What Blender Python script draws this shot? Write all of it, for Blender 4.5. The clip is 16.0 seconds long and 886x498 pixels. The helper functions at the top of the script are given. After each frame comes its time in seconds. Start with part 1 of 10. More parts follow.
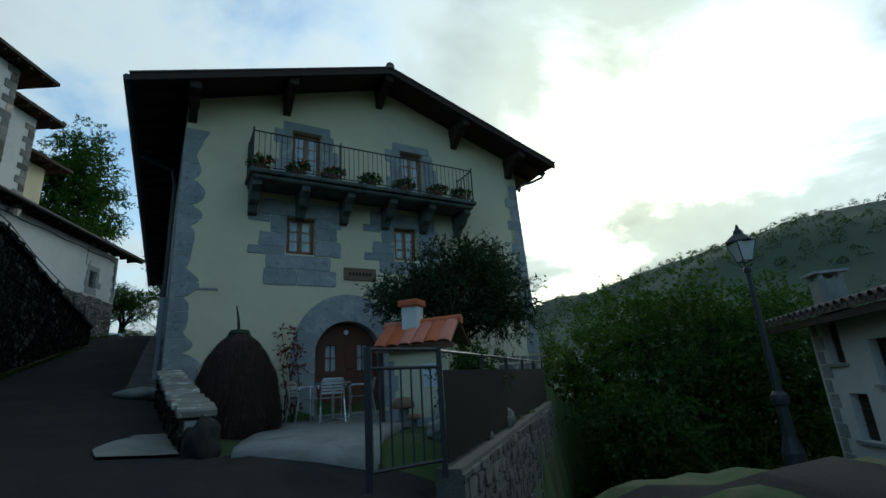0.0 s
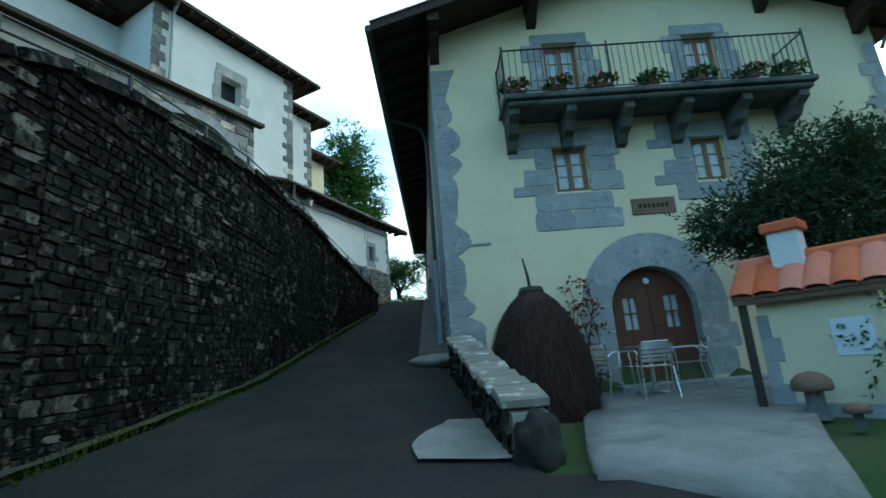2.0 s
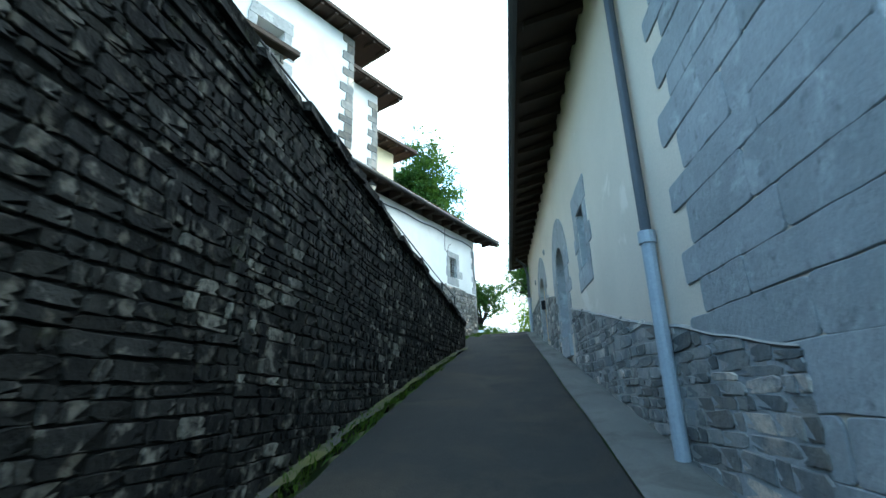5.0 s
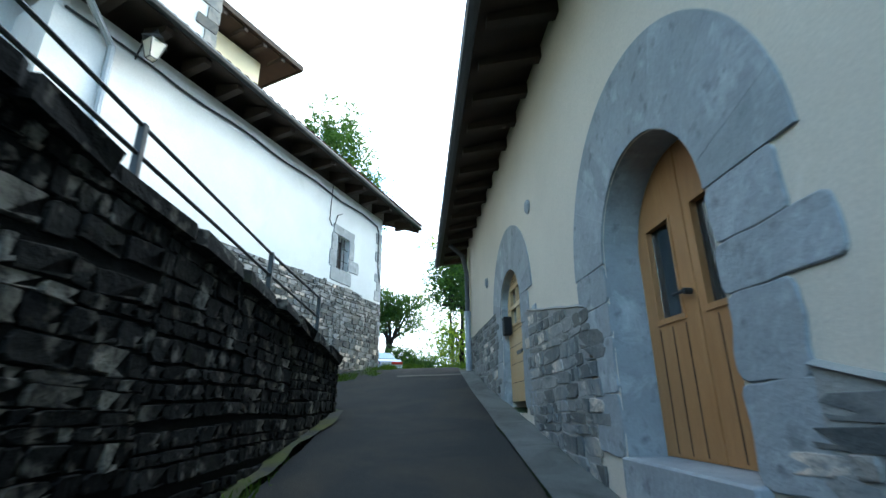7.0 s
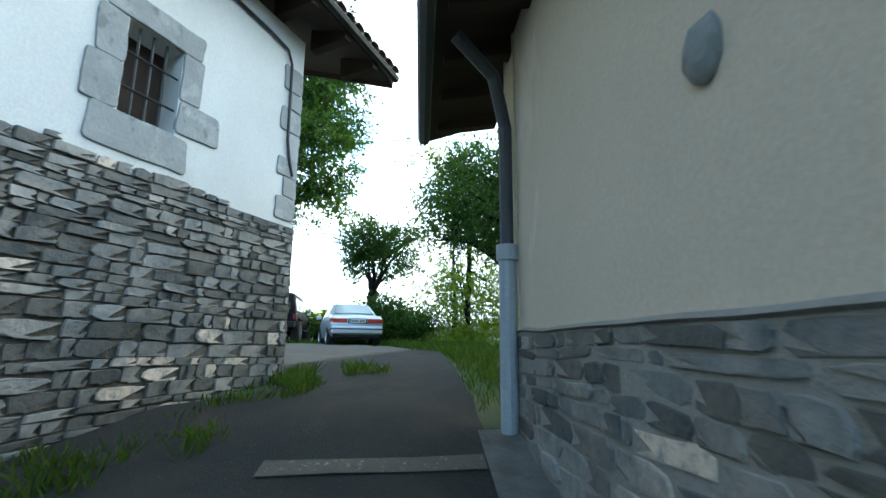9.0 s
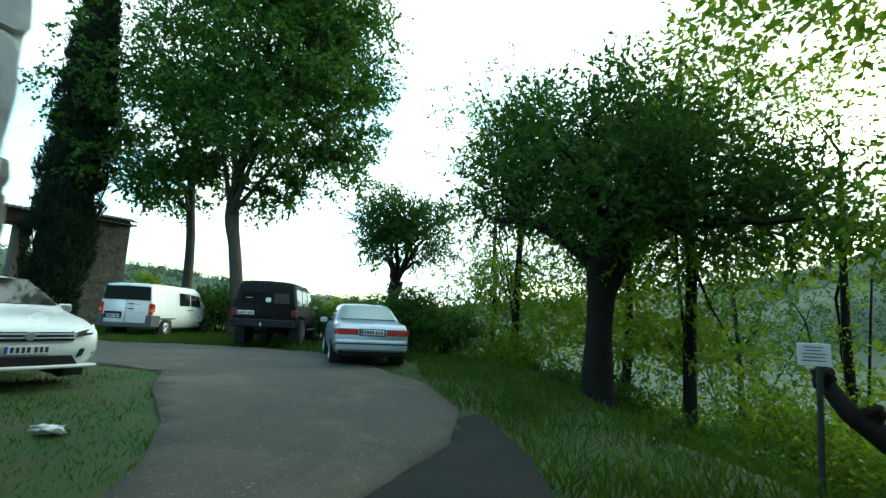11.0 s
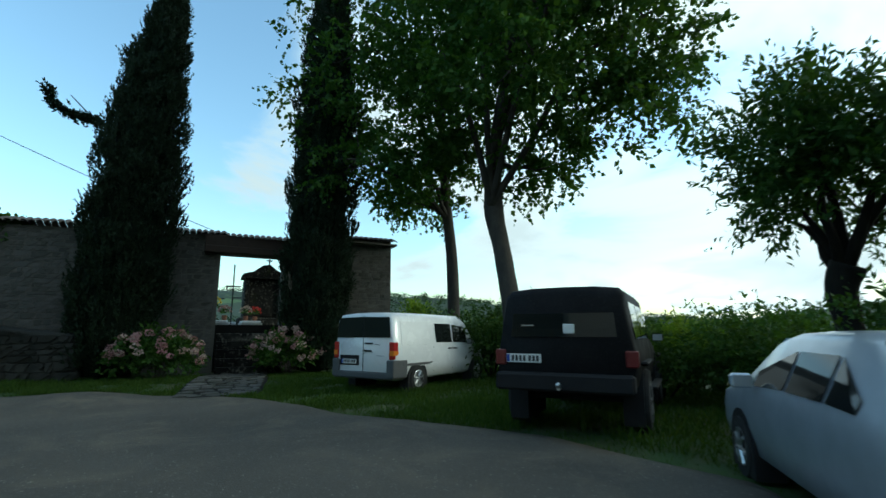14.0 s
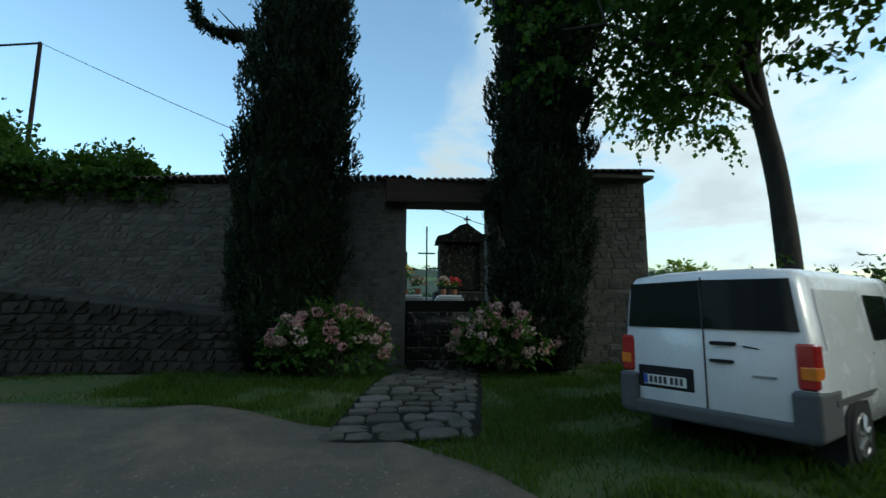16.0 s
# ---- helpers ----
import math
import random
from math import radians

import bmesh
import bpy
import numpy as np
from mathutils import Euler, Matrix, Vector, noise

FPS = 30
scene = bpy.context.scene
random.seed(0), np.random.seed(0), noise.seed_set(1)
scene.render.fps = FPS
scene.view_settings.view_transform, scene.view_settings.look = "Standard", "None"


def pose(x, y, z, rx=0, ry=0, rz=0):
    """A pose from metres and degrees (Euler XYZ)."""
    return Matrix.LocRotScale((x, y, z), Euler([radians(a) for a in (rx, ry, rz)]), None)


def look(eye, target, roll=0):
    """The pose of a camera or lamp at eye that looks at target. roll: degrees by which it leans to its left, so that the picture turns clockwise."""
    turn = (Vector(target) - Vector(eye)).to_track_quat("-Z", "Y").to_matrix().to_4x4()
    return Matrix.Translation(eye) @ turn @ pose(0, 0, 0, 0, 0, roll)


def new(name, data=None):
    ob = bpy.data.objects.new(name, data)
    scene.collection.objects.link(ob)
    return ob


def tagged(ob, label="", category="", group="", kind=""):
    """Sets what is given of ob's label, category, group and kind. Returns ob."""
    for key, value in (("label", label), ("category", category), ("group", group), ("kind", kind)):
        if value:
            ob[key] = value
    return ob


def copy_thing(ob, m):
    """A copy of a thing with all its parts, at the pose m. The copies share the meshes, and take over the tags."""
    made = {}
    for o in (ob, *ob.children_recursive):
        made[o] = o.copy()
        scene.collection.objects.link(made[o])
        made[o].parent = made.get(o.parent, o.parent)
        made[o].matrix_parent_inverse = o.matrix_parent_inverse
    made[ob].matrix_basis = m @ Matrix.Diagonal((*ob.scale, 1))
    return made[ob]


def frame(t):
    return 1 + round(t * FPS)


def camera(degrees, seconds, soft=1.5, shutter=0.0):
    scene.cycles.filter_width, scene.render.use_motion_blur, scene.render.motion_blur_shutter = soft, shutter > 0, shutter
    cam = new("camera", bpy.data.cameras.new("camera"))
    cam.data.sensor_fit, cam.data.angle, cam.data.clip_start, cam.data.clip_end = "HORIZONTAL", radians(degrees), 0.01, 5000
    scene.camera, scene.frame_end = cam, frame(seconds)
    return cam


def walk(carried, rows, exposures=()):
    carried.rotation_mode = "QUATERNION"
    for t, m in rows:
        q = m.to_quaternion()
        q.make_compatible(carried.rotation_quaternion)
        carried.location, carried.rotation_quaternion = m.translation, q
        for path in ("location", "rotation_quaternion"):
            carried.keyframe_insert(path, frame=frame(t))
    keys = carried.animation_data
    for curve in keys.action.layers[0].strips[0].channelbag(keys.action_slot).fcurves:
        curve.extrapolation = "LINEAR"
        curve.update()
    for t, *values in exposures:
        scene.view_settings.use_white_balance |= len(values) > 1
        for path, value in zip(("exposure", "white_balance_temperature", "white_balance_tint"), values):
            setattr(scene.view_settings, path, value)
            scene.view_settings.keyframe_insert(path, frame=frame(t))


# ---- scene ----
cam = camera(85.82, 16.0, 1.5, 0.15)
PATH = [
    (0, (-0.000, -0.000, 1.400), (-0.000, 1.918, 1.965), -3.83),
    (0.5, (-0.202, 0.366, 1.452), (-0.359, 2.284, 1.994), -4.36),
    (1, (-0.450, 0.755, 1.502), (-0.804, 2.655, 2.015), -5.57),
    (1.5, (-0.863, 1.263, 1.561), (-1.484, 3.108, 2.019), -6.36),
    (2, (-1.413, 1.745, 1.713), (-2.345, 3.457, 2.161), -4.53),
    (2.5, (-1.941, 2.075, 1.816), (-3.118, 3.606, 2.335), -4.74),
    (3, (-2.449, 2.502, 1.930), (-3.742, 3.933, 2.459), -5.15),
    (3.2, (-2.664, 2.690, 1.983), (-3.973, 4.103, 2.520), -4.38),
    (5.3, (-6.399, 7.711, 2.725), (-7.509, 9.262, 3.328), -1.78),
    (5.5, (-6.806, 8.261, 2.825), (-7.875, 9.834, 3.442), -2.07),
    (6, (-7.760, 9.808, 3.183), (-8.752, 11.416, 3.841), -1.57),
    (6.5, (-8.690, 11.538, 3.556), (-9.600, 13.187, 4.228), -0.43),
    (7, (-9.681, 13.311, 3.953), (-10.547, 14.997, 4.592), -0.57),
    (7.5, (-10.590, 15.226, 4.381), (-11.470, 16.898, 5.037), 1.72),
    (8, (-11.395, 16.867, 4.747), (-12.271, 18.549, 5.382), 4.06),
    (8.5, (-12.112, 18.421, 5.004), (-13.005, 20.153, 5.456), 0.54),
    (10.8, (-15.245, 22.807, 6.306), (-16.241, 24.515, 6.608), 2.91),
    (11, (-15.476, 23.225, 6.328), (-16.474, 24.933, 6.622), 2.76),
    (11.5, (-16.201, 24.407, 6.370), (-17.206, 26.116, 6.630), 3.60),
    (12, (-16.934, 25.558, 6.410), (-17.963, 27.248, 6.699), 0.78),
    (12.5, (-17.898, 26.540, 6.481), (-19.077, 28.117, 6.833), 1.13),
    (13, (-19.011, 27.459, 6.553), (-20.378, 28.873, 6.916), -0.24),
    (13.5, (-20.386, 28.054, 6.610), (-21.977, 29.211, 6.971), -0.02),
    (14, (-22.114, 28.561, 6.612), (-23.869, 29.456, 6.959), 0.05),
    (14.5, (-23.816, 28.973, 6.594), (-25.660, 29.679, 6.907), -0.58),
    (15, (-25.487, 29.122, 6.630), (-27.399, 29.638, 6.912), 0.05),
    (15.5, (-26.988, 29.166, 6.690), (-28.941, 29.514, 6.942), 0.27),
    (16, (-28.547, 29.114, 6.698), (-30.525, 29.274, 6.944), 0.19),
]
EXPOSURE = [(0, -0.8, 5600, -7), (1.5, -0.25, 5300, -15), (2.5, 1.25, 5450, -14), (3.2, 1.6, 5480, -11), (5.5, 2.0, 5480, -5), (7.0, 1.95, 5600, -1), (8.5, 1.75, 5650, 0), (11, 1.0, 5850, -20), (12.5, 0.55, 5680, -20), (14.5, -0.25, 5600, -9), (16, -0.3, 5750, -6)]
walk(cam, [(t, look(eye, target, roll)) for t, eye, target, roll in PATH], EXPOSURE)

# ---- sky and sun: a bright overcast evening, the sun low behind cloud to the north-east ----
world = bpy.data.worlds.new("world")
scene.world = world
world.use_nodes = True
wn, wl = world.node_tree.nodes, world.node_tree.links
wn.clear()
w_out = wn.new("ShaderNodeOutputWorld")
w_bg = wn.new("ShaderNodeBackground")
w_sky = wn.new("ShaderNodeTexSky")
w_sky.sky_type = "NISHITA"
w_sky.sun_disc = False
w_sky.sun_elevation = radians(24)
w_sky.sun_rotation = radians(22)
w_sky.air_density = 1.2
w_sky.dust_density = 1.5
w_scale = wn.new("ShaderNodeVectorMath")
w_scale.operation = "SCALE"
w_scale.inputs["Scale"].default_value = 0.31
wl.new(w_sky.outputs["Color"], w_scale.inputs[0])
w_tc = wn.new("ShaderNodeTexCoord")
w_sep = wn.new("ShaderNodeSeparateXYZ")
wl.new(w_tc.outputs["Generated"], w_sep.inputs[0])


def w_math(op, a, b=0.0, clamp=False):
    n = wn.new("ShaderNodeMath")
    n.operation, n.use_clamp = op, clamp
    for i, v in enumerate((a, b)):
        if isinstance(v, (int, float)):
            n.inputs[i].default_value = v
        else:
            wl.new(v, n.inputs[i])
    return n.outputs[0]


# cloud sheet: the direction laid out on a plane overhead
w_h = w_math("ADD", w_math("MAXIMUM", w_sep.outputs["Z"], 0.0), 0.22)
w_cmb = wn.new("ShaderNodeCombineXYZ")
wl.new(w_math("DIVIDE", w_sep.outputs["X"], w_h), w_cmb.inputs[0])
wl.new(w_math("DIVIDE", w_sep.outputs["Y"], w_h), w_cmb.inputs[1])
w_n = wn.new("ShaderNodeTexNoise")
w_n.inputs["Scale"].default_value = 1.25
w_n.inputs["Detail"].default_value = 7
w_n.inputs["Roughness"].default_value = 0.55
w_n.inputs["Distortion"].default_value = 0.4
wl.new(w_cmb.outputs[0], w_n.inputs["Vector"])
# how near the direction lies to the sun's side of the sky, 0 to 1
SUN_DIR = Vector((math.sin(radians(22)) * math.cos(radians(24)), math.cos(radians(22)) * math.cos(radians(24)), math.sin(radians(24))))
w_dot = wn.new("ShaderNodeVectorMath")
w_dot.operation = "DOT_PRODUCT"
wl.new(w_tc.outputs["Generated"], w_dot.inputs[0])
w_dot.inputs[1].default_value = SUN_DIR
w_near = w_math("MULTIPLY_ADD", w_dot.outputs["Value"], 0.5)
wn[-1].inputs[2].default_value = 0.5
w_cover = wn.new("ShaderNodeMapRange")
wl.new(w_math("ADD", w_n.outputs["Fac"], w_math("MINIMUM", w_math("MULTIPLY", w_math("SUBTRACT", w_near, 0.58), 0.55), 0.10)), w_cover.inputs["Value"])
w_cover.inputs["From Min"].default_value, w_cover.inputs["From Max"].default_value = 0.47, 0.62
w_cover.interpolation_type = "SMOOTHSTEP"
w_glow = w_math("POWER", w_near, 5.0)
w_bright = w_math("MULTIPLY", w_math("MULTIPLY_ADD", w_glow, 0.5), 1.0)
wn[-2].inputs[2].default_value = 1.0
w_shade = wn.new("ShaderNodeMapRange")
wl.new(w_n.outputs["Fac"], w_shade.inputs["Value"])
w_shade.inputs["From Min"].default_value, w_shade.inputs["From Max"].default_value = 0.42, 0.66
w_shade.inputs["To Min"].default_value, w_shade.inputs["To Max"].default_value = 1.12, 0.82
# thicker banks low down, and a warm tint round the hidden sun
w_n2 = wn.new("ShaderNodeTexNoise")
w_n2.inputs["Scale"].default_value, w_n2.inputs["Detail"].default_value, w_n2.inputs["Roughness"].default_value = 0.9, 5, 0.5
wl.new(w_cmb.outputs[0], w_n2.inputs["Vector"])
w_bank = wn.new("ShaderNodeMapRange")
w_bank.interpolation_type = "SMOOTHSTEP"
# the banks gather in a belt above the hills
w_belt = wn.new("ShaderNodeMapRange")
w_belt.interpolation_type = "SMOOTHSTEP"
wl.new(w_math("ABSOLUTE", w_math("SUBTRACT", w_sep.outputs["Z"], 0.24), 0.0), w_belt.inputs["Value"])
w_belt.inputs["From Min"].default_value, w_belt.inputs["From Max"].default_value = 0.02, 0.15
w_belt.inputs["To Min"].default_value, w_belt.inputs["To Max"].default_value = 0.10, 0.0
wl.new(w_math("ADD", w_math("SUBTRACT", w_n2.outputs["Fac"], w_math("MULTIPLY", w_math("POWER", w_near, 10.0), 0.10)), w_belt.outputs[0]), w_bank.inputs["Value"])
w_bank.inputs["From Min"].default_value, w_bank.inputs["From Max"].default_value = 0.43, 0.57
w_bank.inputs["To Min"].default_value, w_bank.inputs["To Max"].default_value = 0.0, 0.5
w_side = wn.new("ShaderNodeMapRange")
w_side.interpolation_type = "SMOOTHSTEP"
wl.new(w_near, w_side.inputs["Value"])
w_side.inputs["From Min"].default_value, w_side.inputs["From Max"].default_value = 0.80, 0.93
w_thin = w_math("SUBTRACT", 1.08, w_math("MULTIPLY", w_bank.outputs[0], w_side.outputs[0]))
w_tint = wn.new("ShaderNodeMix")
w_tint.data_type = "RGBA"
wl.new(w_math("POWER", w_near, 30.0), w_tint.inputs["Factor"])
w_tint.inputs["A"].default_value = (0.97, 0.985, 1.0, 1)
w_tint.inputs["B"].default_value = (1.0, 0.94, 0.72, 1)
w_cloud = wn.new("ShaderNodeVectorMath")
w_cloud.operation = "SCALE"
wl.new(w_tint.outputs["Result"], w_cloud.inputs[0])
wl.new(w_math("MULTIPLY", w_bright, w_math("MULTIPLY", w_shade.outputs[0], w_thin)), w_cloud.inputs["Scale"])
w_mix = wn.new("ShaderNodeMix")
w_mix.data_type = "RGBA"
wl.new(w_cover.outputs[0], w_mix.inputs["Factor"])
wl.new(w_scale.outputs[0], w_mix.inputs["A"])
wl.new(w_cloud.outputs[0], w_mix.inputs["B"])
wl.new(w_mix.outputs["Result"], w_bg.inputs["Color"])
w_bg.inputs["Strength"].default_value = 1.0
wl.new(w_bg.outputs[0], w_out.inputs["Surface"])

sun = new("sun", bpy.data.lights.new("sun", "SUN"))
sun.data.energy, sun.data.angle, sun.data.color = 0.8, radians(14), (1.0, 0.93, 0.82)
sun.matrix_world = look(SUN_DIR * 60, (0, 0, 0))

# ---- materials ----
def node_mat(name):
    m = bpy.data.materials.new(name)
    m.use_nodes = True
    return m, m.node_tree.nodes, m.node_tree.links, m.node_tree.nodes["Principled BSDF"]


def noise_tex(nodes, links, vec, scale, detail=5, rough=0.6, dist=0.0):
    n = nodes.new("ShaderNodeTexNoise")
    n.inputs["Scale"].default_value, n.inputs["Detail"].default_value = scale, detail
    n.inputs["Roughness"].default_value, n.inputs["Distortion"].default_value = rough, dist
    links.new(vec, n.inputs["Vector"])
    return n.outputs["Fac"]


def ramp(nodes, links, fac, lo, hi, to0=0.0, to1=1.0):
    n = nodes.new("ShaderNodeMapRange")
    n.inputs["From Min"].default_value, n.inputs["From Max"].default_value = lo, hi
    n.inputs["To Min"].default_value, n.inputs["To Max"].default_value = to0, to1
    links.new(fac, n.inputs["Value"])
    return n.outputs[0]


def mix_col(nodes, links, fac, a, b, mode="MIX"):
    n = nodes.new("ShaderNodeMix")
    n.data_type, n.blend_type = "RGBA", mode
    for key, v in (("Factor", fac), ("A", a), ("B", b)):
        if isinstance(v, (int, float)):
            n.inputs[key].default_value = v
        elif isinstance(v, tuple):
            n.inputs[key].default_value = (*v, 1)
        else:
            links.new(v, n.inputs[key])
    return n.outputs["Result"]


def surf(name, c1, c2, scale=3.0, rough=0.85, bump=0.15, bscale=45.0, metal=0.0, stain=None, piece=0.0, island=0.0, stretch=None, spec=0.35, fleck=None, odd=None, moss=None):
    """c1 to c2 by a broad noise; stain (colour, scale, low, high); piece and island: spread of brightness from piece to piece;
    stretch: scale of the pattern along x, y, z."""
    m, nodes, links, p = node_mat(name)
    geo = nodes.new("ShaderNodeNewGeometry")
    vec = geo.outputs["Position"]
    if stretch:
        mp = nodes.new("ShaderNodeMapping")
        mp.inputs["Scale"].default_value = stretch
        links.new(vec, mp.inputs["Vector"])
        vec = mp.outputs[0]
    broad = noise_tex(nodes, links, vec, scale, 6, 0.6)
    col = mix_col(nodes, links, ramp(nodes, links, broad, 0.32, 0.68), c1, c2)
    fine = noise_tex(nodes, links, vec, bscale, 4, 0.65)
    col = mix_col(nodes, links, ramp(nodes, links, fine, 0.3, 0.7, 0.0, 0.28), col, tuple(v * 0.45 for v in c1))
    if stain:
        s = noise_tex(nodes, links, vec, stain[1], 6, 0.65, 0.6)
        col = mix_col(nodes, links, ramp(nodes, links, s, stain[2], stain[3]), col, stain[0])
    if fleck:
        s = noise_tex(nodes, links, vec, fleck[1], 3, 0.5)
        col = mix_col(nodes, links, ramp(nodes, links, s, fleck[2], fleck[3]), col, fleck[0])
    if odd:
        # some pieces, gathered in patches, are of a paler stone
        r = geo.outputs["Random Per Island"] if island else nodes.new("ShaderNodeObjectInfo").outputs["Random"]
        patch = noise_tex(nodes, links, geo.outputs["Position"], odd[1], 3, 0.5)
        m1 = nodes.new("ShaderNodeMath")
        m1.operation = "ADD"
        links.new(ramp(nodes, links, patch, 0.38, 0.66, -0.22, 0.30), m1.inputs[0])
        links.new(r, m1.inputs[1])
        grain = noise_tex(nodes, links, geo.outputs["Position"], 14, 5, 0.7)
        m2 = nodes.new("ShaderNodeMath")
        m2.operation = "MULTIPLY"
        links.new(ramp(nodes, links, m1.outputs[0], odd[2], odd[3]), m2.inputs[0])
        links.new(ramp(nodes, links, grain, 0.36, 0.56), m2.inputs[1])
        col = mix_col(nodes, links, m2.outputs[0], col, odd[0])
    if moss:
        g = noise_tex(nodes, links, geo.outputs["Position"], moss[1], 6, 0.7)
        col = mix_col(nodes, links, ramp(nodes, links, g, moss[2], moss[3]), col, moss[0])
    for amount, src in ((piece, "object"), (island, "island")):
        if amount:
            if src == "object":
                r = nodes.new("ShaderNodeObjectInfo").outputs["Random"]
            else:
                r = geo.outputs["Random Per Island"]
            hsv = nodes.new("ShaderNodeHueSaturation")
            links.new(ramp(nodes, links, r, 0, 1, 1 - amount, 1 + amount), hsv.inputs["Value"])
            links.new(ramp(nodes, links, r, 0, 1, 1.15, 0.75), hsv.inputs["Saturation"])
            links.new(col, hsv.inputs["Color"])
            col = hsv.outputs[0]
    links.new(col, p.inputs["Base Color"])
    p.inputs["Metallic"].default_value = metal
    p.inputs["Specular IOR Level"].default_value = spec
    links.new(ramp(nodes, links, broad, 0.3, 0.7, max(0.02, rough - 0.08), min(1, rough + 0.08)), p.inputs["Roughness"])
    if bump:
        b = nodes.new("ShaderNodeBump")
        b.inputs["Strength"].default_value = bump
        b.inputs["Distance"].default_value = 0.02
        links.new(fine, b.inputs["Height"])
        links.new(b.outputs[0], p.inputs["Normal"])
    return m


def leaf_mat(name, c1, c2, glow=0.5):
    m, nodes, links, p = node_mat(name)
    geo = nodes.new("ShaderNodeNewGeometry")
    col = mix_col(nodes, links, geo.outputs["Random Per Island"], c1, c2)
    links.new(col, p.inputs["Base Color"])
    p.inputs["Roughness"].default_value = 0.6
    p.inputs["Specular IOR Level"].default_value = 0.14
    tr = nodes.new("ShaderNodeBsdfTranslucent")
    links.new(mix_col(nodes, links, 1.0, col, (1.0, 1.0, 0.35), "MULTIPLY"), tr.inputs["Color"])
    mx = nodes.new("ShaderNodeMixShader")
    mx.inputs[0].default_value = glow
    links.new(p.outputs[0], mx.inputs[1])
    links.new(tr.outputs[0], mx.inputs[2])
    links.new(mx.outputs[0], nodes["Material Output"].inputs["Surface"])
    return m


def glass_mat(name, tint=(0.8, 0.85, 0.85), alpha=0.25, rough=0.03):
    """A pane: clear glass with a reflecting surface."""
    m, nodes, links, p = node_mat(name)
    p.inputs["Base Color"].default_value = (*tint, 1)
    p.inputs["Roughness"].default_value = rough
    p.inputs["Transmission Weight"].default_value = 1.0 - alpha
    p.inputs["IOR"].default_value = 1.45
    return m


def gloss(name, col, rough=0.3, metal=0.0, coat=0.0, spec=0.5, flake=0.0):
    m, nodes, links, p = node_mat(name)
    geo = nodes.new("ShaderNodeNewGeometry")
    n = noise_tex(nodes, links, geo.outputs["Position"], 2.5, 5)
    f = noise_tex(nodes, links, geo.outputs["Position"], 60, 3)
    c = mix_col(nodes, links, ramp(nodes, links, n, 0.3, 0.7), col, tuple(v * 0.86 for v in col))
    c = mix_col(nodes, links, ramp(nodes, links, f, 0.55, 0.8, 0, 0.12), c, (0.25, 0.24, 0.22))
    links.new(c, p.inputs["Base Color"])
    links.new(ramp(nodes, links, n, 0.3, 0.7, rough * 0.85, min(1, rough * 1.25)), p.inputs["Roughness"])
    p.inputs["Metallic"].default_value = metal
    p.inputs["Coat Weight"].default_value = coat
    p.inputs["Coat Roughness"].default_value = 0.08
    p.inputs["Specular IOR Level"].default_value = spec
    return m


M = {}
M["cream"] = surf("cream_render", (0.72, 0.65, 0.445), (0.67, 0.60, 0.41), 1.2, 0.9, 0.12, 60, stain=((0.50, 0.45, 0.33), 0.7, 0.56, 0.85))
M["beige"] = surf("beige_render", (0.69, 0.60, 0.48), (0.63, 0.55, 0.44), 0.9, 0.9, 0.14, 60, stain=((0.70, 0.62, 0.52), 0.5, 0.60, 0.64))
M["white"] = surf("white_render", (0.68, 0.69, 0.68), (0.60, 0.61, 0.60), 1.0, 0.9, 0.12, 50, stain=((0.47, 0.48, 0.46), 0.8, 0.56, 0.85))
M["slab"] = surf("blue_grey_stone", (0.265, 0.28, 0.284), (0.35, 0.362, 0.362), 3.0, 0.85, 0.45, 24, piece=0.10, stain=((0.44, 0.455, 0.45), 3.6, 0.54, 0.74), fleck=((0.19, 0.20, 0.20), 9.0, 0.60, 0.72))
M["rubble"] = surf("rubble_stone", (0.150, 0.165, 0.172), (0.30, 0.275, 0.235), 2.5, 0.9, 0.6, 22, piece=0.5, island=0.0, stain=((0.105, 0.115, 0.115), 3.0, 0.48, 0.66), odd=((0.46, 0.36, 0.26), 0.9, 0.88, 1.08))
M["rubble_far"] = surf("rubble_stone_joined", (0.150, 0.165, 0.172), (0.30, 0.275, 0.235), 2.5, 0.9, 0.6, 22, island=0.5, stain=((0.105, 0.115, 0.115), 3.0, 0.48, 0.66), odd=((0.46, 0.36, 0.26), 0.9, 0.88, 1.08))
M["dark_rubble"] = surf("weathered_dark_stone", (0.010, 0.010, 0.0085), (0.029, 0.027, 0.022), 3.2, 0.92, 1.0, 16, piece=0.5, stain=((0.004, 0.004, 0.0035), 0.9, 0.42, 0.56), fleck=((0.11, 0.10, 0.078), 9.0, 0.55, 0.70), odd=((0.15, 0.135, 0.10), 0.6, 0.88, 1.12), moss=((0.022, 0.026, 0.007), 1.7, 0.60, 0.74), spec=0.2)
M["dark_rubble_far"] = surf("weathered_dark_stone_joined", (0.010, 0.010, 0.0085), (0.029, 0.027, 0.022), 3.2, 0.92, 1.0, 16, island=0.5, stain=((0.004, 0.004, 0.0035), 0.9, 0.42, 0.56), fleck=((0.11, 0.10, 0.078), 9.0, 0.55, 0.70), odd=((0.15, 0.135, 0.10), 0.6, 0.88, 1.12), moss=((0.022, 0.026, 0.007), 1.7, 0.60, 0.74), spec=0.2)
M["grey_stone"] = surf("weathered_grey_stone", (0.069, 0.066, 0.058), (0.128, 0.120, 0.106), 2.5, 0.9, 0.5, 22, piece=0.35, stain=((0.068, 0.068, 0.064), 2.0, 0.48, 0.70))
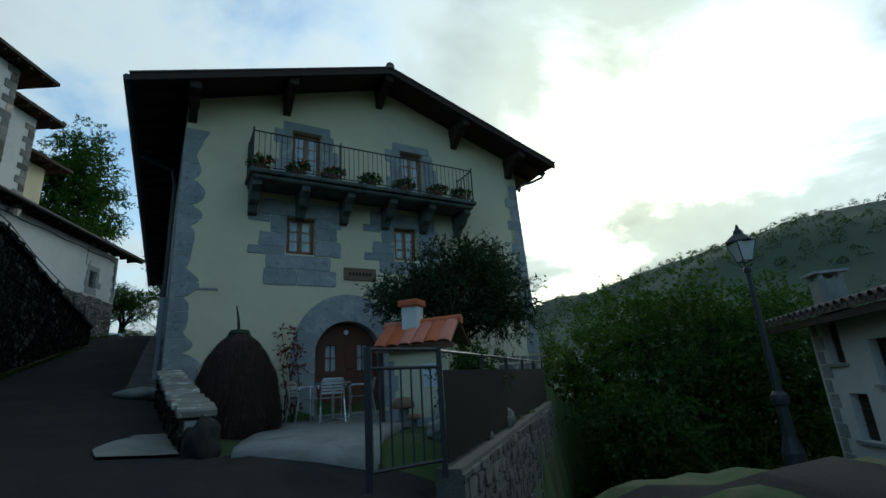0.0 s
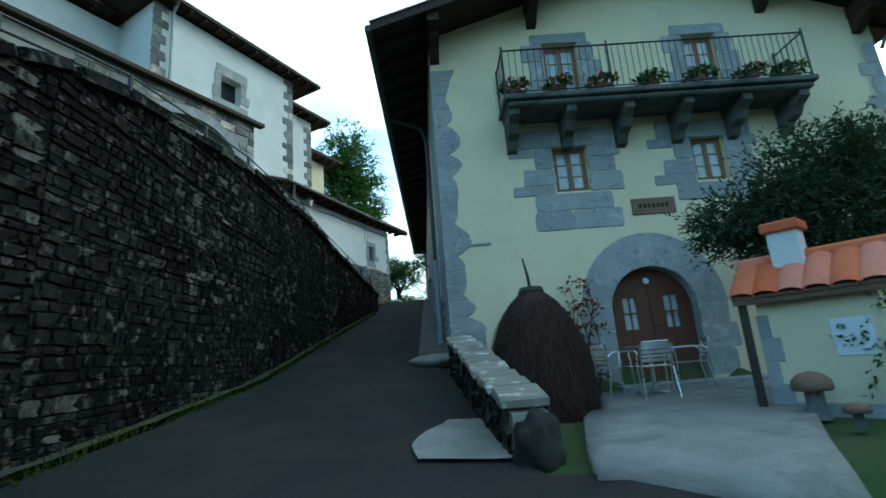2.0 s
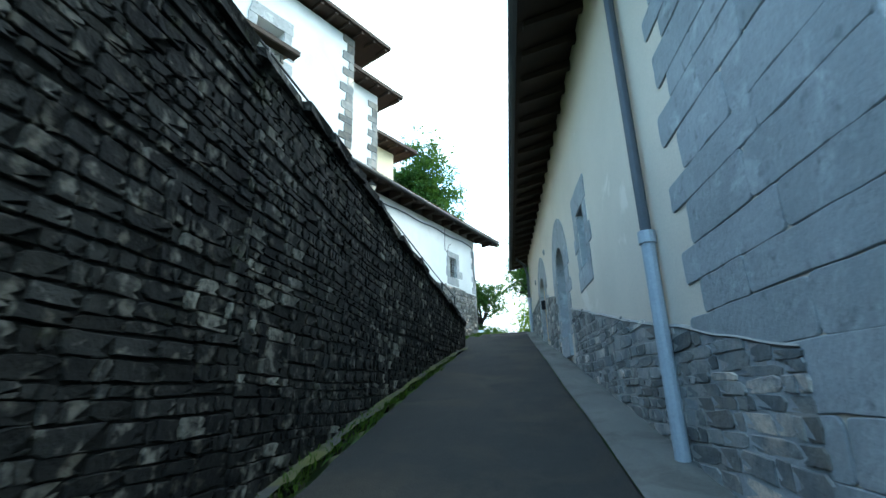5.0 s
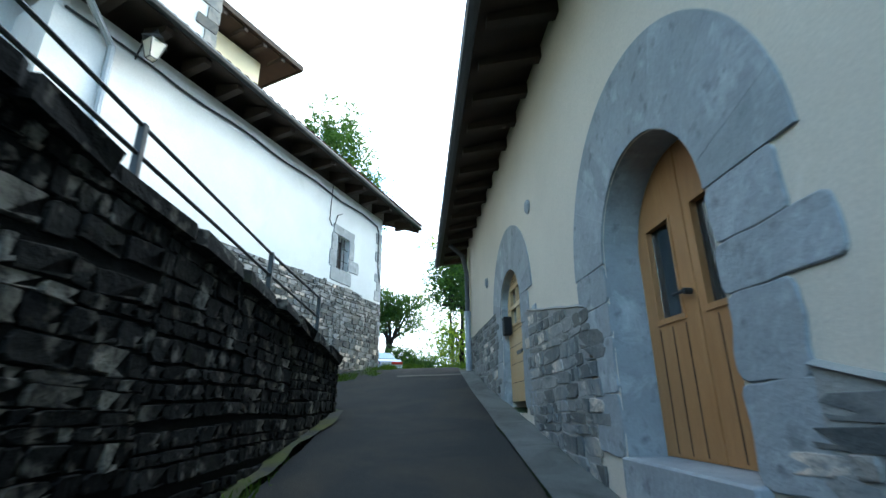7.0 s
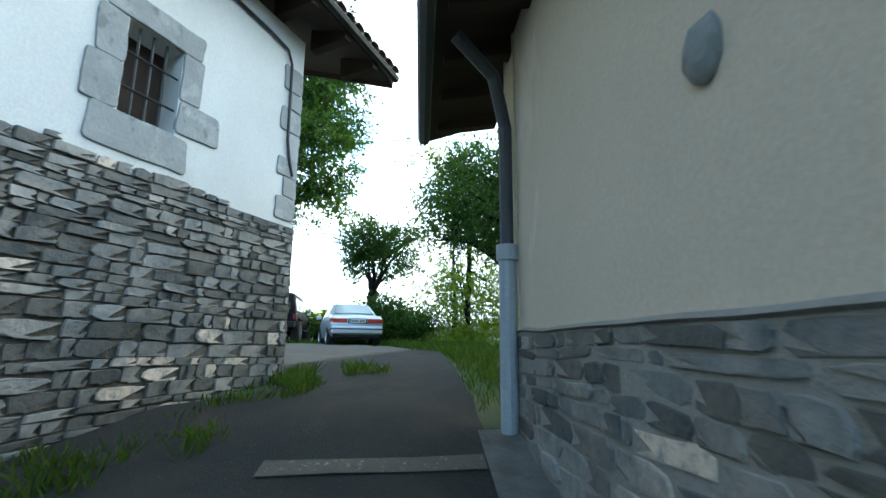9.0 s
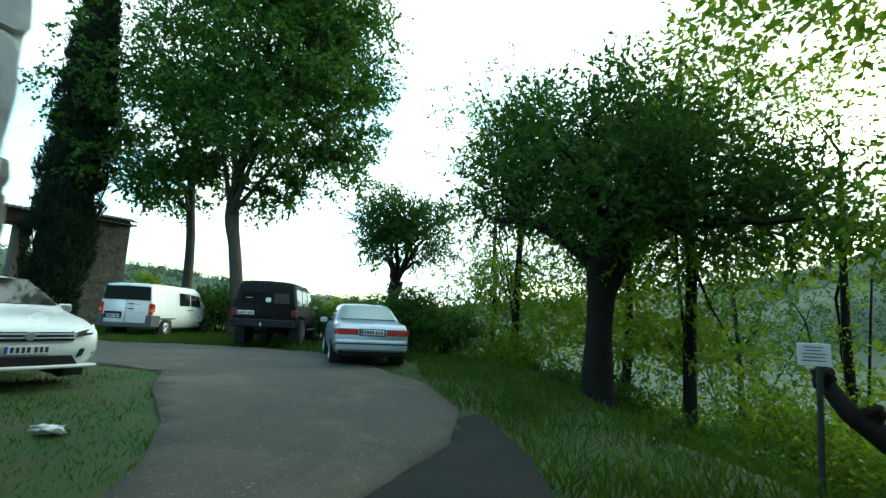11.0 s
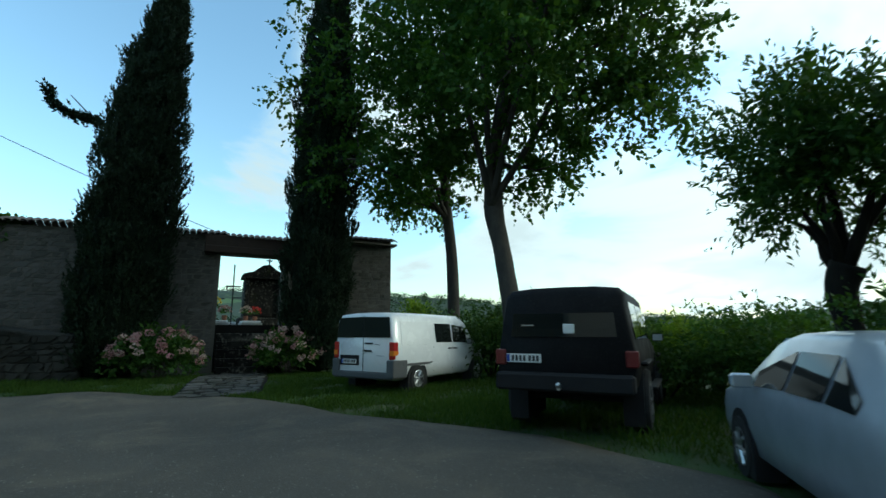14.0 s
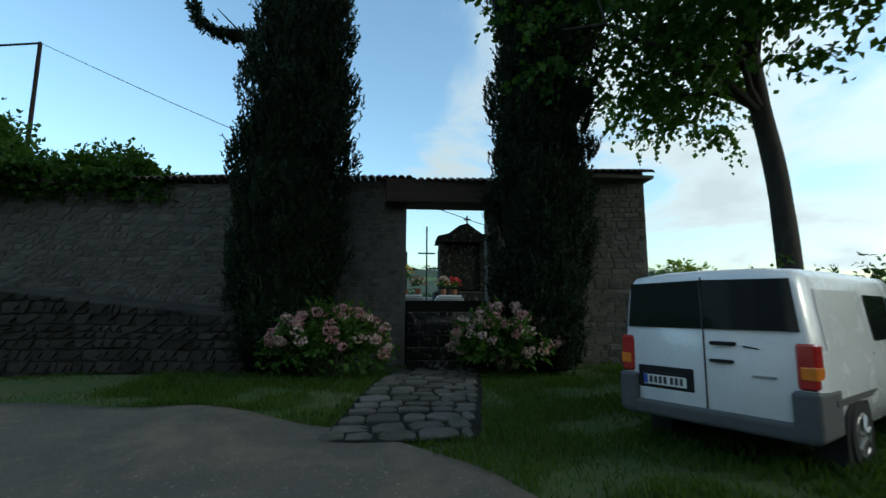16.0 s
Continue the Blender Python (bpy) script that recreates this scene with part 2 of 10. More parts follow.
M["grey_stone_far"] = surf("weathered_grey_stone_joined", (0.069, 0.066, 0.058), (0.128, 0.120, 0.106), 2.5, 0.9, 0.5, 22, island=0.35, stain=((0.068, 0.068, 0.064), 2.0, 0.48, 0.70))
M["balcony_stone"] = surf("blackened_balcony_stone", (0.075, 0.085, 0.080), (0.135, 0.145, 0.135), 2.5, 0.9, 0.5, 24, stain=((0.035, 0.042, 0.036), 2.2, 0.46, 0.68))
M["footway"] = surf("dark_worn_concrete", (0.095, 0.10, 0.095), (0.15, 0.15, 0.14), 1.5, 0.9, 0.5, 40, stain=((0.05, 0.055, 0.045), 1.6, 0.46, 0.70))
M["screen"] = surf("black_screen_mesh", (0.009, 0.010, 0.010), (0.014, 0.014, 0.014), 6, 0.95, 0.2, 90, spec=0.1)
# near-black: the shade inside the cypress foliage, put into the colour
M["shaded_core"] = surf("shaded_cypress_core", (0.006, 0.010, 0.006), (0.012, 0.018, 0.010), 4, 0.95, 0.8, 12, spec=0.05)
# the shadow on the cemetery ledge is put into this blackish colour
M["ledge_stone"] = surf("blackish_stone", (0.020, 0.020, 0.017), (0.045, 0.044, 0.037), 2.5, 0.92, 0.7, 20, piece=0.3, stain=((0.012, 0.013, 0.010), 1.5, 0.46, 0.64))
M["ledge_far"] = surf("blackish_stone_joined", (0.020, 0.020, 0.017), (0.045, 0.044, 0.037), 2.5, 0.92, 0.7, 20, island=0.3, stain=((0.012, 0.013, 0.010), 1.5, 0.46, 0.64))
M["earth_mortar"] = surf("earthy_mortar", (0.10, 0.095, 0.082), (0.145, 0.135, 0.115), 2.0, 0.95, 0.6, 30)
M["path_stone"] = surf("dark_flagstone", (0.055, 0.053, 0.048), (0.105, 0.10, 0.09), 2.5, 0.92, 0.6, 20, piece=0.35, stain=((0.035, 0.038, 0.026), 2.2, 0.46, 0.68))
M["mortar"] = surf("lime_mortar", (0.33, 0.32, 0.29), (0.26, 0.25, 0.23), 2.0, 0.95, 0.5, 35)
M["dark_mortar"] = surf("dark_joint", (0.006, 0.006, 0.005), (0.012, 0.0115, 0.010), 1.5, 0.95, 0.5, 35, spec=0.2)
M["asphalt"] = surf("old_asphalt", (0.022, 0.024, 0.024), (0.036, 0.037, 0.036), 0.9, 0.92, 0.7, 60, stain=((0.050, 0.043, 0.033), 0.8, 0.46, 0.72), fleck=((0.10, 0.10, 0.09), 80, 0.64, 0.74), spec=0.12)
M["gravel"] = surf("gravel_asphalt", (0.062, 0.057, 0.048), (0.10, 0.091, 0.076), 0.45, 0.92, 0.6, 45, stain=((0.15, 0.125, 0.09), 0.7, 0.50, 0.80), fleck=((0.22, 0.20, 0.165), 30, 0.62, 0.74))
M["concrete"] = surf("worn_concrete", (0.20, 0.205, 0.195), (0.29, 0.29, 0.27), 1.5, 0.9, 0.45, 40, stain=((0.11, 0.12, 0.095), 1.6, 0.48, 0.76))
M["grass_ground"] = surf("grassy_soil", (0.026, 0.060, 0.012), (0.046, 0.085, 0.018), 1.2, 0.95, 0.5, 30, stain=((0.085, 0.068, 0.038), 1.3, 0.44, 0.80))
M["moss"] = surf("moss_strip", (0.06, 0.075, 0.015), (0.105, 0.10, 0.03), 3.0, 0.95, 0.6, 50, stain=((0.05, 0.048, 0.042), 1.4, 0.42, 0.58))
M["dark_wood"] = surf("dark_stained_wood", (0.028, 0.019, 0.014), (0.050, 0.033, 0.023), 5.0, 0.8, 0.35, 60, stretch=(1, 1, 1))
M["door_wood"] = surf("brown_door_wood", (0.095, 0.040, 0.024), (0.13, 0.058, 0.034), 6.0, 0.55, 0.2, 50)
M["oak"] = surf("varnished_oak", (0.40, 0.19, 0.065), (0.48, 0.25, 0.10), 3.0, 0.5, 0.15, 40, stretch=(6, 6, 0.8))
M["pale_oak"] = surf("pale_oak", (0.50, 0.33, 0.15), (0.56, 0.39, 0.20), 3.0, 0.55, 0.15, 40, stretch=(6, 6, 0.8))
M["frame_wood"] = surf("window_frame_wood", (0.20, 0.11, 0.06), (0.26, 0.15, 0.085), 8.0, 0.55, 0.15, 60)
M["board"] = surf("old_board", (0.16, 0.10, 0.07), (0.23, 0.15, 0.10), 8.0, 0.8, 0.4, 50, stretch=(1, 1, 8))
M["tile_dark"] = surf("weathered_roof_tile", (0.11, 0.085, 0.07), (0.17, 0.13, 0.10), 3.0, 0.9, 0.3, 40, island=0.2, stain=((0.06, 0.06, 0.05), 2.0, 0.55, 0.75))
M["tile_brown"] = surf("brown_roof_tile", (0.20, 0.12, 0.085), (0.27, 0.17, 0.12), 3.0, 0.9, 0.3, 40, island=0.2)
M["terracotta"] = surf("orange_clay_tile", (0.47, 0.105, 0.036), (0.55, 0.145, 0.055), 6.0, 0.8, 0.15, 50, piece=0.12, stain=((0.22, 0.075, 0.045), 5.0, 0.58, 0.75))
M["iron"] = surf("painted_black_iron", (0.025, 0.028, 0.030), (0.04, 0.043, 0.045), 8.0, 0.5, 0.1, 60)
M["zinc"] = surf("grey_pipe", (0.33, 0.36, 0.39), (0.42, 0.45, 0.47), 2.0, 0.55, 0.05, 40)
M["pipe_dark"] = surf("dark_pipe", (0.05, 0.055, 0.065), (0.075, 0.08, 0.09), 3.0, 0.5, 0.05, 40)
M["alu"] = gloss("brushed_aluminium", (0.75, 0.76, 0.78), 0.28, 1.0)
M["steel"] = gloss("bright_steel", (0.55, 0.56, 0.58), 0.35, 1.0)
M["glass"] = glass_mat("window_glass")
# pane with the dark of an unlit interior put into its tint
M["dark_glass"] = glass_mat("unlit_window_glass", (0.28, 0.33, 0.34), 0.06)
M["car_glass"] = glass_mat("dark_car_glass", (0.012, 0.015, 0.015), 0.85, 0.05)
M["clear_car_glass"] = glass_mat("greenish_car_glass", (0.45, 0.55, 0.52), 0.45, 0.05)
M["curtain_or_dark"] = surf("white_curtain", (0.72, 0.74, 0.76), (0.60, 0.62, 0.66), 9.0, 0.9, 0.1, 40, stretch=(1, 1, 0.2))
# near-black paint for the darkness behind unlit windows
M["room_dark"] = surf("painted_room_dark", (0.02, 0.02, 0.022), (0.03, 0.03, 0.03), 2, 0.95, 0)
M["bark"] = surf("grey_brown_bark", (0.034, 0.030, 0.025), (0.072, 0.064, 0.052), 5.0, 0.95, 0.8, 18, stretch=(1, 1, 0.35))
M["dark_bark"] = surf("dark_bark", (0.010, 0.0085, 0.007), (0.024, 0.020, 0.016), 6.0, 0.95, 1.0, 18, stretch=(1, 1, 0.35), spec=0.2)
M["brush"] = surf("dry_brushwood", (0.024, 0.013, 0.010), (0.052, 0.027, 0.019), 12, 0.95, 0.6, 40, island=0.5)
M["leaf_plane"] = leaf_mat("plane_leaf", (0.036, 0.088, 0.020), (0.082, 0.145, 0.030), 0.45)
M["leaf_sun"] = leaf_mat("light_leaf", (0.085, 0.165, 0.022), (0.20, 0.26, 0.035), 0.6)
M["leaf_dark"] = leaf_mat("dark_leaf", (0.028, 0.065, 0.016), (0.065, 0.115, 0.025), 0.45)
M["leaf_olive"] = leaf_mat("olive_leaf", (0.025, 0.045, 0.025), (0.055, 0.080, 0.045), 0.2)
M["leaf_cypress"] = leaf_mat("cypress_leaf", (0.012, 0.022, 0.012), (0.025, 0.040, 0.020), 0.1)
M["leaf_far"] = leaf_mat("far_leaf", (0.036, 0.066, 0.036), (0.060, 0.095, 0.048), 0.35)
M["leaf_dry"] = leaf_mat("reddish_leaf", (0.12, 0.035, 0.025), (0.20, 0.07, 0.04), 0.3)
M["grass"] = leaf_mat("grass_blade", (0.036, 0.080, 0.013), (0.085, 0.130, 0.024), 0.5)
M["petal_pink"] = leaf_mat("pink_petal", (0.36, 0.17, 0.20), (0.48, 0.30, 0.32), 0.3)
M["petal_pale"] = leaf_mat("pale_petal", (0.44, 0.30, 0.31), (0.54, 0.44, 0.41), 0.3)
M["petal_red"] = leaf_mat("red_petal", (0.45, 0.02, 0.02), (0.55, 0.06, 0.05), 0.2)
M["petal_yellow"] = leaf_mat("yellow_petal", (0.65, 0.42, 0.02), (0.7, 0.5, 0.06), 0.2)
M["rubber"] = surf("black_rubber", (0.018, 0.018, 0.018), (0.03, 0.03, 0.029), 6, 0.85, 0.2, 60)
M["plastic_black"] = surf("black_plastic", (0.014, 0.014, 0.015), (0.022, 0.022, 0.023), 6, 0.75, 0.05, 60, spec=0.2)
M["plastic_grey"] = surf("grey_plastic", (0.070, 0.073, 0.077), (0.095, 0.098, 0.102), 4, 0.65, 0.05, 60)
M["car_white"] = gloss("white_car_paint", (0.78, 0.79, 0.80), 0.25, 0.0, 0.6)
M["car_silver"] = gloss("silver_car_paint", (0.50, 0.56, 0.64), 0.35, 0.6, 0.5)
M["car_black"] = gloss("faded_black_car_paint", (0.007, 0.007, 0.008), 0.6, 0.0, 0.0, 0.14)
M["lamp_red"] = gloss("red_lamp_glass", (0.38, 0.022, 0.020), 0.15, 0.0, 0.6)
M["lamp_dark"] = gloss("dull_red_lamp_glass", (0.12, 0.010, 0.010), 0.35)
M["lamp_amber"] = gloss("amber_lamp_glass", (0.65, 0.20, 0.02), 0.15, 0.0, 0.6)
M["lamp_clear"] = gloss("clear_lamp_glass", (0.75, 0.77, 0.78), 0.12, 0.2, 0.6)
M["plate"] = gloss("white_plate", (0.78, 0.79, 0.76), 0.4)
M["ink"] = gloss("dark_ink", (0.03, 0.03, 0.035), 0.5)
M["plate_blue"] = gloss("blue_plate_band", (0.03, 0.08, 0.40), 0.4)
M["sign_white"] = gloss("white_sign_sheet", (0.74, 0.77, 0.80), 0.5)
M["lamp_glass"] = gloss("milky_lamp_glass", (0.66, 0.60, 0.48), 0.3)
M["frosted"] = gloss("frosted_lamp_glass", (0.55, 0.56, 0.55), 0.4)
M["pot"] = surf("clay_pot", (0.20, 0.085, 0.05), (0.26, 0.12, 0.07), 6, 0.85, 0.1, 40)
M["rock"] = surf("pale_rock", (0.20, 0.20, 0.18), (0.31, 0.30, 0.27), 3, 0.9, 0.6, 16, stain=((0.09, 0.10, 0.06), 2, 0.50, 0.72))
M["lichen"] = surf("lichened_coping", (0.20, 0.19, 0.16), (0.30, 0.28, 0.24), 3, 0.95, 0.6, 20, piece=0.15, fleck=((0.52, 0.51, 0.46), 5, 0.56, 0.64), stain=((0.08, 0.085, 0.06), 2, 0.54, 0.72))
M["mail"] = surf("black_letterbox", (0.008, 0.008, 0.009), (0.013, 0.013, 0.014), 5, 0.6, 0.05, 40, spec=0.2)
M["hill"] = surf("wooded_hill", (0.024, 0.044, 0.027), (0.042, 0.064, 0.036), 0.03, 0.95, 0.5, 0.35, stain=((0.075, 0.125, 0.048), 0.006, 0.60, 0.64))
# distance haze is mixed into this hill colour, no haze is built
M["hill_far"] = surf("haze_tinted_hill", (0.10, 0.14, 0.15), (0.13, 0.17, 0.17), 0.01, 0.95, 0.3, 0.2)


# ---- building helpers ----
COS30, SIN30 = math.cos(radians(30)), math.sin(radians(30))


def HU(u, s, z=0.0):
    """From the big house's own axes (along its front, along its side) to the world."""
    return Vector((u * COS30 - s * SIN30, u * SIN30 + s * COS30, z))


def to_us(x, y):
    return x * COS30 + y * SIN30, -x * SIN30 + y * COS30


def lin(t, table):
    return float(np.interp(t, [a for a, b in table], [b for a, b in table]))


def mesh_ob(name, bm, material, parent=None, label="", smooth=False, recalc=True):
    if recalc:
        bmesh.ops.recalc_face_normals(bm, faces=bm.faces)
    me = bpy.data.meshes.new(name)
    bm.to_mesh(me)
    bm.free()
    for mt in material if isinstance(material, (list, tuple)) else (material,):
        me.materials.append(mt)
    if smooth:
        me.polygons.foreach_set("use_smooth", [True] * len(me.polygons))
    ob = new(name, me)
    ob.parent = parent
    if name == "pane":
        ob.visible_shadow = False
    if label:
        ob["label"] = label
    return ob


def part(name, bm, material, parent, label="", smooth=False, recalc=True):
    return mesh_ob(name, bm, material, parent, label, smooth, recalc)


def thing(name, label, category, group="", kind="", at=(0, 0, 0), rz=0.0):
    ob = new(name)
    ob.empty_display_size = 0.2
    ob.matrix_world = pose(*at, 0, 0, rz)
    return tagged(ob, label, category, group, kind)


def box(bm, x0, x1, y0, y1, z0, z1, bev=0.0, m=None, seg=1):
    r = bmesh.ops.create_cube(bm, size=1.0)["verts"]
    t = Matrix.Translation(((x0 + x1) / 2, (y0 + y1) / 2, (z0 + z1) / 2)) @ Matrix.Diagonal((abs(x1 - x0), abs(y1 - y0), abs(z1 - z0), 1))
    bmesh.ops.transform(bm, matrix=t, verts=r)
    if bev:
        e = list({e for v in r for e in v.link_edges})
        out = bmesh.ops.bevel(bm, geom=e, offset=bev, segments=seg, affect="EDGES", profile=0.5)
        r = list({v for f in out["faces"] for v in f.verts} | {v for v in r if v.is_valid})
    if m is not None:
        bmesh.ops.transform(bm, matrix=m, verts=r)
    return r


def tube(bm, p, q, r0, r1=None, n=8, caps=True):
    p, q = Vector(p), Vector(q)
    r1 = r0 if r1 is None else r1
    rot = (q - p).to_track_quat("Z", "Y").to_matrix()
    rings = []
    for c, r in ((p, r0), (q, r1)):
        rings.append([bm.verts.new(c + rot @ Vector((r * math.cos(2 * math.pi * i / n), r * math.sin(2 * math.pi * i / n), 0))) for i in range(n)])
    for i in range(n):
        bm.faces.new((rings[0][i], rings[0][(i + 1) % n], rings[1][(i + 1) % n], rings[1][i]))
    if caps:
        bm.faces.new(rings[0][::-1])
        bm.faces.new(rings[1])


def path_tube(bm, pts, radii, n=8):
    pts = [Vector(p) for p in pts]
    if isinstance(radii, (int, float)):
        radii = [radii] * len(pts)
    last = None
    for i, p in enumerate(pts):
        d = (pts[min(i + 1, len(pts) - 1)] - pts[max(i - 1, 0)])
        rot = d.to_track_quat("Z", "Y").to_matrix()
        ring = [bm.verts.new(p + rot @ Vector((radii[i] * math.cos(2 * math.pi * k / n), radii[i] * math.sin(2 * math.pi * k / n), 0))) for k in range(n)]
        if last:
            off = min(range(n), key=lambda o: sum((ring[(k + o) % n].co - last[k].co).length for k in range(n)))
            ring = ring[off:] + ring[:off]
            for k in range(n):
                bm.faces.new((last[k], last[(k + 1) % n], ring[(k + 1) % n], ring[k]))
        else:
            bm.faces.new(ring[::-1])
        last = ring
    bm.faces.new(last)


def extrude(bm, pts, vec):
    """A prism: the polygon pts pushed along vec."""
    vec = Vector(vec)
    a = [bm.verts.new(Vector(p)) for p in pts]
    b = [bm.verts.new(Vector(p) + vec) for p in pts]
    n = len(a)
    bm.faces.new(a)
    bm.faces.new(b[::-1])
    for i in range(n):
        bm.faces.new((a[i], b[i], b[(i + 1) % n], a[(i + 1) % n]))
    return a + b


def lathe(bm, prof, c=(0, 0, 0), n=16, caps=True):
    c = Vector(c)
    rings = [[bm.verts.new(c + Vector((r * math.cos(2 * math.pi * i / n), r * math.sin(2 * math.pi * i / n), z))) for i in range(n)] for r, z in prof]
    for a, b in zip(rings, rings[1:]):
        for i in range(n):
            bm.faces.new((a[i], a[(i + 1) % n], b[(i + 1) % n], b[i]))
    if caps:
        bm.faces.new(rings[0][::-1])
        bm.faces.new(rings[-1])


def sheet(bm, rows):
    """A surface through a grid of points."""
    g = [[bm.verts.new(Vector(p)) for p in r] for r in rows]
    for a, b in zip(g, g[1:]):
        for i in range(len(a) - 1):
            bm.faces.new((a[i], a[i + 1], b[i + 1], b[i]))


def blob(bm, c, r, amp=0.15, freq=1.5, sub=3, squash=(1, 1, 1)):
    vs = bmesh.ops.create_icosphere(bm, subdivisions=sub, radius=1.0)["verts"]
    for v in vs:
        k = 1 + amp * noise.noise(v.co * freq + Vector(c))
        v.co = Vector(c) + Vector((v.co.x * r * squash[0] * k, v.co.y * r * squash[1] * k, v.co.z * r * squash[2] * k))
    return vs


def pydata(name, verts, faces, material, parent=None, label="", smooth=False):
    me = bpy.data.meshes.new(name)
    me.from_pydata(verts, [], faces)
    me.materials.append(material)
    if smooth:
        me.polygons.foreach_set("use_smooth", [True] * len(me.polygons))
    ob = new(name, me)
    ob.parent = parent
    if label:
        ob["label"] = label
    return ob


# unit stones: a face about 1 x 1 wide, pushed out along -y, with worn uneven edges
def unit_stone(seed):
    rng = random.Random(seed)
    bm = bmesh.new()
    ring = []
    for sx, sz, first in ((1, 1, True), (-1, 1, False), (-1, -1, True), (1, -1, False)):
        x, z = sx * (0.5 - rng.uniform(0, 0.05)), sz * (0.5 - rng.uniform(0, 0.13))
        if rng.random() < 0.6:
            cx, cz = rng.uniform(0.04, 0.16), rng.uniform(0.12, 0.34)
            p, q = (x, z - sz * cz), (x - sx * cx, z)
            ring += [p, q] if first else [q, p]
        else:
            ring.append((x, z))
        if sz == (1 if first else -1):
            ring.append((rng.uniform(-0.2, 0.2), sz * (0.5 - rng.uniform(0, 0.08))))
    n = len(ring)
    tx, tz = rng.uniform(-0.22, 0.22), rng.uniform(-0.22, 0.22)
    back = [bm.verts.new((x, 0.0, z)) for x, z in ring]
    mid = [bm.verts.new((x * 0.995, -0.68 + tx * x + tz * z, z * 0.99)) for x, z in ring]
    front = [bm.verts.new((x * 0.95, -0.92 + tx * x + tz * z + rng.uniform(-0.12, 0.12), z * 0.92)) for x, z in ring]
    for a, b in ((back, mid), (mid, front)):
        for i in range(n):
            bm.faces.new((a[i], a[(i + 1) % n], b[(i + 1) % n], b[i]))
    bm.faces.new(front)
    bmesh.ops.recalc_face_normals(bm, faces=bm.faces)
    me = bpy.data.meshes.new("stone")
    bm.to_mesh(me)
    bm.free()
    return me


def lay_stones(origin, along, length, z0, z1, hmin, hmax, wmin, wmax, seed):
    """Courses of stones on a wall from origin along a direction: (distance, height, width, height of stone). z0, z1: functions of the distance."""
    rng = random.Random(seed)
    out = []
    lo = min(z0(d) for d in np.linspace(0, length, 20))
    hi = max(z1(d) for d in np.linspace(0, length, 20))
    z = lo
    while z < hi:
        h = rng.uniform(hmin, hmax)
        d = rng.uniform(-0.3, 0)
        while d < length:
            w = (wmin + (wmax - wmin) * rng.random() ** 1.5) * (1.0 if rng.random() < 0.85 else 0.6)
            lo_d, hi_d = max(d, 0.0), min(d + w, length)
            c = (lo_d + hi_d) / 2
            zc = z + h / 2 + 0.02 * math.sin(c * 1.7 + z * 3)
            lift = min(zc + h / 2, z1(c)) - (zc - h / 2)
            if hi_d - lo_d > 0.03 and zc > z0(c) - h * 0.3 and lift > max(0.05, 0.3 * h):
                w2 = hi_d - lo_d
                cut = lift < h
                out.append((c, zc - h / 2 + lift / 2 + (0 if cut else rng.uniform(-0.07, 0.07) * h), w2 * rng.uniform(0.96, 1.06), lift * (0.97 if cut else rng.uniform(0.86, 1.14))))
            d += w
        z += h
    return out


def set_stones(stones, origin, along, out, depth, meshes, joined_material, parent, near, seed, name="stone", piece_limit=300):
    """near(d, z) picks those that are pieces of their own; the rest is joined."""
    rng = random.Random(seed)
    origin, along, out = Vector(origin), Vector(along).normalized(), Vector(out).normalized()
    basis = Matrix((along, -out, Vector((0, 0, 1)))).transposed()
    verts, faces, count = [], [], 0
    data = [([v.co.copy() for v in me.vertices], [tuple(p.vertices) for p in me.polygons]) for me in meshes]
    own = []
    for d, z, w, h in stones:
        k = rng.randrange(len(meshes))
        dep = depth * rng.uniform(0.6, 1.15)
        place = origin + along * d + Vector((0, 0, z - origin.z))
        tilt = Matrix.Rotation(rng.uniform(-0.06, 0.06), 3, "Y")
        m3 = basis @ tilt @ Matrix.Diagonal((w, dep, h))
        if count < piece_limit and near(d, z):
            own.append((k, Matrix.Translation(place) @ m3.to_4x4()))
            count += 1
        else:
            base = len(verts)
            verts.extend((place + m3 @ v)[:] for v in data[k][0])
            faces.extend(tuple(i + base for i in f) for f in data[k][1])
    if verts:
        tagged(pydata(name + "work", verts, faces, joined_material, parent), kind="stuff")
    return own


STONES_LATER = []


def stone_face(parent, origin, along, out, length, z0, z1, hmin, hmax, wmin, wmax, depth, mat, mat_far, near, seed, limit=300):
    st = lay_stones(origin, along, length, z0, z1, hmin, hmax, wmin, wmax, seed)
    meshes = [unit_stone(seed * 10 + i) for i in range(10)]
    for me in meshes:
        me.materials.append(mat)
    own = set_stones(st, origin, along, out, depth, meshes, mat_far, parent, near, seed, "stone", limit)
    STONES_LATER.append((parent, meshes, own))


# ---- the lie of the land ----
LANE = [(-60, -5.5), (-20, -1.8), (0, 0.10), (1.5, 0.26), (2.8, 0.52), (3.7, 0.70), (6, 0.98), (9.9, 1.45), (12.4, 1.9), (14.3, 2.28), (16.4, 2.67), (18.5, 3.1), (20.3, 3.45),
        (22, 3.75), (24.5, 4.2), (27.4, 4.82), (30, 5.04), (33, 5.15), (36, 5.2), (40, 5.25), (60, 5.3), (120, 4.0)]
CROSS = [(-20, 0.08), (0, 0.08), (4, 0.09), (9, 0.05), (12, 0.02), (15, 0.0), (22, -0.01), (26, -0.03), (31, -0.02), (34, 0.0)]
WALL_U = [(-30, -5.9), (6, -3.55), (16, -3.4), (23.3, -2.85), (60, -2.85)]
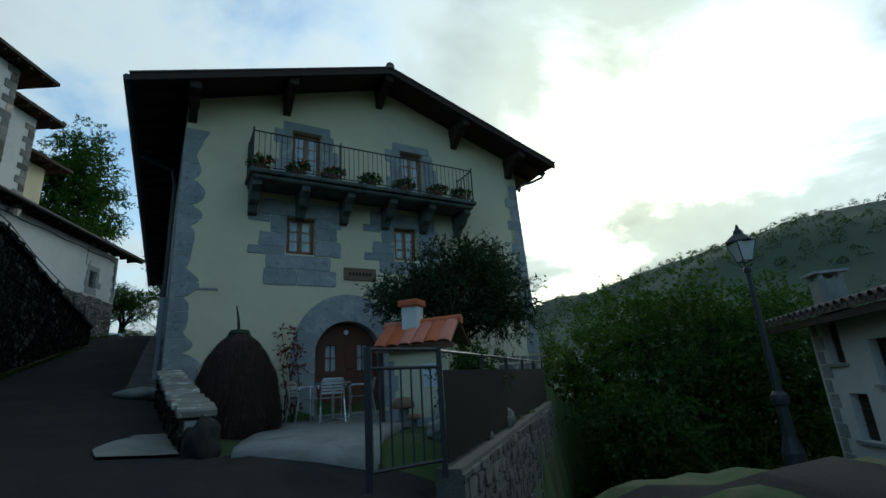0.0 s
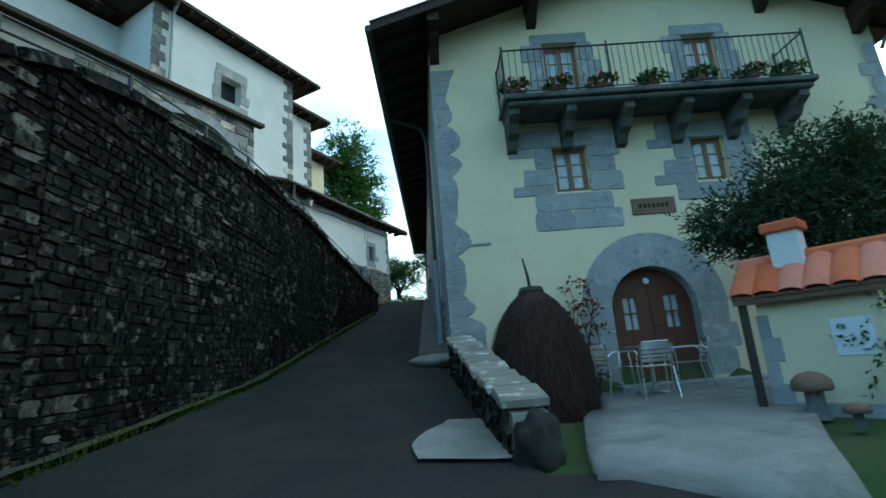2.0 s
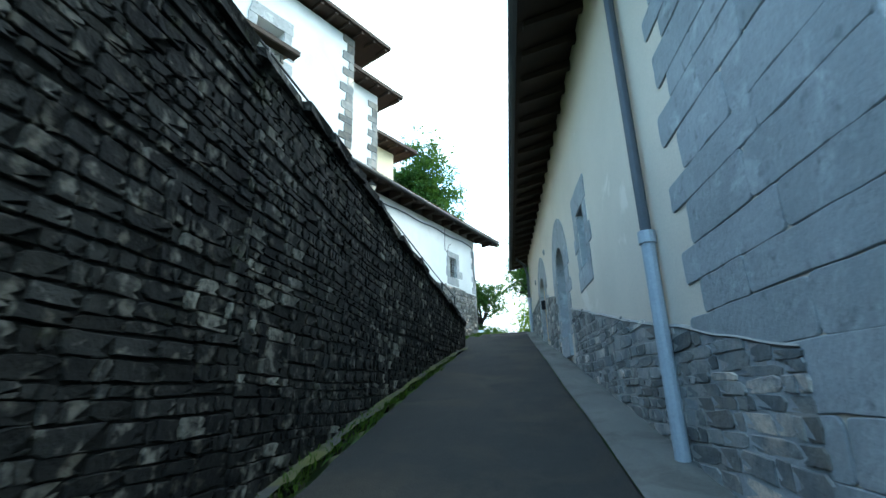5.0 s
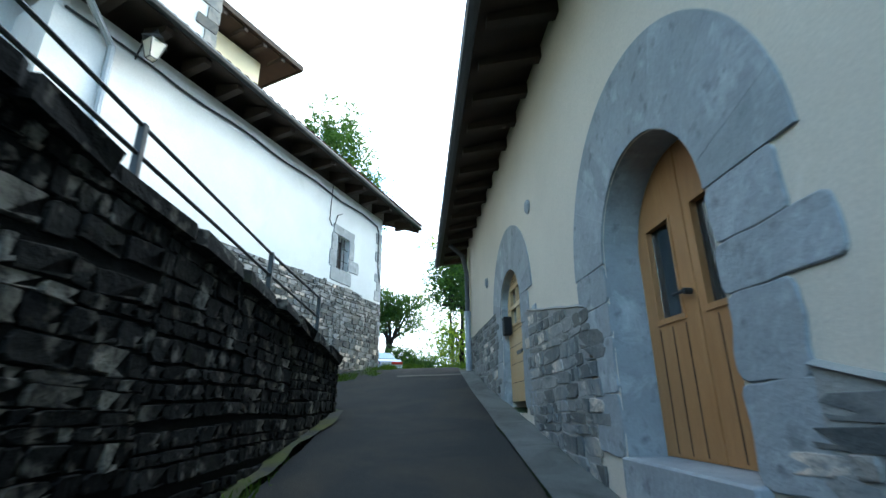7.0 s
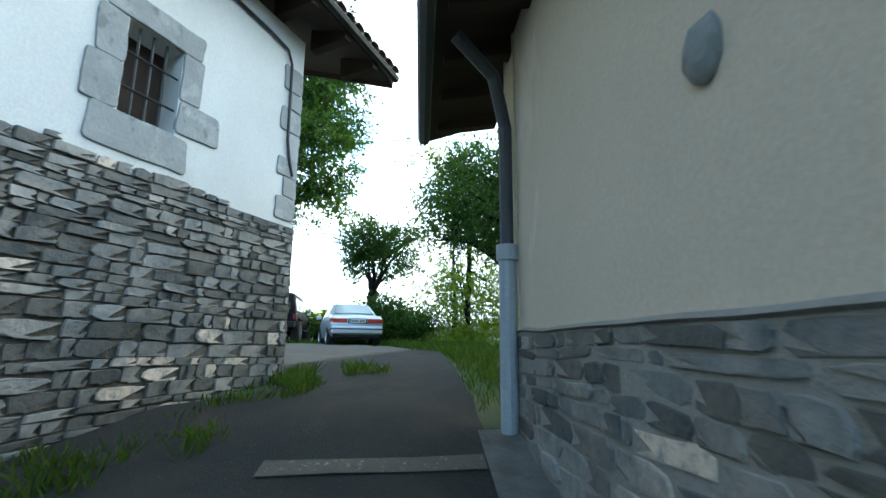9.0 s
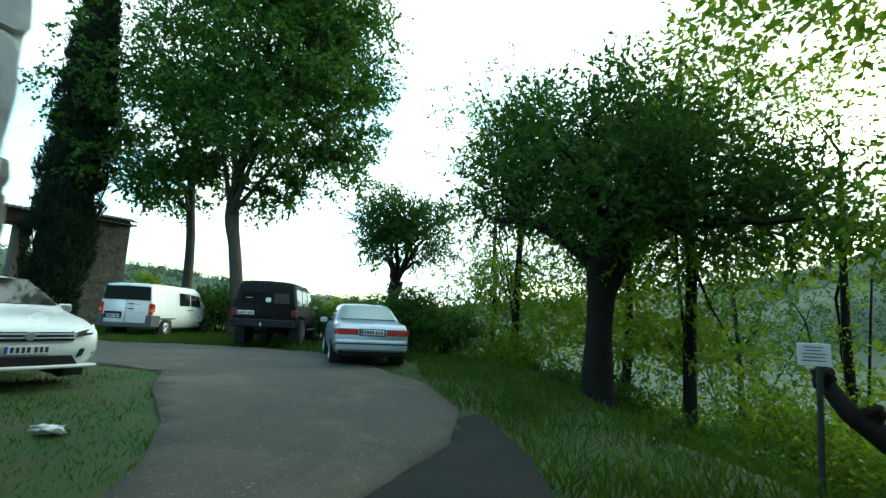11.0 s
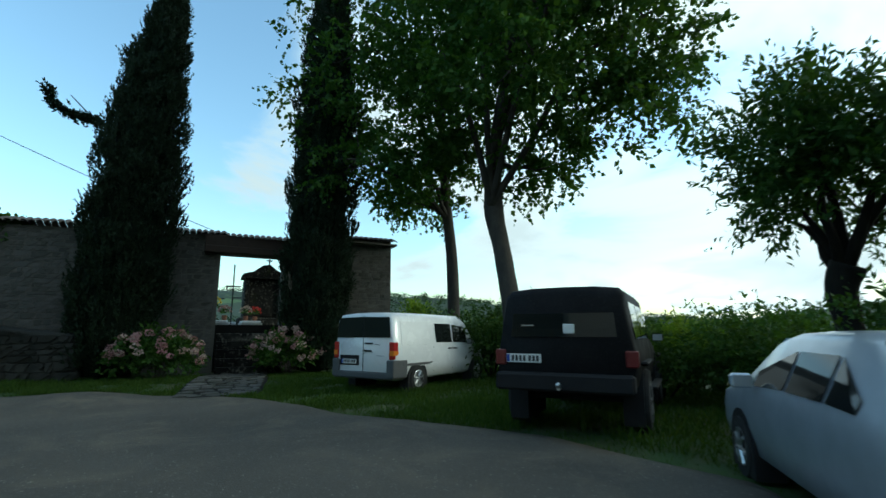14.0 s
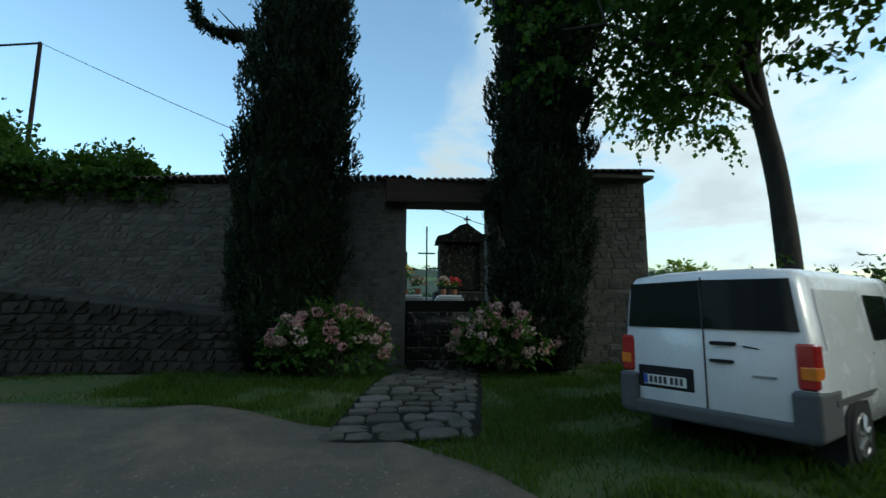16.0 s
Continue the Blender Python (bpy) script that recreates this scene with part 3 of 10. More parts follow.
WALL_TOP = [(-30, 1.2), (-6, 2.9), (0, 3.5), (4.6, 4.0), (5.1, 4.15), (6, 4.55), (7.3, 4.85), (9, 5.10), (10.6, 5.30), (14.3, 5.42), (18, 5.12), (20.2, 4.93), (23.1, 4.62)]
MID_U = [(-60, 0.4), (0, 0.0), (3.7, -0.95), (9.9, -1.7), (20, -1.5), (27, -1.8), (34, -3.2), (60, -6)]
EAST_U = [(-40, 7.0), (3, 6.6), (5, 7.0), (10, 8.8), (27, 8.8), (28.5, 2.0), (34, 0.6), (40, 0.0), (46, -3.0), (60, -8), (120, -8)]


def smooth01(x):
    x = min(1.0, max(0.0, x))
    return x * x * (3 - 2 * x)


def land(x, y):
    u, s = to_us(x, y)
    z = lin(s, LANE) - (u - lin(s, MID_U)) * lin(s, CROSS) * (1 if -6 < u < 4 else 0)
    # the paved yard before the house
    if u > 0.2 and 4.6 < s < 10.6:
        k = smooth01((u - 0.25) / 0.5) * smooth01((s - 4.6) / 1.2)
        z = z * (1 - k) + 0.94 * k
    # the terrace of the church above the retaining wall
    wu = lin(s, WALL_U)
    if s < 23.0:
        k = smooth01((wu - 0.28 - u) / 0.25) * smooth01((23.0 - s) / 0.4)
        top = lin(s, WALL_TOP) - 0.25 + 0.25 * smooth01((wu - 1.5 - u) / 2.0) * smooth01((s - 6) / 6)
        top += 1.6 * smooth01((wu - 2.0 - u) / 1.5) * smooth01((s - 9) / 5) * smooth01((19.5 - s) / 3)
        z = z * (1 - k) + top * k
    # fence line of the yard, and the fall to the valley beyond
    d = (u - 2.8) * 0.669 - (s - 5.1) * 0.743
    if d > 0.35 and s > 2.6 and u > 2.5 and s < 11:
        k = smooth01((d - 0.3) / 0.35) * (0.35 * smooth01((s - 2.6) / 0.8) + 0.65 * smooth01((s - 4.1) / 1.0))
        low = -0.4 - 1.6 * smooth01((s - 4.6) / 2.0) - 0.1 * max(0, u - 5.0)
        z = z * (1 - k) + low * k
    e = u - lin(s, EAST_U)
    if e > 0:
        z -= 0.75 * min(e, 16) - 0.0 + 0.10 * max(0, min(e, 120) - 16) - 0.3 * min(e, 0.8)
    # behind the cemetery wall the ground is higher
    wx = -40.9 + 0.08 * (y - 35.5)
    if x < wx - 0.5 and y < 36.0:
        z = z + (6.85 - z) * smooth01((wx - 0.5 - x) / 0.5) * smooth01((36.0 - y) / 1.5)
    rough = smooth01((abs(u - lin(s, MID_U)) - 3) / 4)
    z += 0.10 * rough * noise.noise(Vector((x * 0.5, y * 0.5, 0))) + 0.02 * noise.noise(Vector((x * 2, y * 2, 3)))
    return max(z, -14.0)


def grid_axis(lo, hi, fine_lo, fine_hi, fine, grow=1.22):
    a = list(np.arange(fine_lo, fine_hi + fine / 2, fine))
    st, v = fine, fine_hi
    while v < hi:
        st *= grow
        v += st
        a.append(min(v, hi))
    st, v = fine, fine_lo
    while v > lo:
        st *= grow
        v -= st
        a.insert(0, max(v, lo))
    return a


gx = grid_axis(-1400, 1400, -46, 12, 0.4)
gy = grid_axis(-1400, 1400, -6, 48, 0.4)


def bare(x, y):
    """The ground sheet, kept low where the retaining wall stands on it."""
    u, s = to_us(x, y)
    z = land(x, y) - (0.06 if s < 24 else 0.03)
    if s < 23.2 and -0.85 < u - lin(s, WALL_U) < 0.1:
        z = min(z, lin(s, LANE) - 0.25)
    return z


g_verts = [(x, y, bare(x, y)) for y in gy for x in gx]
nx = len(gx)
g_faces = [(j * nx + i, j * nx + i + 1, (j + 1) * nx + i + 1, (j + 1) * nx + i) for j in range(len(gy) - 1) for i in range(nx - 1)]
ground = pydata("ground", g_verts, g_faces, M["grass_ground"], smooth=True)
tagged(ground, "grassy village ground with bare soil patches", "ground", kind="structure")


def strip(name, s_list, left, right, lift, material, label, category, n=8, edge=0.0):
    """A paved strip that follows the land between two edges given along s."""
    verts, faces = [], []
    for j, s in enumerate(s_list):
        a, b = left(s), right(s)
        for i in range(n + 1):
            u = a + (b - a) * i / n
            if edge and i in (0, n):
                u += edge * noise.noise(Vector((s * 1.3, i, 7)))
            p = HU(u, s)
            verts.append((p.x, p.y, land(p.x, p.y) + lift))
    for j in range(len(s_list) - 1):
        for i in range(n):
            k = j * (n + 1) + i
            faces.append((k, k + 1, k + n + 2, k + n + 1))
    return tagged(pydata(name, verts, faces, material, smooth=True), label, category, kind="structure")


ROAD_L = [(-40, -4.0), (-6, -3.9), (6, -3.3), (16, -3.1), (23.3, -2.75), (23.8, -3.7), (26.6, -4.1), (27.6, -3.3), (28.3, -2.6), (30, -3.4), (32, -4.1), (34, -5.0), (36, -7.2)]
ROAD_R = [(-40, 6.0), (3.0, 6.0), (4.4, 3.0), (5.2, 1.6), (5.9, 0.25), (10.4, -0.2), (12, -0.75), (20, -0.85), (26.6, -0.85), (28.5, -0.85), (32.5, -0.95), (35, -1.4), (38.5, -2.0)]
lane = strip("road", list(np.arange(-40, 34.4, 0.35)), lambda s: lin(s, ROAD_L), lambda s: lin(s, ROAD_R), 0.0, M["asphalt"], "dark patched asphalt lane climbing between walls", "road", 14, 0.05)


def yard_poly(name, pts, step, lift, material, label, category):
    """A paved area inside a polygon in world x, y, draped on the land."""
    xs = [p[0] for p in pts]
    ys = [p[1] for p in pts]

    def inside(x, y):
        c = False
        for (x1, y1), (x2, y2) in zip(pts, pts[1:] + pts[:1]):
            if (y1 > y) != (y2 > y) and x < (x2 - x1) * (y - y1) / (y2 - y1) + x1:
                c = not c
        return c
    bm = bmesh.new()
    vs = [bm.verts.new((x, y, 0)) for x, y in pts]
    f = bm.faces.new(vs)
    for axis, lo, hi in ((0, min(xs), max(xs)), (1, min(ys), max(ys))):
        for v in np.arange(lo + step, hi, step):
            co = (v, 0, 0) if axis == 0 else (0, v, 0)
            no = (1, 0, 0) if axis == 0 else (0, 1, 0)
            bmesh.ops.bisect_plane(bm, geom=bm.verts[:] + bm.edges[:] + bm.faces[:], plane_co=co, plane_no=no)
    for v in bm.verts:
        v.co.z = land(v.co.x, v.co.y) + lift
    rim = bmesh.ops.extrude_edge_only(bm, edges=[e for e in bm.edges if e.is_boundary])["geom"]
    for v in rim:
        if isinstance(v, bmesh.types.BMVert):
            v.co.z -= 0.12
    return tagged(mesh_ob(name, bm, material, smooth=True), label, category, kind="structure")


# the turning place before the cemetery
PARK = [(-17.8, 27.5), (-18.45, 28.95), (-20.0, 30.55), (-22.3, 31.9), (-25.0, 33.2), (-27.5, 32.8), (-30.3, 31.0), (-33.0, 29.9), (-34.6, 28.6), (-36.2, 26.0), (-36.4, 23.0), (-35.0, 19.0),
                           (-31.0, 17.0), (-29.0, 20.5), (-27.3, 25.2), (-25.6, 28.0), (-24.0, 28.25), (-22.6, 27.3), (-20.6, 26.3), (-19.6, 25.6), (-18.6, 24.6), (-17.5, 24.2)]


def poly_has(pts, x, y):
    c = False
    for (x1, y1), (x2, y2) in zip(pts, pts[1:] + pts[:1]):
        if (y1 > y) != (y2 > y) and x < (x2 - x1) * (y - y1) / (y2 - y1) + x1:
            c = not c
    return c


# the lane dips under the turning place where they meet
for v in lane.data.vertices:
    if poly_has(PARK, v.co.x, v.co.y):
        v.co.z -= 0.06
yard_poly("parking_road", PARK, 0.4, 0.008, M["gravel"],
          "pale worn asphalt turning place with gravel", "road")
yard_poly("paved_yard", [tuple(HU(u, s)[:2]) for u, s in ((0.75, 6.2), (1.15, 7.6), (1.6, 8.7), (2.0, 10.44), (5.1, 10.44), (4.5, 8.6), (3.2, 7.0), (2.3, 5.7), (1.9, 4.9), (0.6, 5.5))], 0.6, 0.035, M["concrete"],
          "grey stone-paved yard before the house door", "pavement")
strip("footway", list(np.arange(11.6, 27.0, 0.4)), lambda s: lin(s, [(11.6, -0.75), (20, -0.85), (27, -0.9)]), lambda s: -0.12 - 0.03 * (s - 10.48), 0.03, M["footway"], "grey concrete strip along the house wall", "pavement", 3)
strip("concrete_apron", list(np.arange(6.15, 7.5, 0.15)), lambda s: -0.62 + 0.2 * abs(s - 6.4), lambda s: 0.2, 0.035, M["concrete"], "pale broken concrete patch by the wall end", "pavement", 3, 0.2)
strip("moss_edge", list(np.arange(2, 23.2, 0.12)), lambda s: lin(s, WALL_U) + 0.0, lambda s: lin(s, WALL_U) + 0.15 + 0.10 * noise.noise(Vector((s * 1.1, 0, 0))) + 0.05 * noise.noise(Vector((s * 5, 0, 4))), 0.028, M["moss"], "yellow-green moss strip at the wall foot", "moss", 4, 0.03)
strip("drain_line", [26.30, 26.36, 26.42, 26.48], lambda s: -2.2, lambda s: -0.9, 0.012, M["gravel"], "pale drain channel across the lane", "drain", 3)


# ---- the high retaining wall along the lane, with its coping and low railing ----
retaining = thing("retaining_wall", "tall dark weathered rubble retaining wall with flat coping", "wall", kind="structure")
CH = [-14, -6, 0, 3, 6, 9, 12, 16, 19, 21.2, 23.1]
bm = bmesh.new()
for a, b in zip(CH, CH[1:]):
    sub = np.linspace(a, b, 5)
    for s0, s1 in zip(sub, sub[1:]):
        f0, f1 = HU(lin(s0, WALL_U), s0), HU(lin(s1, WALL_U), s1)
        k0, k1 = HU(lin(s0, WALL_U) - 0.6, s0), HU(lin(s1, WALL_U) - 0.6, s1)
        lo0, lo1 = lin(s0, LANE) - 0.8, lin(s1, LANE) - 0.8
        t0, t1 = lin(s0, WALL_TOP) - 0.07, lin(s1, WALL_TOP) - 0.07
        v = [bm.verts.new(p) for p in ((f0.x, f0.y, lo0), (f1.x, f1.y, lo1), (f1.x, f1.y, t1), (f0.x, f0.y, t0), (k0.x, k0.y, lo0), (k1.x, k1.y, lo1), (k1.x, k1.y, t1), (k0.x, k0.y, t0))]
        for q in ((0, 1, 2, 3), (5, 4, 7, 6), (3, 2, 6, 7), (4, 0, 3, 7), (1, 5, 6, 2)):
            bm.faces.new([v[i] for i in q])
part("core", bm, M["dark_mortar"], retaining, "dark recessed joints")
for i, (a, b) in enumerate(zip(CH, CH[1:])):
    pa, pb = HU(lin(a, WALL_U), a), HU(lin(b, WALL_U), b)
    L = (pb - pa).length
    along = (pb - pa) / L
    out = Vector((along.y, -along.x, 0))
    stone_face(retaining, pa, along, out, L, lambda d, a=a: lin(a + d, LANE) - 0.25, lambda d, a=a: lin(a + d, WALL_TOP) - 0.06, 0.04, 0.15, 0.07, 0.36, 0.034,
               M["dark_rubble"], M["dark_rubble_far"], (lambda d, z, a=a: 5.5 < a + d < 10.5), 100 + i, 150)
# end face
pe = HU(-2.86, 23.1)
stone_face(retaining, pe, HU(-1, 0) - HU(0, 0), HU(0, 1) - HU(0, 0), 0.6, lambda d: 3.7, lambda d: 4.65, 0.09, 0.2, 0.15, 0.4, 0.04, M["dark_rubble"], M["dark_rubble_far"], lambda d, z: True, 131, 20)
cop_me = []
for i in range(4):
    rng = random.Random(300 + i)
    bm = bmesh.new()
    for v in box(bm, -0.5, 0.5, -0.5, 0.5, -0.5, 0.5, 0.06):
        v.co += Vector((rng.uniform(-0.02, 0.02), rng.uniform(-0.05, 0.05), rng.uniform(-0.1, 0.1)))
    me = bpy.data.meshes.new("coping_stone")
    bm.to_mesh(me)
    bm.free()
    me.materials.append(M["dark_rubble"])
    cop_me.append(me)
COPING = []
rng = random.Random(5)
s = -14.0
while s < 22.9:
    w = rng.uniform(0.45, 0.85)
    c = min(s + w / 2, 22.95)
    p, q = HU(lin(c - 0.1, WALL_U) - 0.22, c - 0.1, lin(c - 0.1, WALL_TOP)), HU(lin(c + 0.1, WALL_U) - 0.22, c + 0.1, lin(c + 0.1, WALL_TOP))
    d = (q - p).normalized()
    m = Matrix.Translation((p + q) / 2 + Vector((0, 0, -0.03))) @ d.to_track_quat("X", "Z").to_matrix().to_4x4() @ Matrix.Diagonal((w * 0.98, 0.62 + rng.uniform(-0.05, 0.05), 0.10 + rng.uniform(0, 0.03), 1))
    COPING.append((rng.randrange(4), m))
    s += w

railing = thing("low_railing", "low black iron railing on the wall coping", "railing")
POSTS = [2.2, 3.9, 5.6, 7.2, 8.95, 10.56, 12.3, 14.1, 16.5, 18.85, 20.9, 22.6]
tops = []
for s in POSTS:
    p = HU(lin(s, WALL_U) - 0.16, s, lin(s, WALL_TOP) - 0.02)
    h = lin(s, [(0, 0.40), (12, 0.40), (18.8, 0.52), (20.9, 0.60), (22.6, 0.74)])
    bm = bmesh.new()
    box(bm, -0.022, 0.022, -0.022, 0.022, 0, h, 0.004)
    bmesh.ops.transform(bm, matrix=Matrix.Translation(p) @ Matrix.Rotation(radians(30), 4, "Z"), verts=bm.verts)
    part("post", bm, M["iron"], railing)
    tops.append(p + Vector((0, 0, h)))
for k, part_h in (("top_rail", 0.97), ("middle_rail", 0.62), ("lower_rail", 0.27)):
    bm = bmesh.new()
    path_tube(bm, [t - Vector((0, 0, (1 - part_h) * lin(q, [(0, 0.40), (12, 0.40), (18.8, 0.52), (20.9, 0.60), (22.6, 0.74)]))) for t, q in zip(tops, POSTS)], 0.014, 6)
    part(k, bm, M["iron"], railing)


# ---- the big house: gable front to the yard, long side to the lane ----
def panel(bm, outer, holes, place, thick):
    """A wall with holes through it. place(x, z, depth) gives the point."""
    loops = [outer] + list(holes)
    rings = {}
    for d in (0.0, thick):
        es = []
        for li, lp in enumerate(loops):
            vs = [bm.verts.new(place(x, z, d)) for x, z in lp]
            rings[(li, d)] = vs
            es += [bm.edges.new((vs[i], vs[(i + 1) % len(vs)])) for i in range(len(vs))]
        bmesh.ops.triangle_fill(bm, use_beauty=True, use_dissolve=False, edges=es)
    for li, lp in enumerate(loops):
        a, b = rings[(li, 0.0)], rings[(li, thick)]
        for i in range(len(lp)):
            j = (i + 1) % len(lp)
            bm.faces.new((a[i], a[j], b[j], b[i]))


def rect(x0, x1, z0, z1):
    return [(x0, z0), (x1, z0), (x1, z1), (x0, z1)]


def arch(x0, x1, z0, zs, zt, n=14):
    """Opening with a round head: springing zs, crown zt."""
    c, r = (x0 + x1) / 2, (x1 - x0) / 2
    return [(x0, z0), (x1, z0)] + [(c + r * math.cos(math.pi * i / n), zs + (zt - zs) * math.sin(math.pi * i / n)) for i in range(n + 1)]


house = thing("farmhouse", "large cream-rendered stone farmhouse with wide dark eaves", "house", rz=30)
RIDGE_U, RIDGE_Z, SLOPE = 4.34, 9.52, 0.334
F_S = 10.48


def roof_z(u):
    return RIDGE_Z - SLOPE * abs(u - RIDGE_U)


def side_u(s):
    return -0.12 - 0.03 * (s - F_S)


FRONT_HOLES = [rect(2.03, 2.67, 4.52, 5.40), rect(4.66, 5.29, 4.56, 5.42), rect(2.11, 2.80, 6.06, 7.60), rect(4.91, 5.57, 6.08, 7.62), arch(2.70, 4.22, 1.05, 2.30, 3.03)]
bm = bmesh.new()
panel(bm, [(-0.12, -0.5), (9.05, -3.0), (8.72, roof_z(8.72) - 0.16), (RIDGE_U, RIDGE_Z - 0.16), (-0.12, roof_z(-0.12) - 0.16)], FRONT_HOLES, lambda x, z, d: Vector((x, F_S + d, z)), 0.45)
part("front_wall", bm, M["cream"], house)
SIDE_HOLES = [rect(16.05, 16.60, 4.50, 5.42), arch(18.40, 19.63, 3.60, 4.95, 5.57), arch(22.20, 23.45, 3.9, 5.30, 5.80)]
S_END = 27.15
bm = bmesh.new()
panel(bm, [(F_S, 0.4), (S_END, 3.0), (S_END, roof_z(side_u(S_END)) - 0.16), (F_S, roof_z(-0.12) - 0.16)], SIDE_HOLES, lambda x, z, d: Vector((side_u(x) + d + 0.002, x + (0.002 if x < 11 else 0), z)), 0.45)
part("side_wall", bm, M["beige"], house, "beige rendered long wall")
bm = bmesh.new()
panel(bm, [(side_u(S_END), 2.0), (9.0, -5.0), (8.72, roof_z(8.72) - 0.16), (RIDGE_U, RIDGE_Z - 0.16), (side_u(S_END), roof_z(side_u(S_END)) - 0.16)], [], lambda x, z, d: Vector((x, S_END - d, z)), 0.4)
part("back_wall", bm, M["cream"], house)
bm = bmesh.new()
panel(bm, [(F_S, -3.0), (S_END, -5.0), (S_END, roof_z(8.72) - 0.16), (F_S, roof_z(8.72) - 0.16)], [], lambda x, z, d: Vector((8.72 - d + 0.35 * max(0, (2.5 - z)) / 5, x, z)), 0.4)
part("east_wall", bm, M["cream"], house)

# roof: two boarded slopes, tiles on top, rafters below
OV_F, OV_B, EAVE_L, EAVE_R = 9.60, 28.5, -1.13, 9.60
for nm, ue, sg in (("roof_slope", EAVE_L, -1), ("roof_slope", EAVE_R, 1)):
    bm = bmesh.new()
    du = 0.0
    tilt_u = (lambda s: -0.006 * (s - F_S) if sg < 0 else 0.0)
    pts = []
    for s in (OV_F, OV_B):
        pts.append([(RIDGE_U, s, RIDGE_Z - 0.06), (ue + tilt_u(s), s, roof_z(ue + tilt_u(s) * 0) - 0.06), (ue + tilt_u(s), s, roof_z(ue) - 0.14), (RIDGE_U, s, RIDGE_Z - 0.14)])
    a, b = ([bm.verts.new(p) for p in r] for r in pts)
    for i in range(4):
        bm.faces.new((a[i], a[(i + 1) % 4], b[(i + 1) % 4], b[i]))
    bm.faces.new(a)
    bm.faces.new(b[::-1])
    slope = part(nm, bm, M["dark_wood"], house, "dark boarded roof underside")
    # tile rolls running down the slope
    verts, faces = [], []
    n_seg = 5
    s = OV_F + 0.05
    while s < OV_B:
        for k in range(n_seg + 1):
            ang = math.pi * k / n_seg
            for u in (RIDGE_U, ue - sg * -0.04 + tilt_u(s)):
                verts.append((u, s + 0.09 * math.cos(ang), roof_z(u if u == RIDGE_U else ue) - 0.07 + 0.075 * math.sin(ang)))
        base = len(verts) - 2 * (n_seg + 1)
        for k in range(n_seg):
            faces.append((base + 2 * k, base + 2 * k + 1, base + 2 * k + 3, base + 2 * k + 2))
        s += 0.2
    tagged(pydata("roof_tiles", verts, faces, M["tile_dark"], house, smooth=True), kind="stuff")
    # rafters under the side eave
    for s in np.arange(OV_F + 0.5, OV_B - 0.2, 0.62):
        bm = bmesh.new()
        uw = side_u(s) if sg < 0 else 8.72
        u1 = ue + tilt_u(s) + (0.08 if sg < 0 else -0.08)
        extrude(bm, [(uw + (0.1 if sg < 0 else -0.1), s - 0.06, roof_z(uw) - 0.155), (u1, s - 0.06, roof_z(ue) - 0.145), (u1, s - 0.06, roof_z(ue) - 0.23), (uw + (0.1 if sg < 0 else -0.1), s - 0.06, roof_z(uw) - 0.30)], (0, 0.12, 0))
        part("rafter", bm, M["dark_wood"], house)
    # barge board along the gable
    bm = bmesh.new()
    extrude(bm, [(RIDGE_U, OV_F - 0.02, RIDGE_Z - 0.04), (ue, OV_F - 0.02, roof_z(ue) - 0.04), (ue, OV_F - 0.02, roof_z(ue) - 0.22), (RIDGE_U, OV_F - 0.02, RIDGE_Z - 0.24)], (0, 0.05, 0))
    part("barge_board", bm, M["dark_wood"], house)
# ridge cap
bm = bmesh.new()
path_tube(bm, [(RIDGE_U, OV_F - 0.02, RIDGE_Z - 0.01), (RIDGE_U, OV_B, RIDGE_Z - 0.01)], 0.11, 10)
part("ridge_cap", bm, M["tile_dark"], house)
# purlin ends with carved brackets below
for u in (-0.02, 1.95, RIDGE_U, 6.6, 8.45):
    z = roof_z(u) - 0.16
    bm = bmesh.new()
    box(bm, u - 0.11, u + 0.11, OV_F + 0.06, F_S + 0.02, z - 0.24, z - 0.01, 0.01)
    part("purlin_end", bm, M["dark_wood"], house)
    bm = bmesh.new()
    extrude(bm, [(u - 0.09, F_S, z - 0.25), (u - 0.09, F_S - 0.55, z - 0.25), (u - 0.09, F_S - 0.50, z - 0.34), (u - 0.09, F_S - 0.28, z - 0.42), (u - 0.09, F_S - 0.12, z - 0.56), (u - 0.09, F_S, z - 0.60)], (0.18, 0, 0))
    part("bracket", bm, M["dark_wood"], house)
# gutter pipe at the right eave
bm = bmesh.new()
path_tube(bm, [(9.45, 9.9, 7.52), (9.40, 10.0, 7.38), (9.1, 10.2, 7.25), (8.85, 10.35, 7.18), (8.80, 10.42, 7.0)], 0.045, 8)
part("gutter_bend", bm, M["pipe_dark"], house)
# lane-side eave gutter
bm = bmesh.new()
path_tube(bm, [(EAVE_L - 0.06, OV_F + 0.05, roof_z(EAVE_L) - 0.12), (EAVE_L - 0.06 - 0.006 * (OV_B - F_S), OV_B, roof_z(EAVE_L) - 0.12)], 0.07, 8)
part("gutter", bm, M["pipe_dark"], house)
# down pipe at the corner: dark above, grey below
for s0, dz in ((13.12, 0.0), (26.75, 2.05)):
    uu = side_u(s0) - 0.08
    bm = bmesh.new()
    zj = 3.9 + dz
    path_tube(bm, [(EAVE_L + 0.05, s0 - 0.3, 7.45), (uu - 0.1, s0 - 0.12, 7.25), (uu, s0, 6.9), (uu, s0, zj)], 0.05, 10)
    part("down_pipe", bm, M["pipe_dark"], house)
    bm = bmesh.new()
    tube(bm, (uu, s0, zj + 0.05), (uu, s0, 1.7 if s0 < 20 else 4.4), 0.062, n=12)
    tube(bm, (uu, s0, zj + 0.05), (uu, s0, zj - 0.06), 0.078, n=12)
    part("lower_pipe", bm, M["zinc"], house, "light grey pipe")


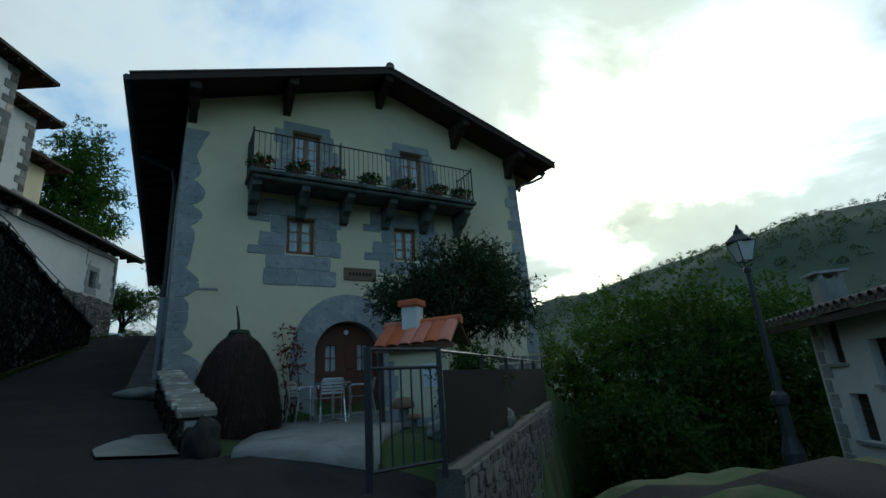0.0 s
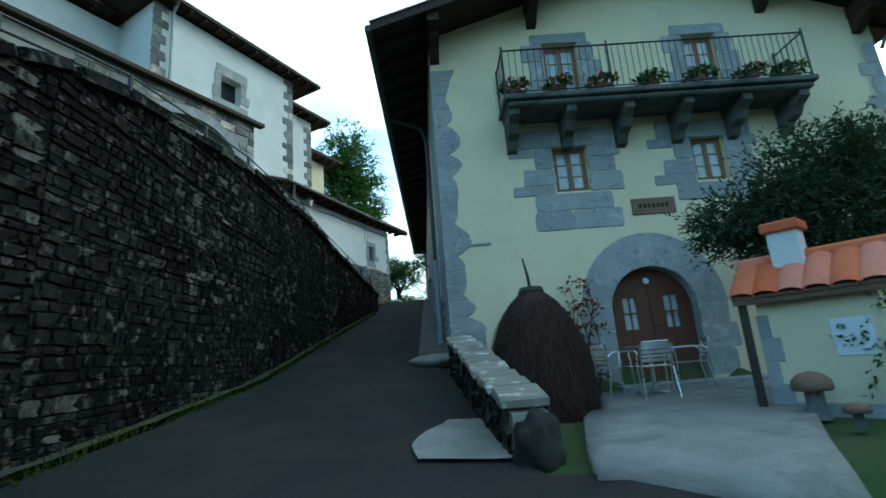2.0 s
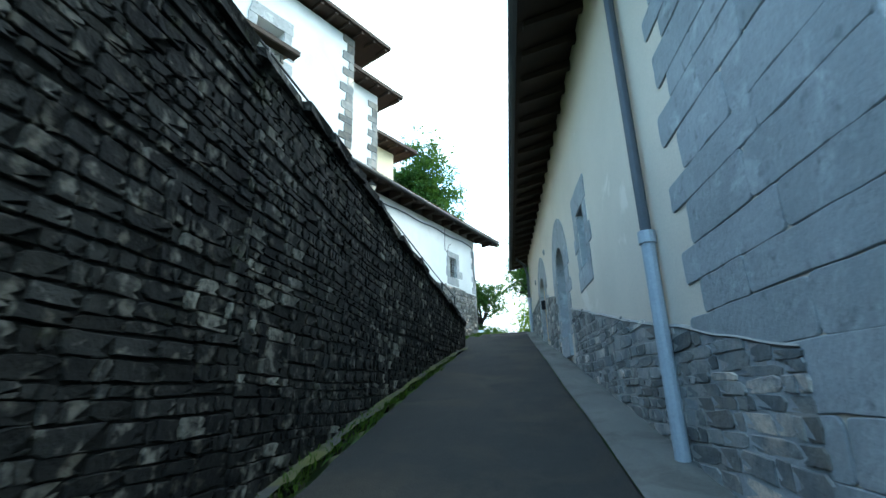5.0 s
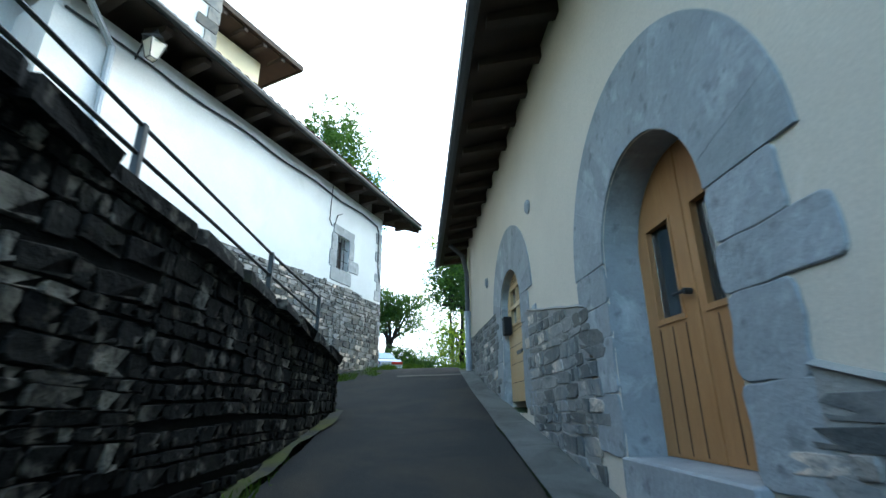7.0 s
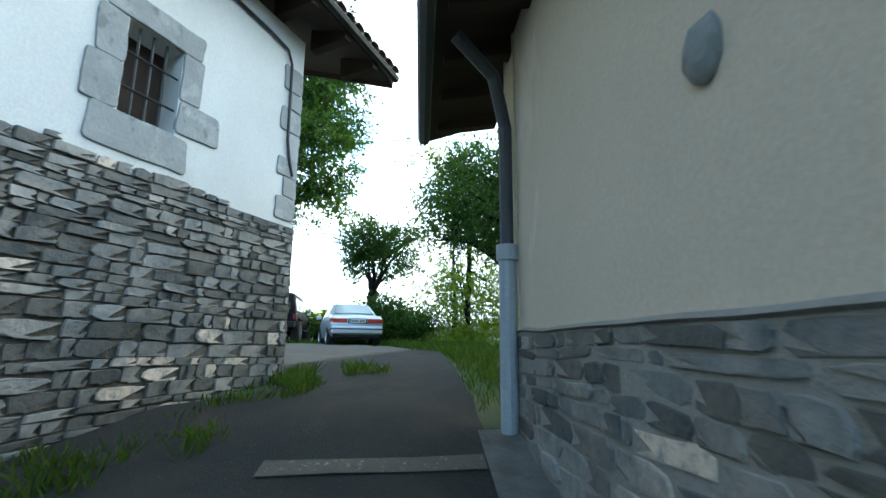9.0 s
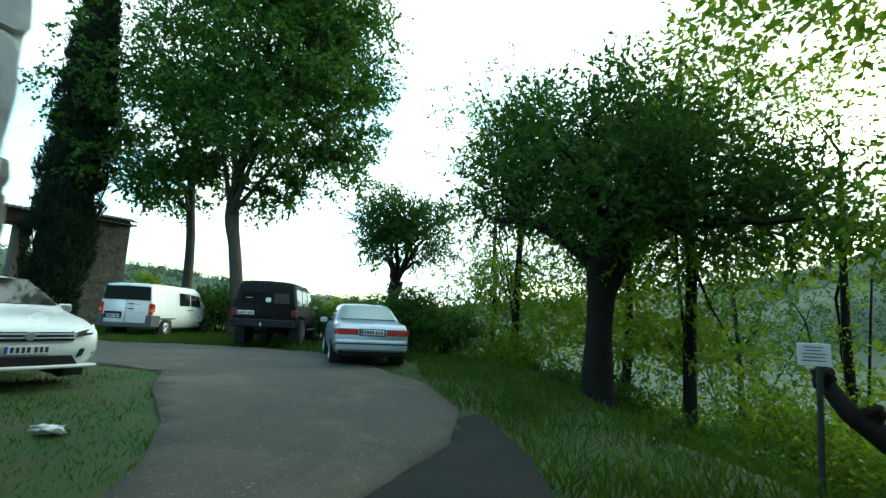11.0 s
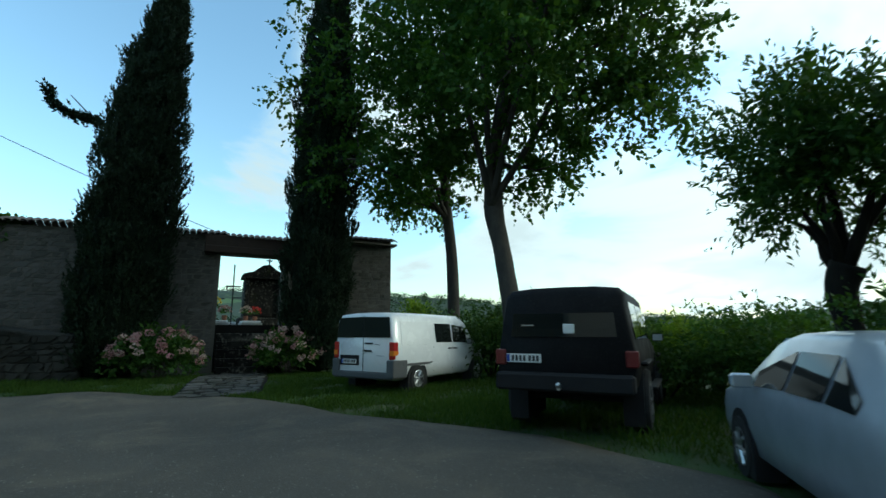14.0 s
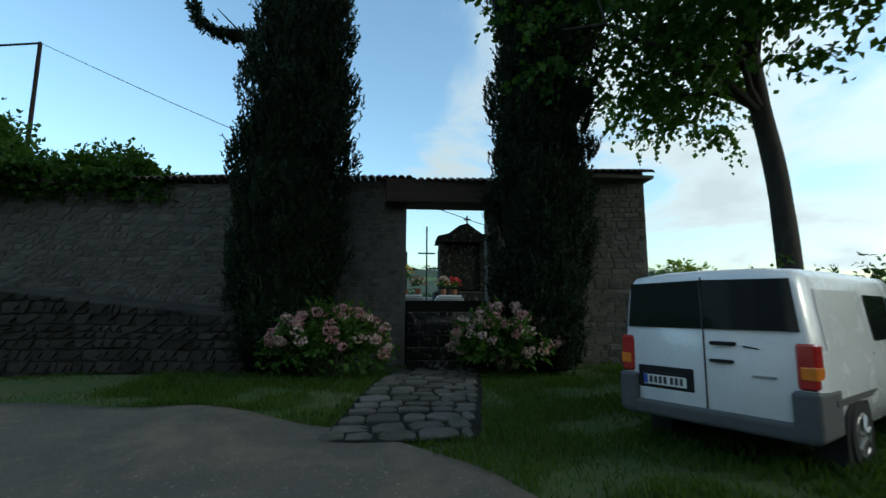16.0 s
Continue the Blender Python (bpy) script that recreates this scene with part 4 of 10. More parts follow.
def slabs(parent, rows, place, out, mat, shape=None):
    """Worn flat slabs of stone set a little proud of the render. rows of (x0, x1, z0, z1)."""
    rng = random.Random(int(abs(rows[0][0]) * 1000) % 9973)
    for x0, x1, z0, z1 in rows:
        cx, cz, hw, hh = (x0 + x1) / 2, (z0 + z1) / 2, (x1 - x0) / 2 - 0.001, (z1 - z0) / 2 - 0.001
        ch = min(0.05, 0.25 * min(hw, hh))
        ring = []
        for sx, sz, first in ((1, 1, True), (-1, 1, False), (-1, -1, True), (1, -1, False)):
            p, q = (sx * hw, sz * (hh - ch)), (sx * (hw - ch), sz * hh)
            c45 = (sx * (hw - 0.3 * ch), sz * (hh - 0.3 * ch))
            ring += [p, c45, q] if first else [q, c45, p]
        pts = []
        for i, (x, z) in enumerate(ring):
            pts.append((x, z))
            if i % 3 == 2:
                nx_, nz_ = ring[(i + 1) % 12]
                for t in (0.2, 0.4, 0.6, 0.8):
                    pts.append((x + (nx_ - x) * t, z + (nz_ - z) * t))
        n = len(pts)
        wave = min(0.045, 0.20 * min(hw, hh))
        ph = rng.uniform(0, 50)
        pts = [(cx + x + wave * noise.noise(Vector((x * 5, z * 5, ph))) * (abs(x) / hw), cz + z + 0.6 * wave * noise.noise(Vector((x * 5, z * 5, ph + 9))) * (abs(z) / hh)) for x, z in pts]
        if shape:
            pts = [shape(x, z) for x, z in pts]
        bm = bmesh.new()
        a = [bm.verts.new(place(x, z, 0.02)) for x, z in pts]
        b = [bm.verts.new(place(x, z, -out * 0.6)) for x, z in pts]
        c = [bm.verts.new(place(cx + (x - cx) * (1 - 0.006 / hw), cz + (z - cz) * (1 - 0.006 / hh), -out)) for x, z in pts]
        for p, q in ((a, b), (b, c)):
            for i in range(n):
                bm.faces.new((p[i], p[(i + 1) % n], q[(i + 1) % n], q[i]))
        bm.faces.new(c)
        part("stone_slab", bm, mat, parent)


front = lambda x, z, d: Vector((x, F_S + d, z))
side = lambda x, z, d: Vector((side_u(x) + d, x, z))
# quoins at the left corner, both faces
zq, rng = 1.2, random.Random(11)
q_front, q_side = [], []


def scallop(x, z):
    """The render laps the quoins in bays: the wide stones run out to points."""
    turn = math.pi * (z + 0.16 * math.sin(z * 2.3) + 0.09 * math.sin(z * 5.1)) / 0.64
    w = 0.24 + (0.19 + 0.07 * math.sin(z * 3.7)) * abs(math.cos(turn)) ** 0.8 + 0.20 * smooth01((2.9 - z) / 1.2) + 0.05 * noise.noise(Vector((z * 3, 0, 2)))
    return -0.13 + (x + 0.13) * w / 0.5, z


while zq < 7.0:
    h = rng.uniform(0.20, 0.36)
    q_front.append((-0.13, 0.37, zq, zq + h))
    zq += h
zq, k = 1.2, 0
while zq < 7.0:
    h = rng.uniform(0.20, 0.34)
    e1 = 12.46 + (0.12, -0.12)[k % 2] + rng.uniform(-0.10, 0.08) + (0.15 if zq < 3.3 else 0)
    c1 = F_S + (0.85, 1.2)[k % 2] + rng.uniform(-0.15, 0.15)
    q_side += [(F_S, c1, zq, zq + h), (c1, e1, zq, zq + h)]
    zq += h
    k += 1
slabs(house, q_front, front, 0.012, M["slab"], scallop)
slabs(house, q_side, side, 0.014, M["slab"])
slabs(house, [(0.30, 0.72, 3.62, 3.67)], front, 0.02, M["slab"])
# right corner: quoins above, rubble below
zq, k, q_front = 2.2, 0, []
while zq < 7.0:
    h = rng.uniform(0.26, 0.44)
    w = (0.42, 0.28)[k % 2] + rng.uniform(-0.05, 0.05)
    q_front.append((8.90 - 0.04 * (zq - 2) - w, 8.93 - 0.04 * (zq - 2), zq, zq + h))
    zq += h
    k += 1
slabs(house, q_front, front, 0.012, M["slab"])
# stone frames of the front windows
for a, b, z0, z1, low in ((2.03, 2.67, 4.52, 5.40, True), (4.66, 5.29, 4.56, 5.42, False)):
    rows = [(a - 0.62, b + 0.55, z1, z1 + 0.36), (a - 0.82, a - 0.35, z1 - 0.18, z1), (a - 0.35, a, z1 - 0.42, z1), (a - 0.58, a, z0 + 0.14, z1 - 0.42), (a - 0.80, a - 0.02, z0 - 0.05, z0 + 0.14),
            (b, b + 0.62, z1 - 0.22, z1), (b, b + 0.5, z1 - 0.52, z1 - 0.22), (b, b + 0.62, z0 - 0.02, z1 - 0.52), (a - 0.42, b + 0.36, z0 - 0.36, z0 - 0.04)]
    if low:
        rows += [(a - 0.46, a + 0.24, z0 - 0.72, z0 - 0.36), (a + 0.24, b + 0.50, z0 - 0.72, z0 - 0.36)]
    slabs(house, rows, front, 0.02, M["slab"])
for a, b, z1 in ((2.11, 2.80, 7.60), (4.91, 5.57, 7.62)):
    slabs(house, [(a - 0.22, b + 0.22, z1, z1 + 0.22), (a - 0.42, a, z1 - 0.38, z1), (a - 0.30, a, z1 - 0.8, z1 - 0.38), (a - 0.42, a, 6.2, z1 - 0.8), (b, b + 0.30, z1 - 0.4, z1), (b, b + 0.42, z1 - 0.86, z1 - 0.4), (b, b + 0.30, 6.2, z1 - 0.86)], front, 0.02, M["slab"])


def voussoirs(parent, place, x0, x1, z0, zs, zt, width, top, n, out, mat, feet):
    """Wedge stones round an arched opening, and jamb blocks below (feet: outer widths left and right by height)."""
    c, r, rz_ = (x0 + x1) / 2, (x1 - x0) / 2, zt - zs
    R, RZ = r + width, top - zs
    for i in range(n):
        a0, a1 = math.pi * i / n, math.pi * (i + 1) / n
        pts = []
        m = 4
        for j in range(m + 1):
            a = a0 + (a1 - a0) * j / m
            pts.append((c + r * math.cos(a), zs + rz_ * math.sin(a)))
        for j in range(m, -1, -1):
            a = a0 + (a1 - a0) * j / m
            pts.append((c + R * math.cos(a), zs + RZ * math.sin(a)))
        mx, mz = sum(p[0] for p in pts) / len(pts), sum(p[1] for p in pts) / len(pts)
        bm = bmesh.new()
        A = [bm.verts.new(place(x, z, 0.05)) for x, z in pts]
        B = [bm.verts.new(place(mx + (x - mx) * 0.99, mz + (z - mz) * 0.99, -out)) for x, z in pts]
        for q in range(len(A)):
            bm.faces.new((A[q], A[(q + 1) % len(A)], B[(q + 1) % len(A)], B[q]))
        bm.faces.new(B)
        part("arch_stone", bm, mat, parent)
        # soffit depth
    slabs(parent, [(x0 - wl, x0, a, b) for a, b, wl, wr in feet] + [(x1, x1 + wr, a, b) for a, b, wl, wr in feet], place, out, mat)


voussoirs(house, front, 2.70, 4.22, 1.2, 2.30, 3.03, 0.52, 3.64, 13, 0.014, M["slab"], [(1.1, 1.55, 0.62, 0.5), (1.55, 1.95, 0.52, 0.6), (1.95, 2.30, 0.55, 0.5)])
voussoirs(house, side, 18.40, 19.63, 3.7, 4.95, 5.57, 0.58, 6.20, 13, 0.014, M["slab"], [(3.65, 4.05, 0.50, 0.42), (4.05, 4.42, 0.40, 0.32), (4.42, 4.66, 0.64, 0.44), (4.66, 4.95, 0.46, 0.56)])
voussoirs(house, side, 22.20, 23.45, 4.3, 5.30, 5.80, 0.58, 6.41, 13, 0.014, M["slab"], [(3.95, 4.6, 0.5, 0.5), (4.6, 4.95, 0.62, 0.62), (4.95, 5.30, 0.40, 0.56)])
slabs(house, [(15.74, 16.95, 5.42, 5.82), (15.80, 16.05, 5.02, 5.42), (15.66, 16.05, 4.72, 5.02), (15.84, 16.05, 4.40, 4.72), (16.60, 16.92, 5.10, 5.42), (16.60, 17.02, 4.84, 5.10), (16.60, 16.86, 4.50, 4.84), (15.84, 16.92, 4.16, 4.50)], side, 0.012, M["slab"])
# rubble plinth along the lane, rubble foot of the right corner
pl_a, pl_b = HU(side_u(11.4), 11.4), HU(side_u(S_END), S_END)


def plinth_top(d):
    s = 11.4 + d
    for a, b in ((18.12, 19.92), (21.98, 23.75)):
        if a - 0.02 < s < b + 0.02:
            return 0
    return lin(s, [(11.4, 2.75), (12.8, 3.03), (14, 3.24), (16.6, 3.78), (18, 4.07), (20.1, 4.72), (23.7, 5.37), (27.2, 5.38)])


run = []
for s in list(np.arange(11.42, S_END, 0.12)) + [None]:
    zt = plinth_top(s - 11.4) if s is not None else 0
    if zt:
        w = 0.006 * noise.noise(Vector((s * 2.3, 4, 0)))
        zt += 0.02 * noise.noise(Vector((s * 1.9, 0, 0)))
        run.append([(side_u(s) - 0.012 + w, s, lin(s, LANE) - 0.3), (side_u(s) - 0.014 + w, s, zt), (side_u(s) - 0.03 + w, s, zt + 0.01), (side_u(s) + 0.004, s, zt + 0.03)])
    elif run:
        if len(run) > 1:
            bm = bmesh.new()
            sheet(bm, run)
            part("plinth", bm, M["mortar"], house, "grey lime mortar bed of the rubble plinth")
        run = []
L = (pl_b - pl_a).length
along = (pl_b - pl_a) / L
stone_face(house, Vector((*to_us(pl_a.x, pl_a.y), 0)), (-0.03, 1, 0), (-1, -0.03, 0), L, lambda d: lin(11.4 + d, LANE) - 0.15, plinth_top, 0.055, 0.16, 0.13, 0.55, 0.026, M["rubble"], M["rubble_far"], lambda d, z: d < 12.5, 41, 260)
stone_face(house, Vector((7.5, F_S, 0)), (1, 0, 0), (0, -1, 0), 1.48, lambda d: -2.6, lambda d: 2.15, 0.14, 0.28, 0.2, 0.5, 0.04, M["rubble"], M["rubble_far"], lambda d, z: True, 42, 80)


def window(parent, place, x0, x1, z0, z1, depth, leaves=2, bars=2, dark=False):
    """Casement set back in its opening, with curtains or, if dark, a near-black sheet behind."""
    n = leaves
    fr = bmesh.new()
    fw = 0.075 if dark else 0.045
    for a, b, c, d in ((x0, x0 + fw, z0, z1), (x1 - fw, x1, z0, z1), (x0, x1, z1 - fw, z1), (x0, x1, z0, z0 + fw)):
        extrude(fr, [place(a, c, depth), place(b, c, depth), place(b, d, depth), place(a, d, depth)], place(a, c, depth + 0.06) - place(a, c, depth))
    frame_ob = part("window_frame", fr, M["frame_wood"], parent)
    lw = (x1 - x0 - 2 * fw) / n
    for i in range(n):
        a, b = x0 + fw + i * lw, x0 + fw + (i + 1) * lw
        bm = bmesh.new()
        e = 0.045
        for p, q, c, d in ((a, a + e, z0 + fw, z1 - fw), (b - e, b, z0 + fw, z1 - fw), (a, b, z0 + fw, z0 + fw + e), (a, b, z1 - fw - e, z1 - fw)):
            extrude(bm, [place(p, c, depth - 0.01), place(q, c, depth - 0.01), place(q, d, depth - 0.01), place(p, d, depth - 0.01)], place(a, c, depth + 0.035) - place(a, c, depth))
        for k in range(bars):
            zc = z0 + fw + e + (z1 - z0 - 2 * fw - 2 * e) * (k + 1) / (bars + 1)
            extrude(bm, [place(a, zc - 0.009, depth - 0.004), place(b, zc - 0.009, depth - 0.004), place(b, zc + 0.009, depth - 0.004), place(a, zc + 0.009, depth - 0.004)], place(a, zc, depth + 0.02) - place(a, zc, depth))
        part("casement", bm, M["frame_wood"], frame_ob)
        bm = bmesh.new()
        extrude(bm, [place(a + e, z0 + fw + e, depth + 0.015), place(b - e, z0 + fw + e, depth + 0.015), place(b - e, z1 - fw - e, depth + 0.015), place(a + e, z1 - fw - e, depth + 0.015)], place(a, z0, depth + 0.006) - place(a, z0, depth))
        part("pane", bm, M["dark_glass" if dark else "glass"], frame_ob)
        bm = bmesh.new()
        nseg = 8
        rows = [[place(a + (b - a) * j / nseg, z, depth + 0.07 + 0.012 * math.sin(j * 2.4)) for j in range(nseg + 1)] for z in (z0 + 0.02, z1 - 0.02)]
        sheet(bm, rows)
        # dark windows: a near-black sheet painted as the unlit interior
        part("curtain_or_dark", bm, M["room_dark" if dark else "curtain_or_dark"], frame_ob)
    return frame_ob


window(house, front, 2.03, 2.67, 4.52, 5.40, 0.12)
window(house, front, 4.66, 5.29, 4.56, 5.42, 0.12)
window(house, front, 2.11, 2.80, 6.06, 7.60, 0.14, 2, 4)
window(house, front, 4.91, 5.57, 6.08, 7.62, 0.14, 2, 4)
window(house, side, 16.05, 16.60, 4.50, 5.42, 0.16, 2, 0, True)


def arched_door(parent, place, x0, x1, z0, zs, zt, depth, mat, lights, label, barred=True):
    """Two-leaved plank door in an arched opening."""
    mid = (x0 + x1) / 2
    leaf_obs = []
    for sg in (-1, 1):
        a, b = (x0, mid - 0.006) if sg < 0 else (mid + 0.006, x1)
        full = arch(x0 + 0.01, x1 - 0.01, z0, zs, zt - 0.01, 20)
        poly = [(min(max(x, a), b), z) for x, z in full]
        keep = []
        for p in poly:
            if not keep or (abs(p[0] - keep[-1][0]) + abs(p[1] - keep[-1][1])) > 1e-4:
                keep.append(p)
        # crop the head along the middle joint
        keep = [p for p in keep if not (abs(p[0] - (b if sg < 0 else a)) < 1e-6 and zs < p[1] < zt - 0.012)]
        xm = b if sg < 0 else a
        keep = [p for p in keep if abs(p[0] - xm) > 1e-6 or p[1] <= z0 + 1e-6]
        top = (xm, zt - 0.012)
        if sg < 0:
            idx = next(i for i, p in enumerate(keep) if p[1] > z0 + 1e-6)
            keep.insert(idx, top)
        else:
            keep.append(top)
        hole = [rect(*r) for r in lights if a < (r[0] + r[1]) / 2 < b]
        bm = bmesh.new()
        panel(bm, keep, hole, lambda x, z, d: place(x, z, depth + d), 0.05)
        leaf = part("door_leaf", bm, mat, parent, label)
        leaf_obs.append(leaf)
        for r in [r for r in lights if a < (r[0] + r[1]) / 2 < b]:
            bm = bmesh.new()
            extrude(bm, [place(r[0], r[2], depth + 0.03), place(r[1], r[2], depth + 0.03), place(r[1], r[3], depth + 0.03), place(r[0], r[3], depth + 0.03)], place(0, 0, 0.006) - place(0, 0, 0))
            part("pane", bm, M["glass" if barred else "dark_glass"], leaf)
            bm = bmesh.new()
            xc, zc = (r[0] + r[1]) / 2, (r[2] + r[3]) / 2
            e = 0.012
            sticks = ((xc - e, xc + e, r[2], r[3]), (r[0], r[1], zc - e, zc + e))
            if not barred:
                # raised beads round the light instead of bars across it
                sticks = ((r[0] - 0.02, r[0], r[2] - 0.02, r[3] + 0.02), (r[1], r[1] + 0.02, r[2] - 0.02, r[3] + 0.02), (r[0], r[1], r[3], r[3] + 0.02), (r[0] - 0.03, r[1] + 0.03, r[2] - 0.035, r[2]))
            for p, q, c, d in sticks:
                extrude(bm, [place(p, c, depth + (0.005 if barred else -0.012)), place(q, c, depth + (0.005 if barred else -0.012)), place(q, d, depth + (0.005 if barred else -0.012)), place(p, d, depth + (0.005 if barred else -0.012))], place(0, 0, 0.02) - place(0, 0, 0))
            part("glazing_bar", bm, mat, leaf)
            bm = bmesh.new()
            sheet(bm, [[place(r[0], r[2], depth + 0.08), place(r[1], r[2], depth + 0.08)], [place(r[0], r[3], depth + 0.08), place(r[1], r[3], depth + 0.08)]])
            # unbarred lights get the near-black sheet, interior darkness as colour
            part("curtain_or_dark", bm, M["curtain_or_dark" if barred else "room_dark"], leaf)
        for k in range(1, 4):
            xg = a + (b - a) * k / 4
            bm = bmesh.new()
            extrude(bm, [place(xg - 0.004, z0 + 0.02, depth - 0.003), place(xg + 0.004, z0 + 0.02, depth - 0.003), place(xg + 0.004, (lights[0][2] if lights else zs) - 0.06, depth - 0.003), place(xg - 0.004, (lights[0][2] if lights else zs) - 0.06, depth - 0.003)], place(0, 0, 0.004) - place(0, 0, 0))
            part("plank_joint", bm, M["dark_wood"], leaf)
    bm = bmesh.new()
    tube(bm, place(mid + 0.05, z0 + 0.95, depth), place(mid + 0.05, z0 + 0.95, depth - 0.05), 0.02, n=8)
    tube(bm, place(mid + 0.05, z0 + 0.95, depth - 0.05), place(mid + 0.16, z0 + 0.95, depth - 0.05), 0.012, n=8)
    part("door_handle", bm, M["iron"], leaf_obs[1])
    return leaf_obs


def plank_door(parent, place, x0, x1, z0, zs, zt, depth):
    """One leaf of wide level boards with worn grooves, a four-light window and a letter slot."""
    wx0, wx1, wz0, wz1 = x0 + 0.36, x1 - 0.26, 5.07, 5.59
    bm = bmesh.new()
    panel(bm, arch(x0 + 0.01, x1 - 0.01, z0, zs, zt - 0.01, 20), [rect(wx0, wx1, wz0, wz1)], lambda x, z, d: place(x, z, depth + d), 0.06)
    leaf = part("door_leaf", bm, M["pale_oak"], parent, "pale oak door leaf of level boards")
    xc, zc = (x0 + x1) / 2, (wz0 + wz1) / 2

    def stick(bm, a, b, c, d, d0, d1):
        extrude(bm, [place(a, c, d0), place(b, c, d0), place(b, d, d0), place(a, d, d0)], place(a, c, d1) - place(a, c, d0))
    bm = bmesh.new()
    for a, b, c, d in ((wx0 - 0.02, wx0 + 0.015, wz0 - 0.02, wz1 + 0.02), (wx1 - 0.015, wx1 + 0.02, wz0 - 0.02, wz1 + 0.02), (wx0 + 0.016, wx1 - 0.016, wz1 - 0.015, wz1 + 0.02), (wx0 + 0.016, wx1 - 0.016, wz0 - 0.02, wz0 + 0.015)):
        stick(bm, a, b, c, d, depth - 0.014, depth - 0.001)
    part("window_frame", bm, M["pale_oak"], leaf)
    bm = bmesh.new()
    stick(bm, xc - 0.03, xc + 0.03, wz0 + 0.016, wz1 - 0.016, depth - 0.010, depth + 0.03)
    stick(bm, wx0 + 0.016, xc - 0.031, zc - 0.025, zc + 0.025, depth - 0.010, depth + 0.03)
    stick(bm, xc + 0.031, wx1 - 0.016, zc - 0.025, zc + 0.025, depth - 0.010, depth + 0.03)
    part("glazing_bar", bm, M["pale_oak"], leaf)
    for a, b in ((wx0, xc), (xc, wx1)):
        for c, d in ((wz0, zc), (zc, wz1)):
            bm = bmesh.new()
            stick(bm, a + 0.005, b - 0.005, c + 0.005, d - 0.005, depth + 0.034, depth + 0.040)
            part("pane", bm, M["glass"], leaf)
    bm = bmesh.new()
    sheet(bm, [[place(wx0 + (wx1 - wx0) * j / 16, z, depth + 0.075 + 0.012 * math.sin(j * 1.9)) for j in range(17)] for z in (wz0, wz1)])
    part("curtain_or_dark", bm, M["curtain_or_dark"], leaf)
    # worn grooves between the boards: short dark dashes, and one whole joint above the window
    rng = random.Random(19)
    half = lambda z: (x1 - x0) / 2 - 0.03 if z < zs else (x1 - x0) / 2 * math.sqrt(max(0.0, 1 - ((z - zs) / (zt - zs)) ** 2)) - 0.03
    bm = bmesh.new()
    for z in (4.30, 4.55, 4.79, 5.00, 5.33, 5.672, 5.735):
        x = xc - half(z)
        while x < xc + half(z) - 0.05:
            w = rng.uniform(0.03, 0.055)
            if not (wz0 - 0.06 < z < wz1 + 0.06 and wx0 - 0.07 < x + w and x < wx1 + 0.07):
                stick(bm, x, x + w, z - 0.004 - rng.uniform(0, 0.003), z + 0.004, depth - 0.002, depth + 0.004)
            x += w + rng.uniform(0.015, 0.04)
    tagged(part("groovework", bm, M["dark_wood"], leaf), kind="stuff")
    bm = bmesh.new()
    stick(bm, xc - half(5.70), xc + half(5.70), 5.700, 5.705, depth - 0.002, depth + 0.004)
    part("board_joint", bm, M["dark_wood"], leaf)
    bm = bmesh.new()
    stick(bm, xc - 0.16, xc + 0.14, 4.66, 4.705, depth - 0.014, depth - 0.001)
    part("letter_slot", bm, M["iron"], leaf, "black letter slot")
    bm = bmesh.new()
    stick(bm, x0 + 0.05, x0 + 0.09, 4.62, 4.76, depth - 0.012, depth - 0.001)
    part("lock_plate", bm, M["board"], leaf)


arched_door(house, front, 2.70, 4.22, 1.05, 2.30, 3.03, 0.22, M["door_wood"], [(2.98, 3.22, 1.95, 2.52), (3.72, 3.96, 1.95, 2.52)], "brown wooden door leaf")
arched_door(house, side, 18.40, 19.63, 3.66, 4.95, 5.57, 0.26, M["oak"], [(18.64, 18.92, 4.50, 5.12), (19.18, 19.46, 4.50, 5.12)], "honey-coloured oak door leaf", False)
plank_door(house, side, 22.20, 23.45, 4.05, 5.30, 5.80, 0.10)


bm = bmesh.new()
box(bm, side_u(19) - 0.05, side_u(19) + 0.30, 18.36, 19.66, 3.25, 3.655, 0.012)
part("threshold", bm, M["slab"], house, "worn blue-grey stone threshold")


def lining(parent, place, loop, depth, mat):
    """Stone reveal inside an opening."""
    mx, mz = sum(p[0] for p in loop) / len(loop), sum(p[1] for p in loop) / len(loop)
    bm = bmesh.new()
    inner = []
    for d in (0.004, depth):
        inner.append([bm.verts.new(place(mx + (x - mx) * 0.992, mz + (z - mz) * 0.992, d)) for x, z in loop])
    for i in range(len(loop)):
        j = (i + 1) % len(loop)
        bm.faces.new((inner[0][i], inner[0][j], inner[1][j], inner[1][i]))
    part("reveal", bm, mat, parent)


for hole, deep in zip(SIDE_HOLES, (0.22, 0.26, 0.10)):
    lining(house, side, hole, deep, M["slab"])
lining(house, front, arch(2.70, 4.22, 1.0, 2.30, 3.03), 0.22, M["slab"])
# number plate of the house, a plain disc
bm = bmesh.new()
lathe(bm, [(0.055, 0.0), (0.055, 0.012), (0.045, 0.016)], (0, 0, 0), 14)
bmesh.ops.transform(bm, matrix=Matrix.Translation((3.46, F_S + 0.215, 2.80)) @ Matrix.Rotation(radians(90), 4, "X"), verts=bm.verts)
part("number_disc", bm, M["plate"], house, "small pale enamel disc")
# name board
bm = bmesh.new()
box(bm, 3.34, 4.14, F_S - 0.03, F_S + 0.0, 3.98, 4.28, 0.006)
board = part("name_board", bm, M["board"], house, "weathered brown wooden board")
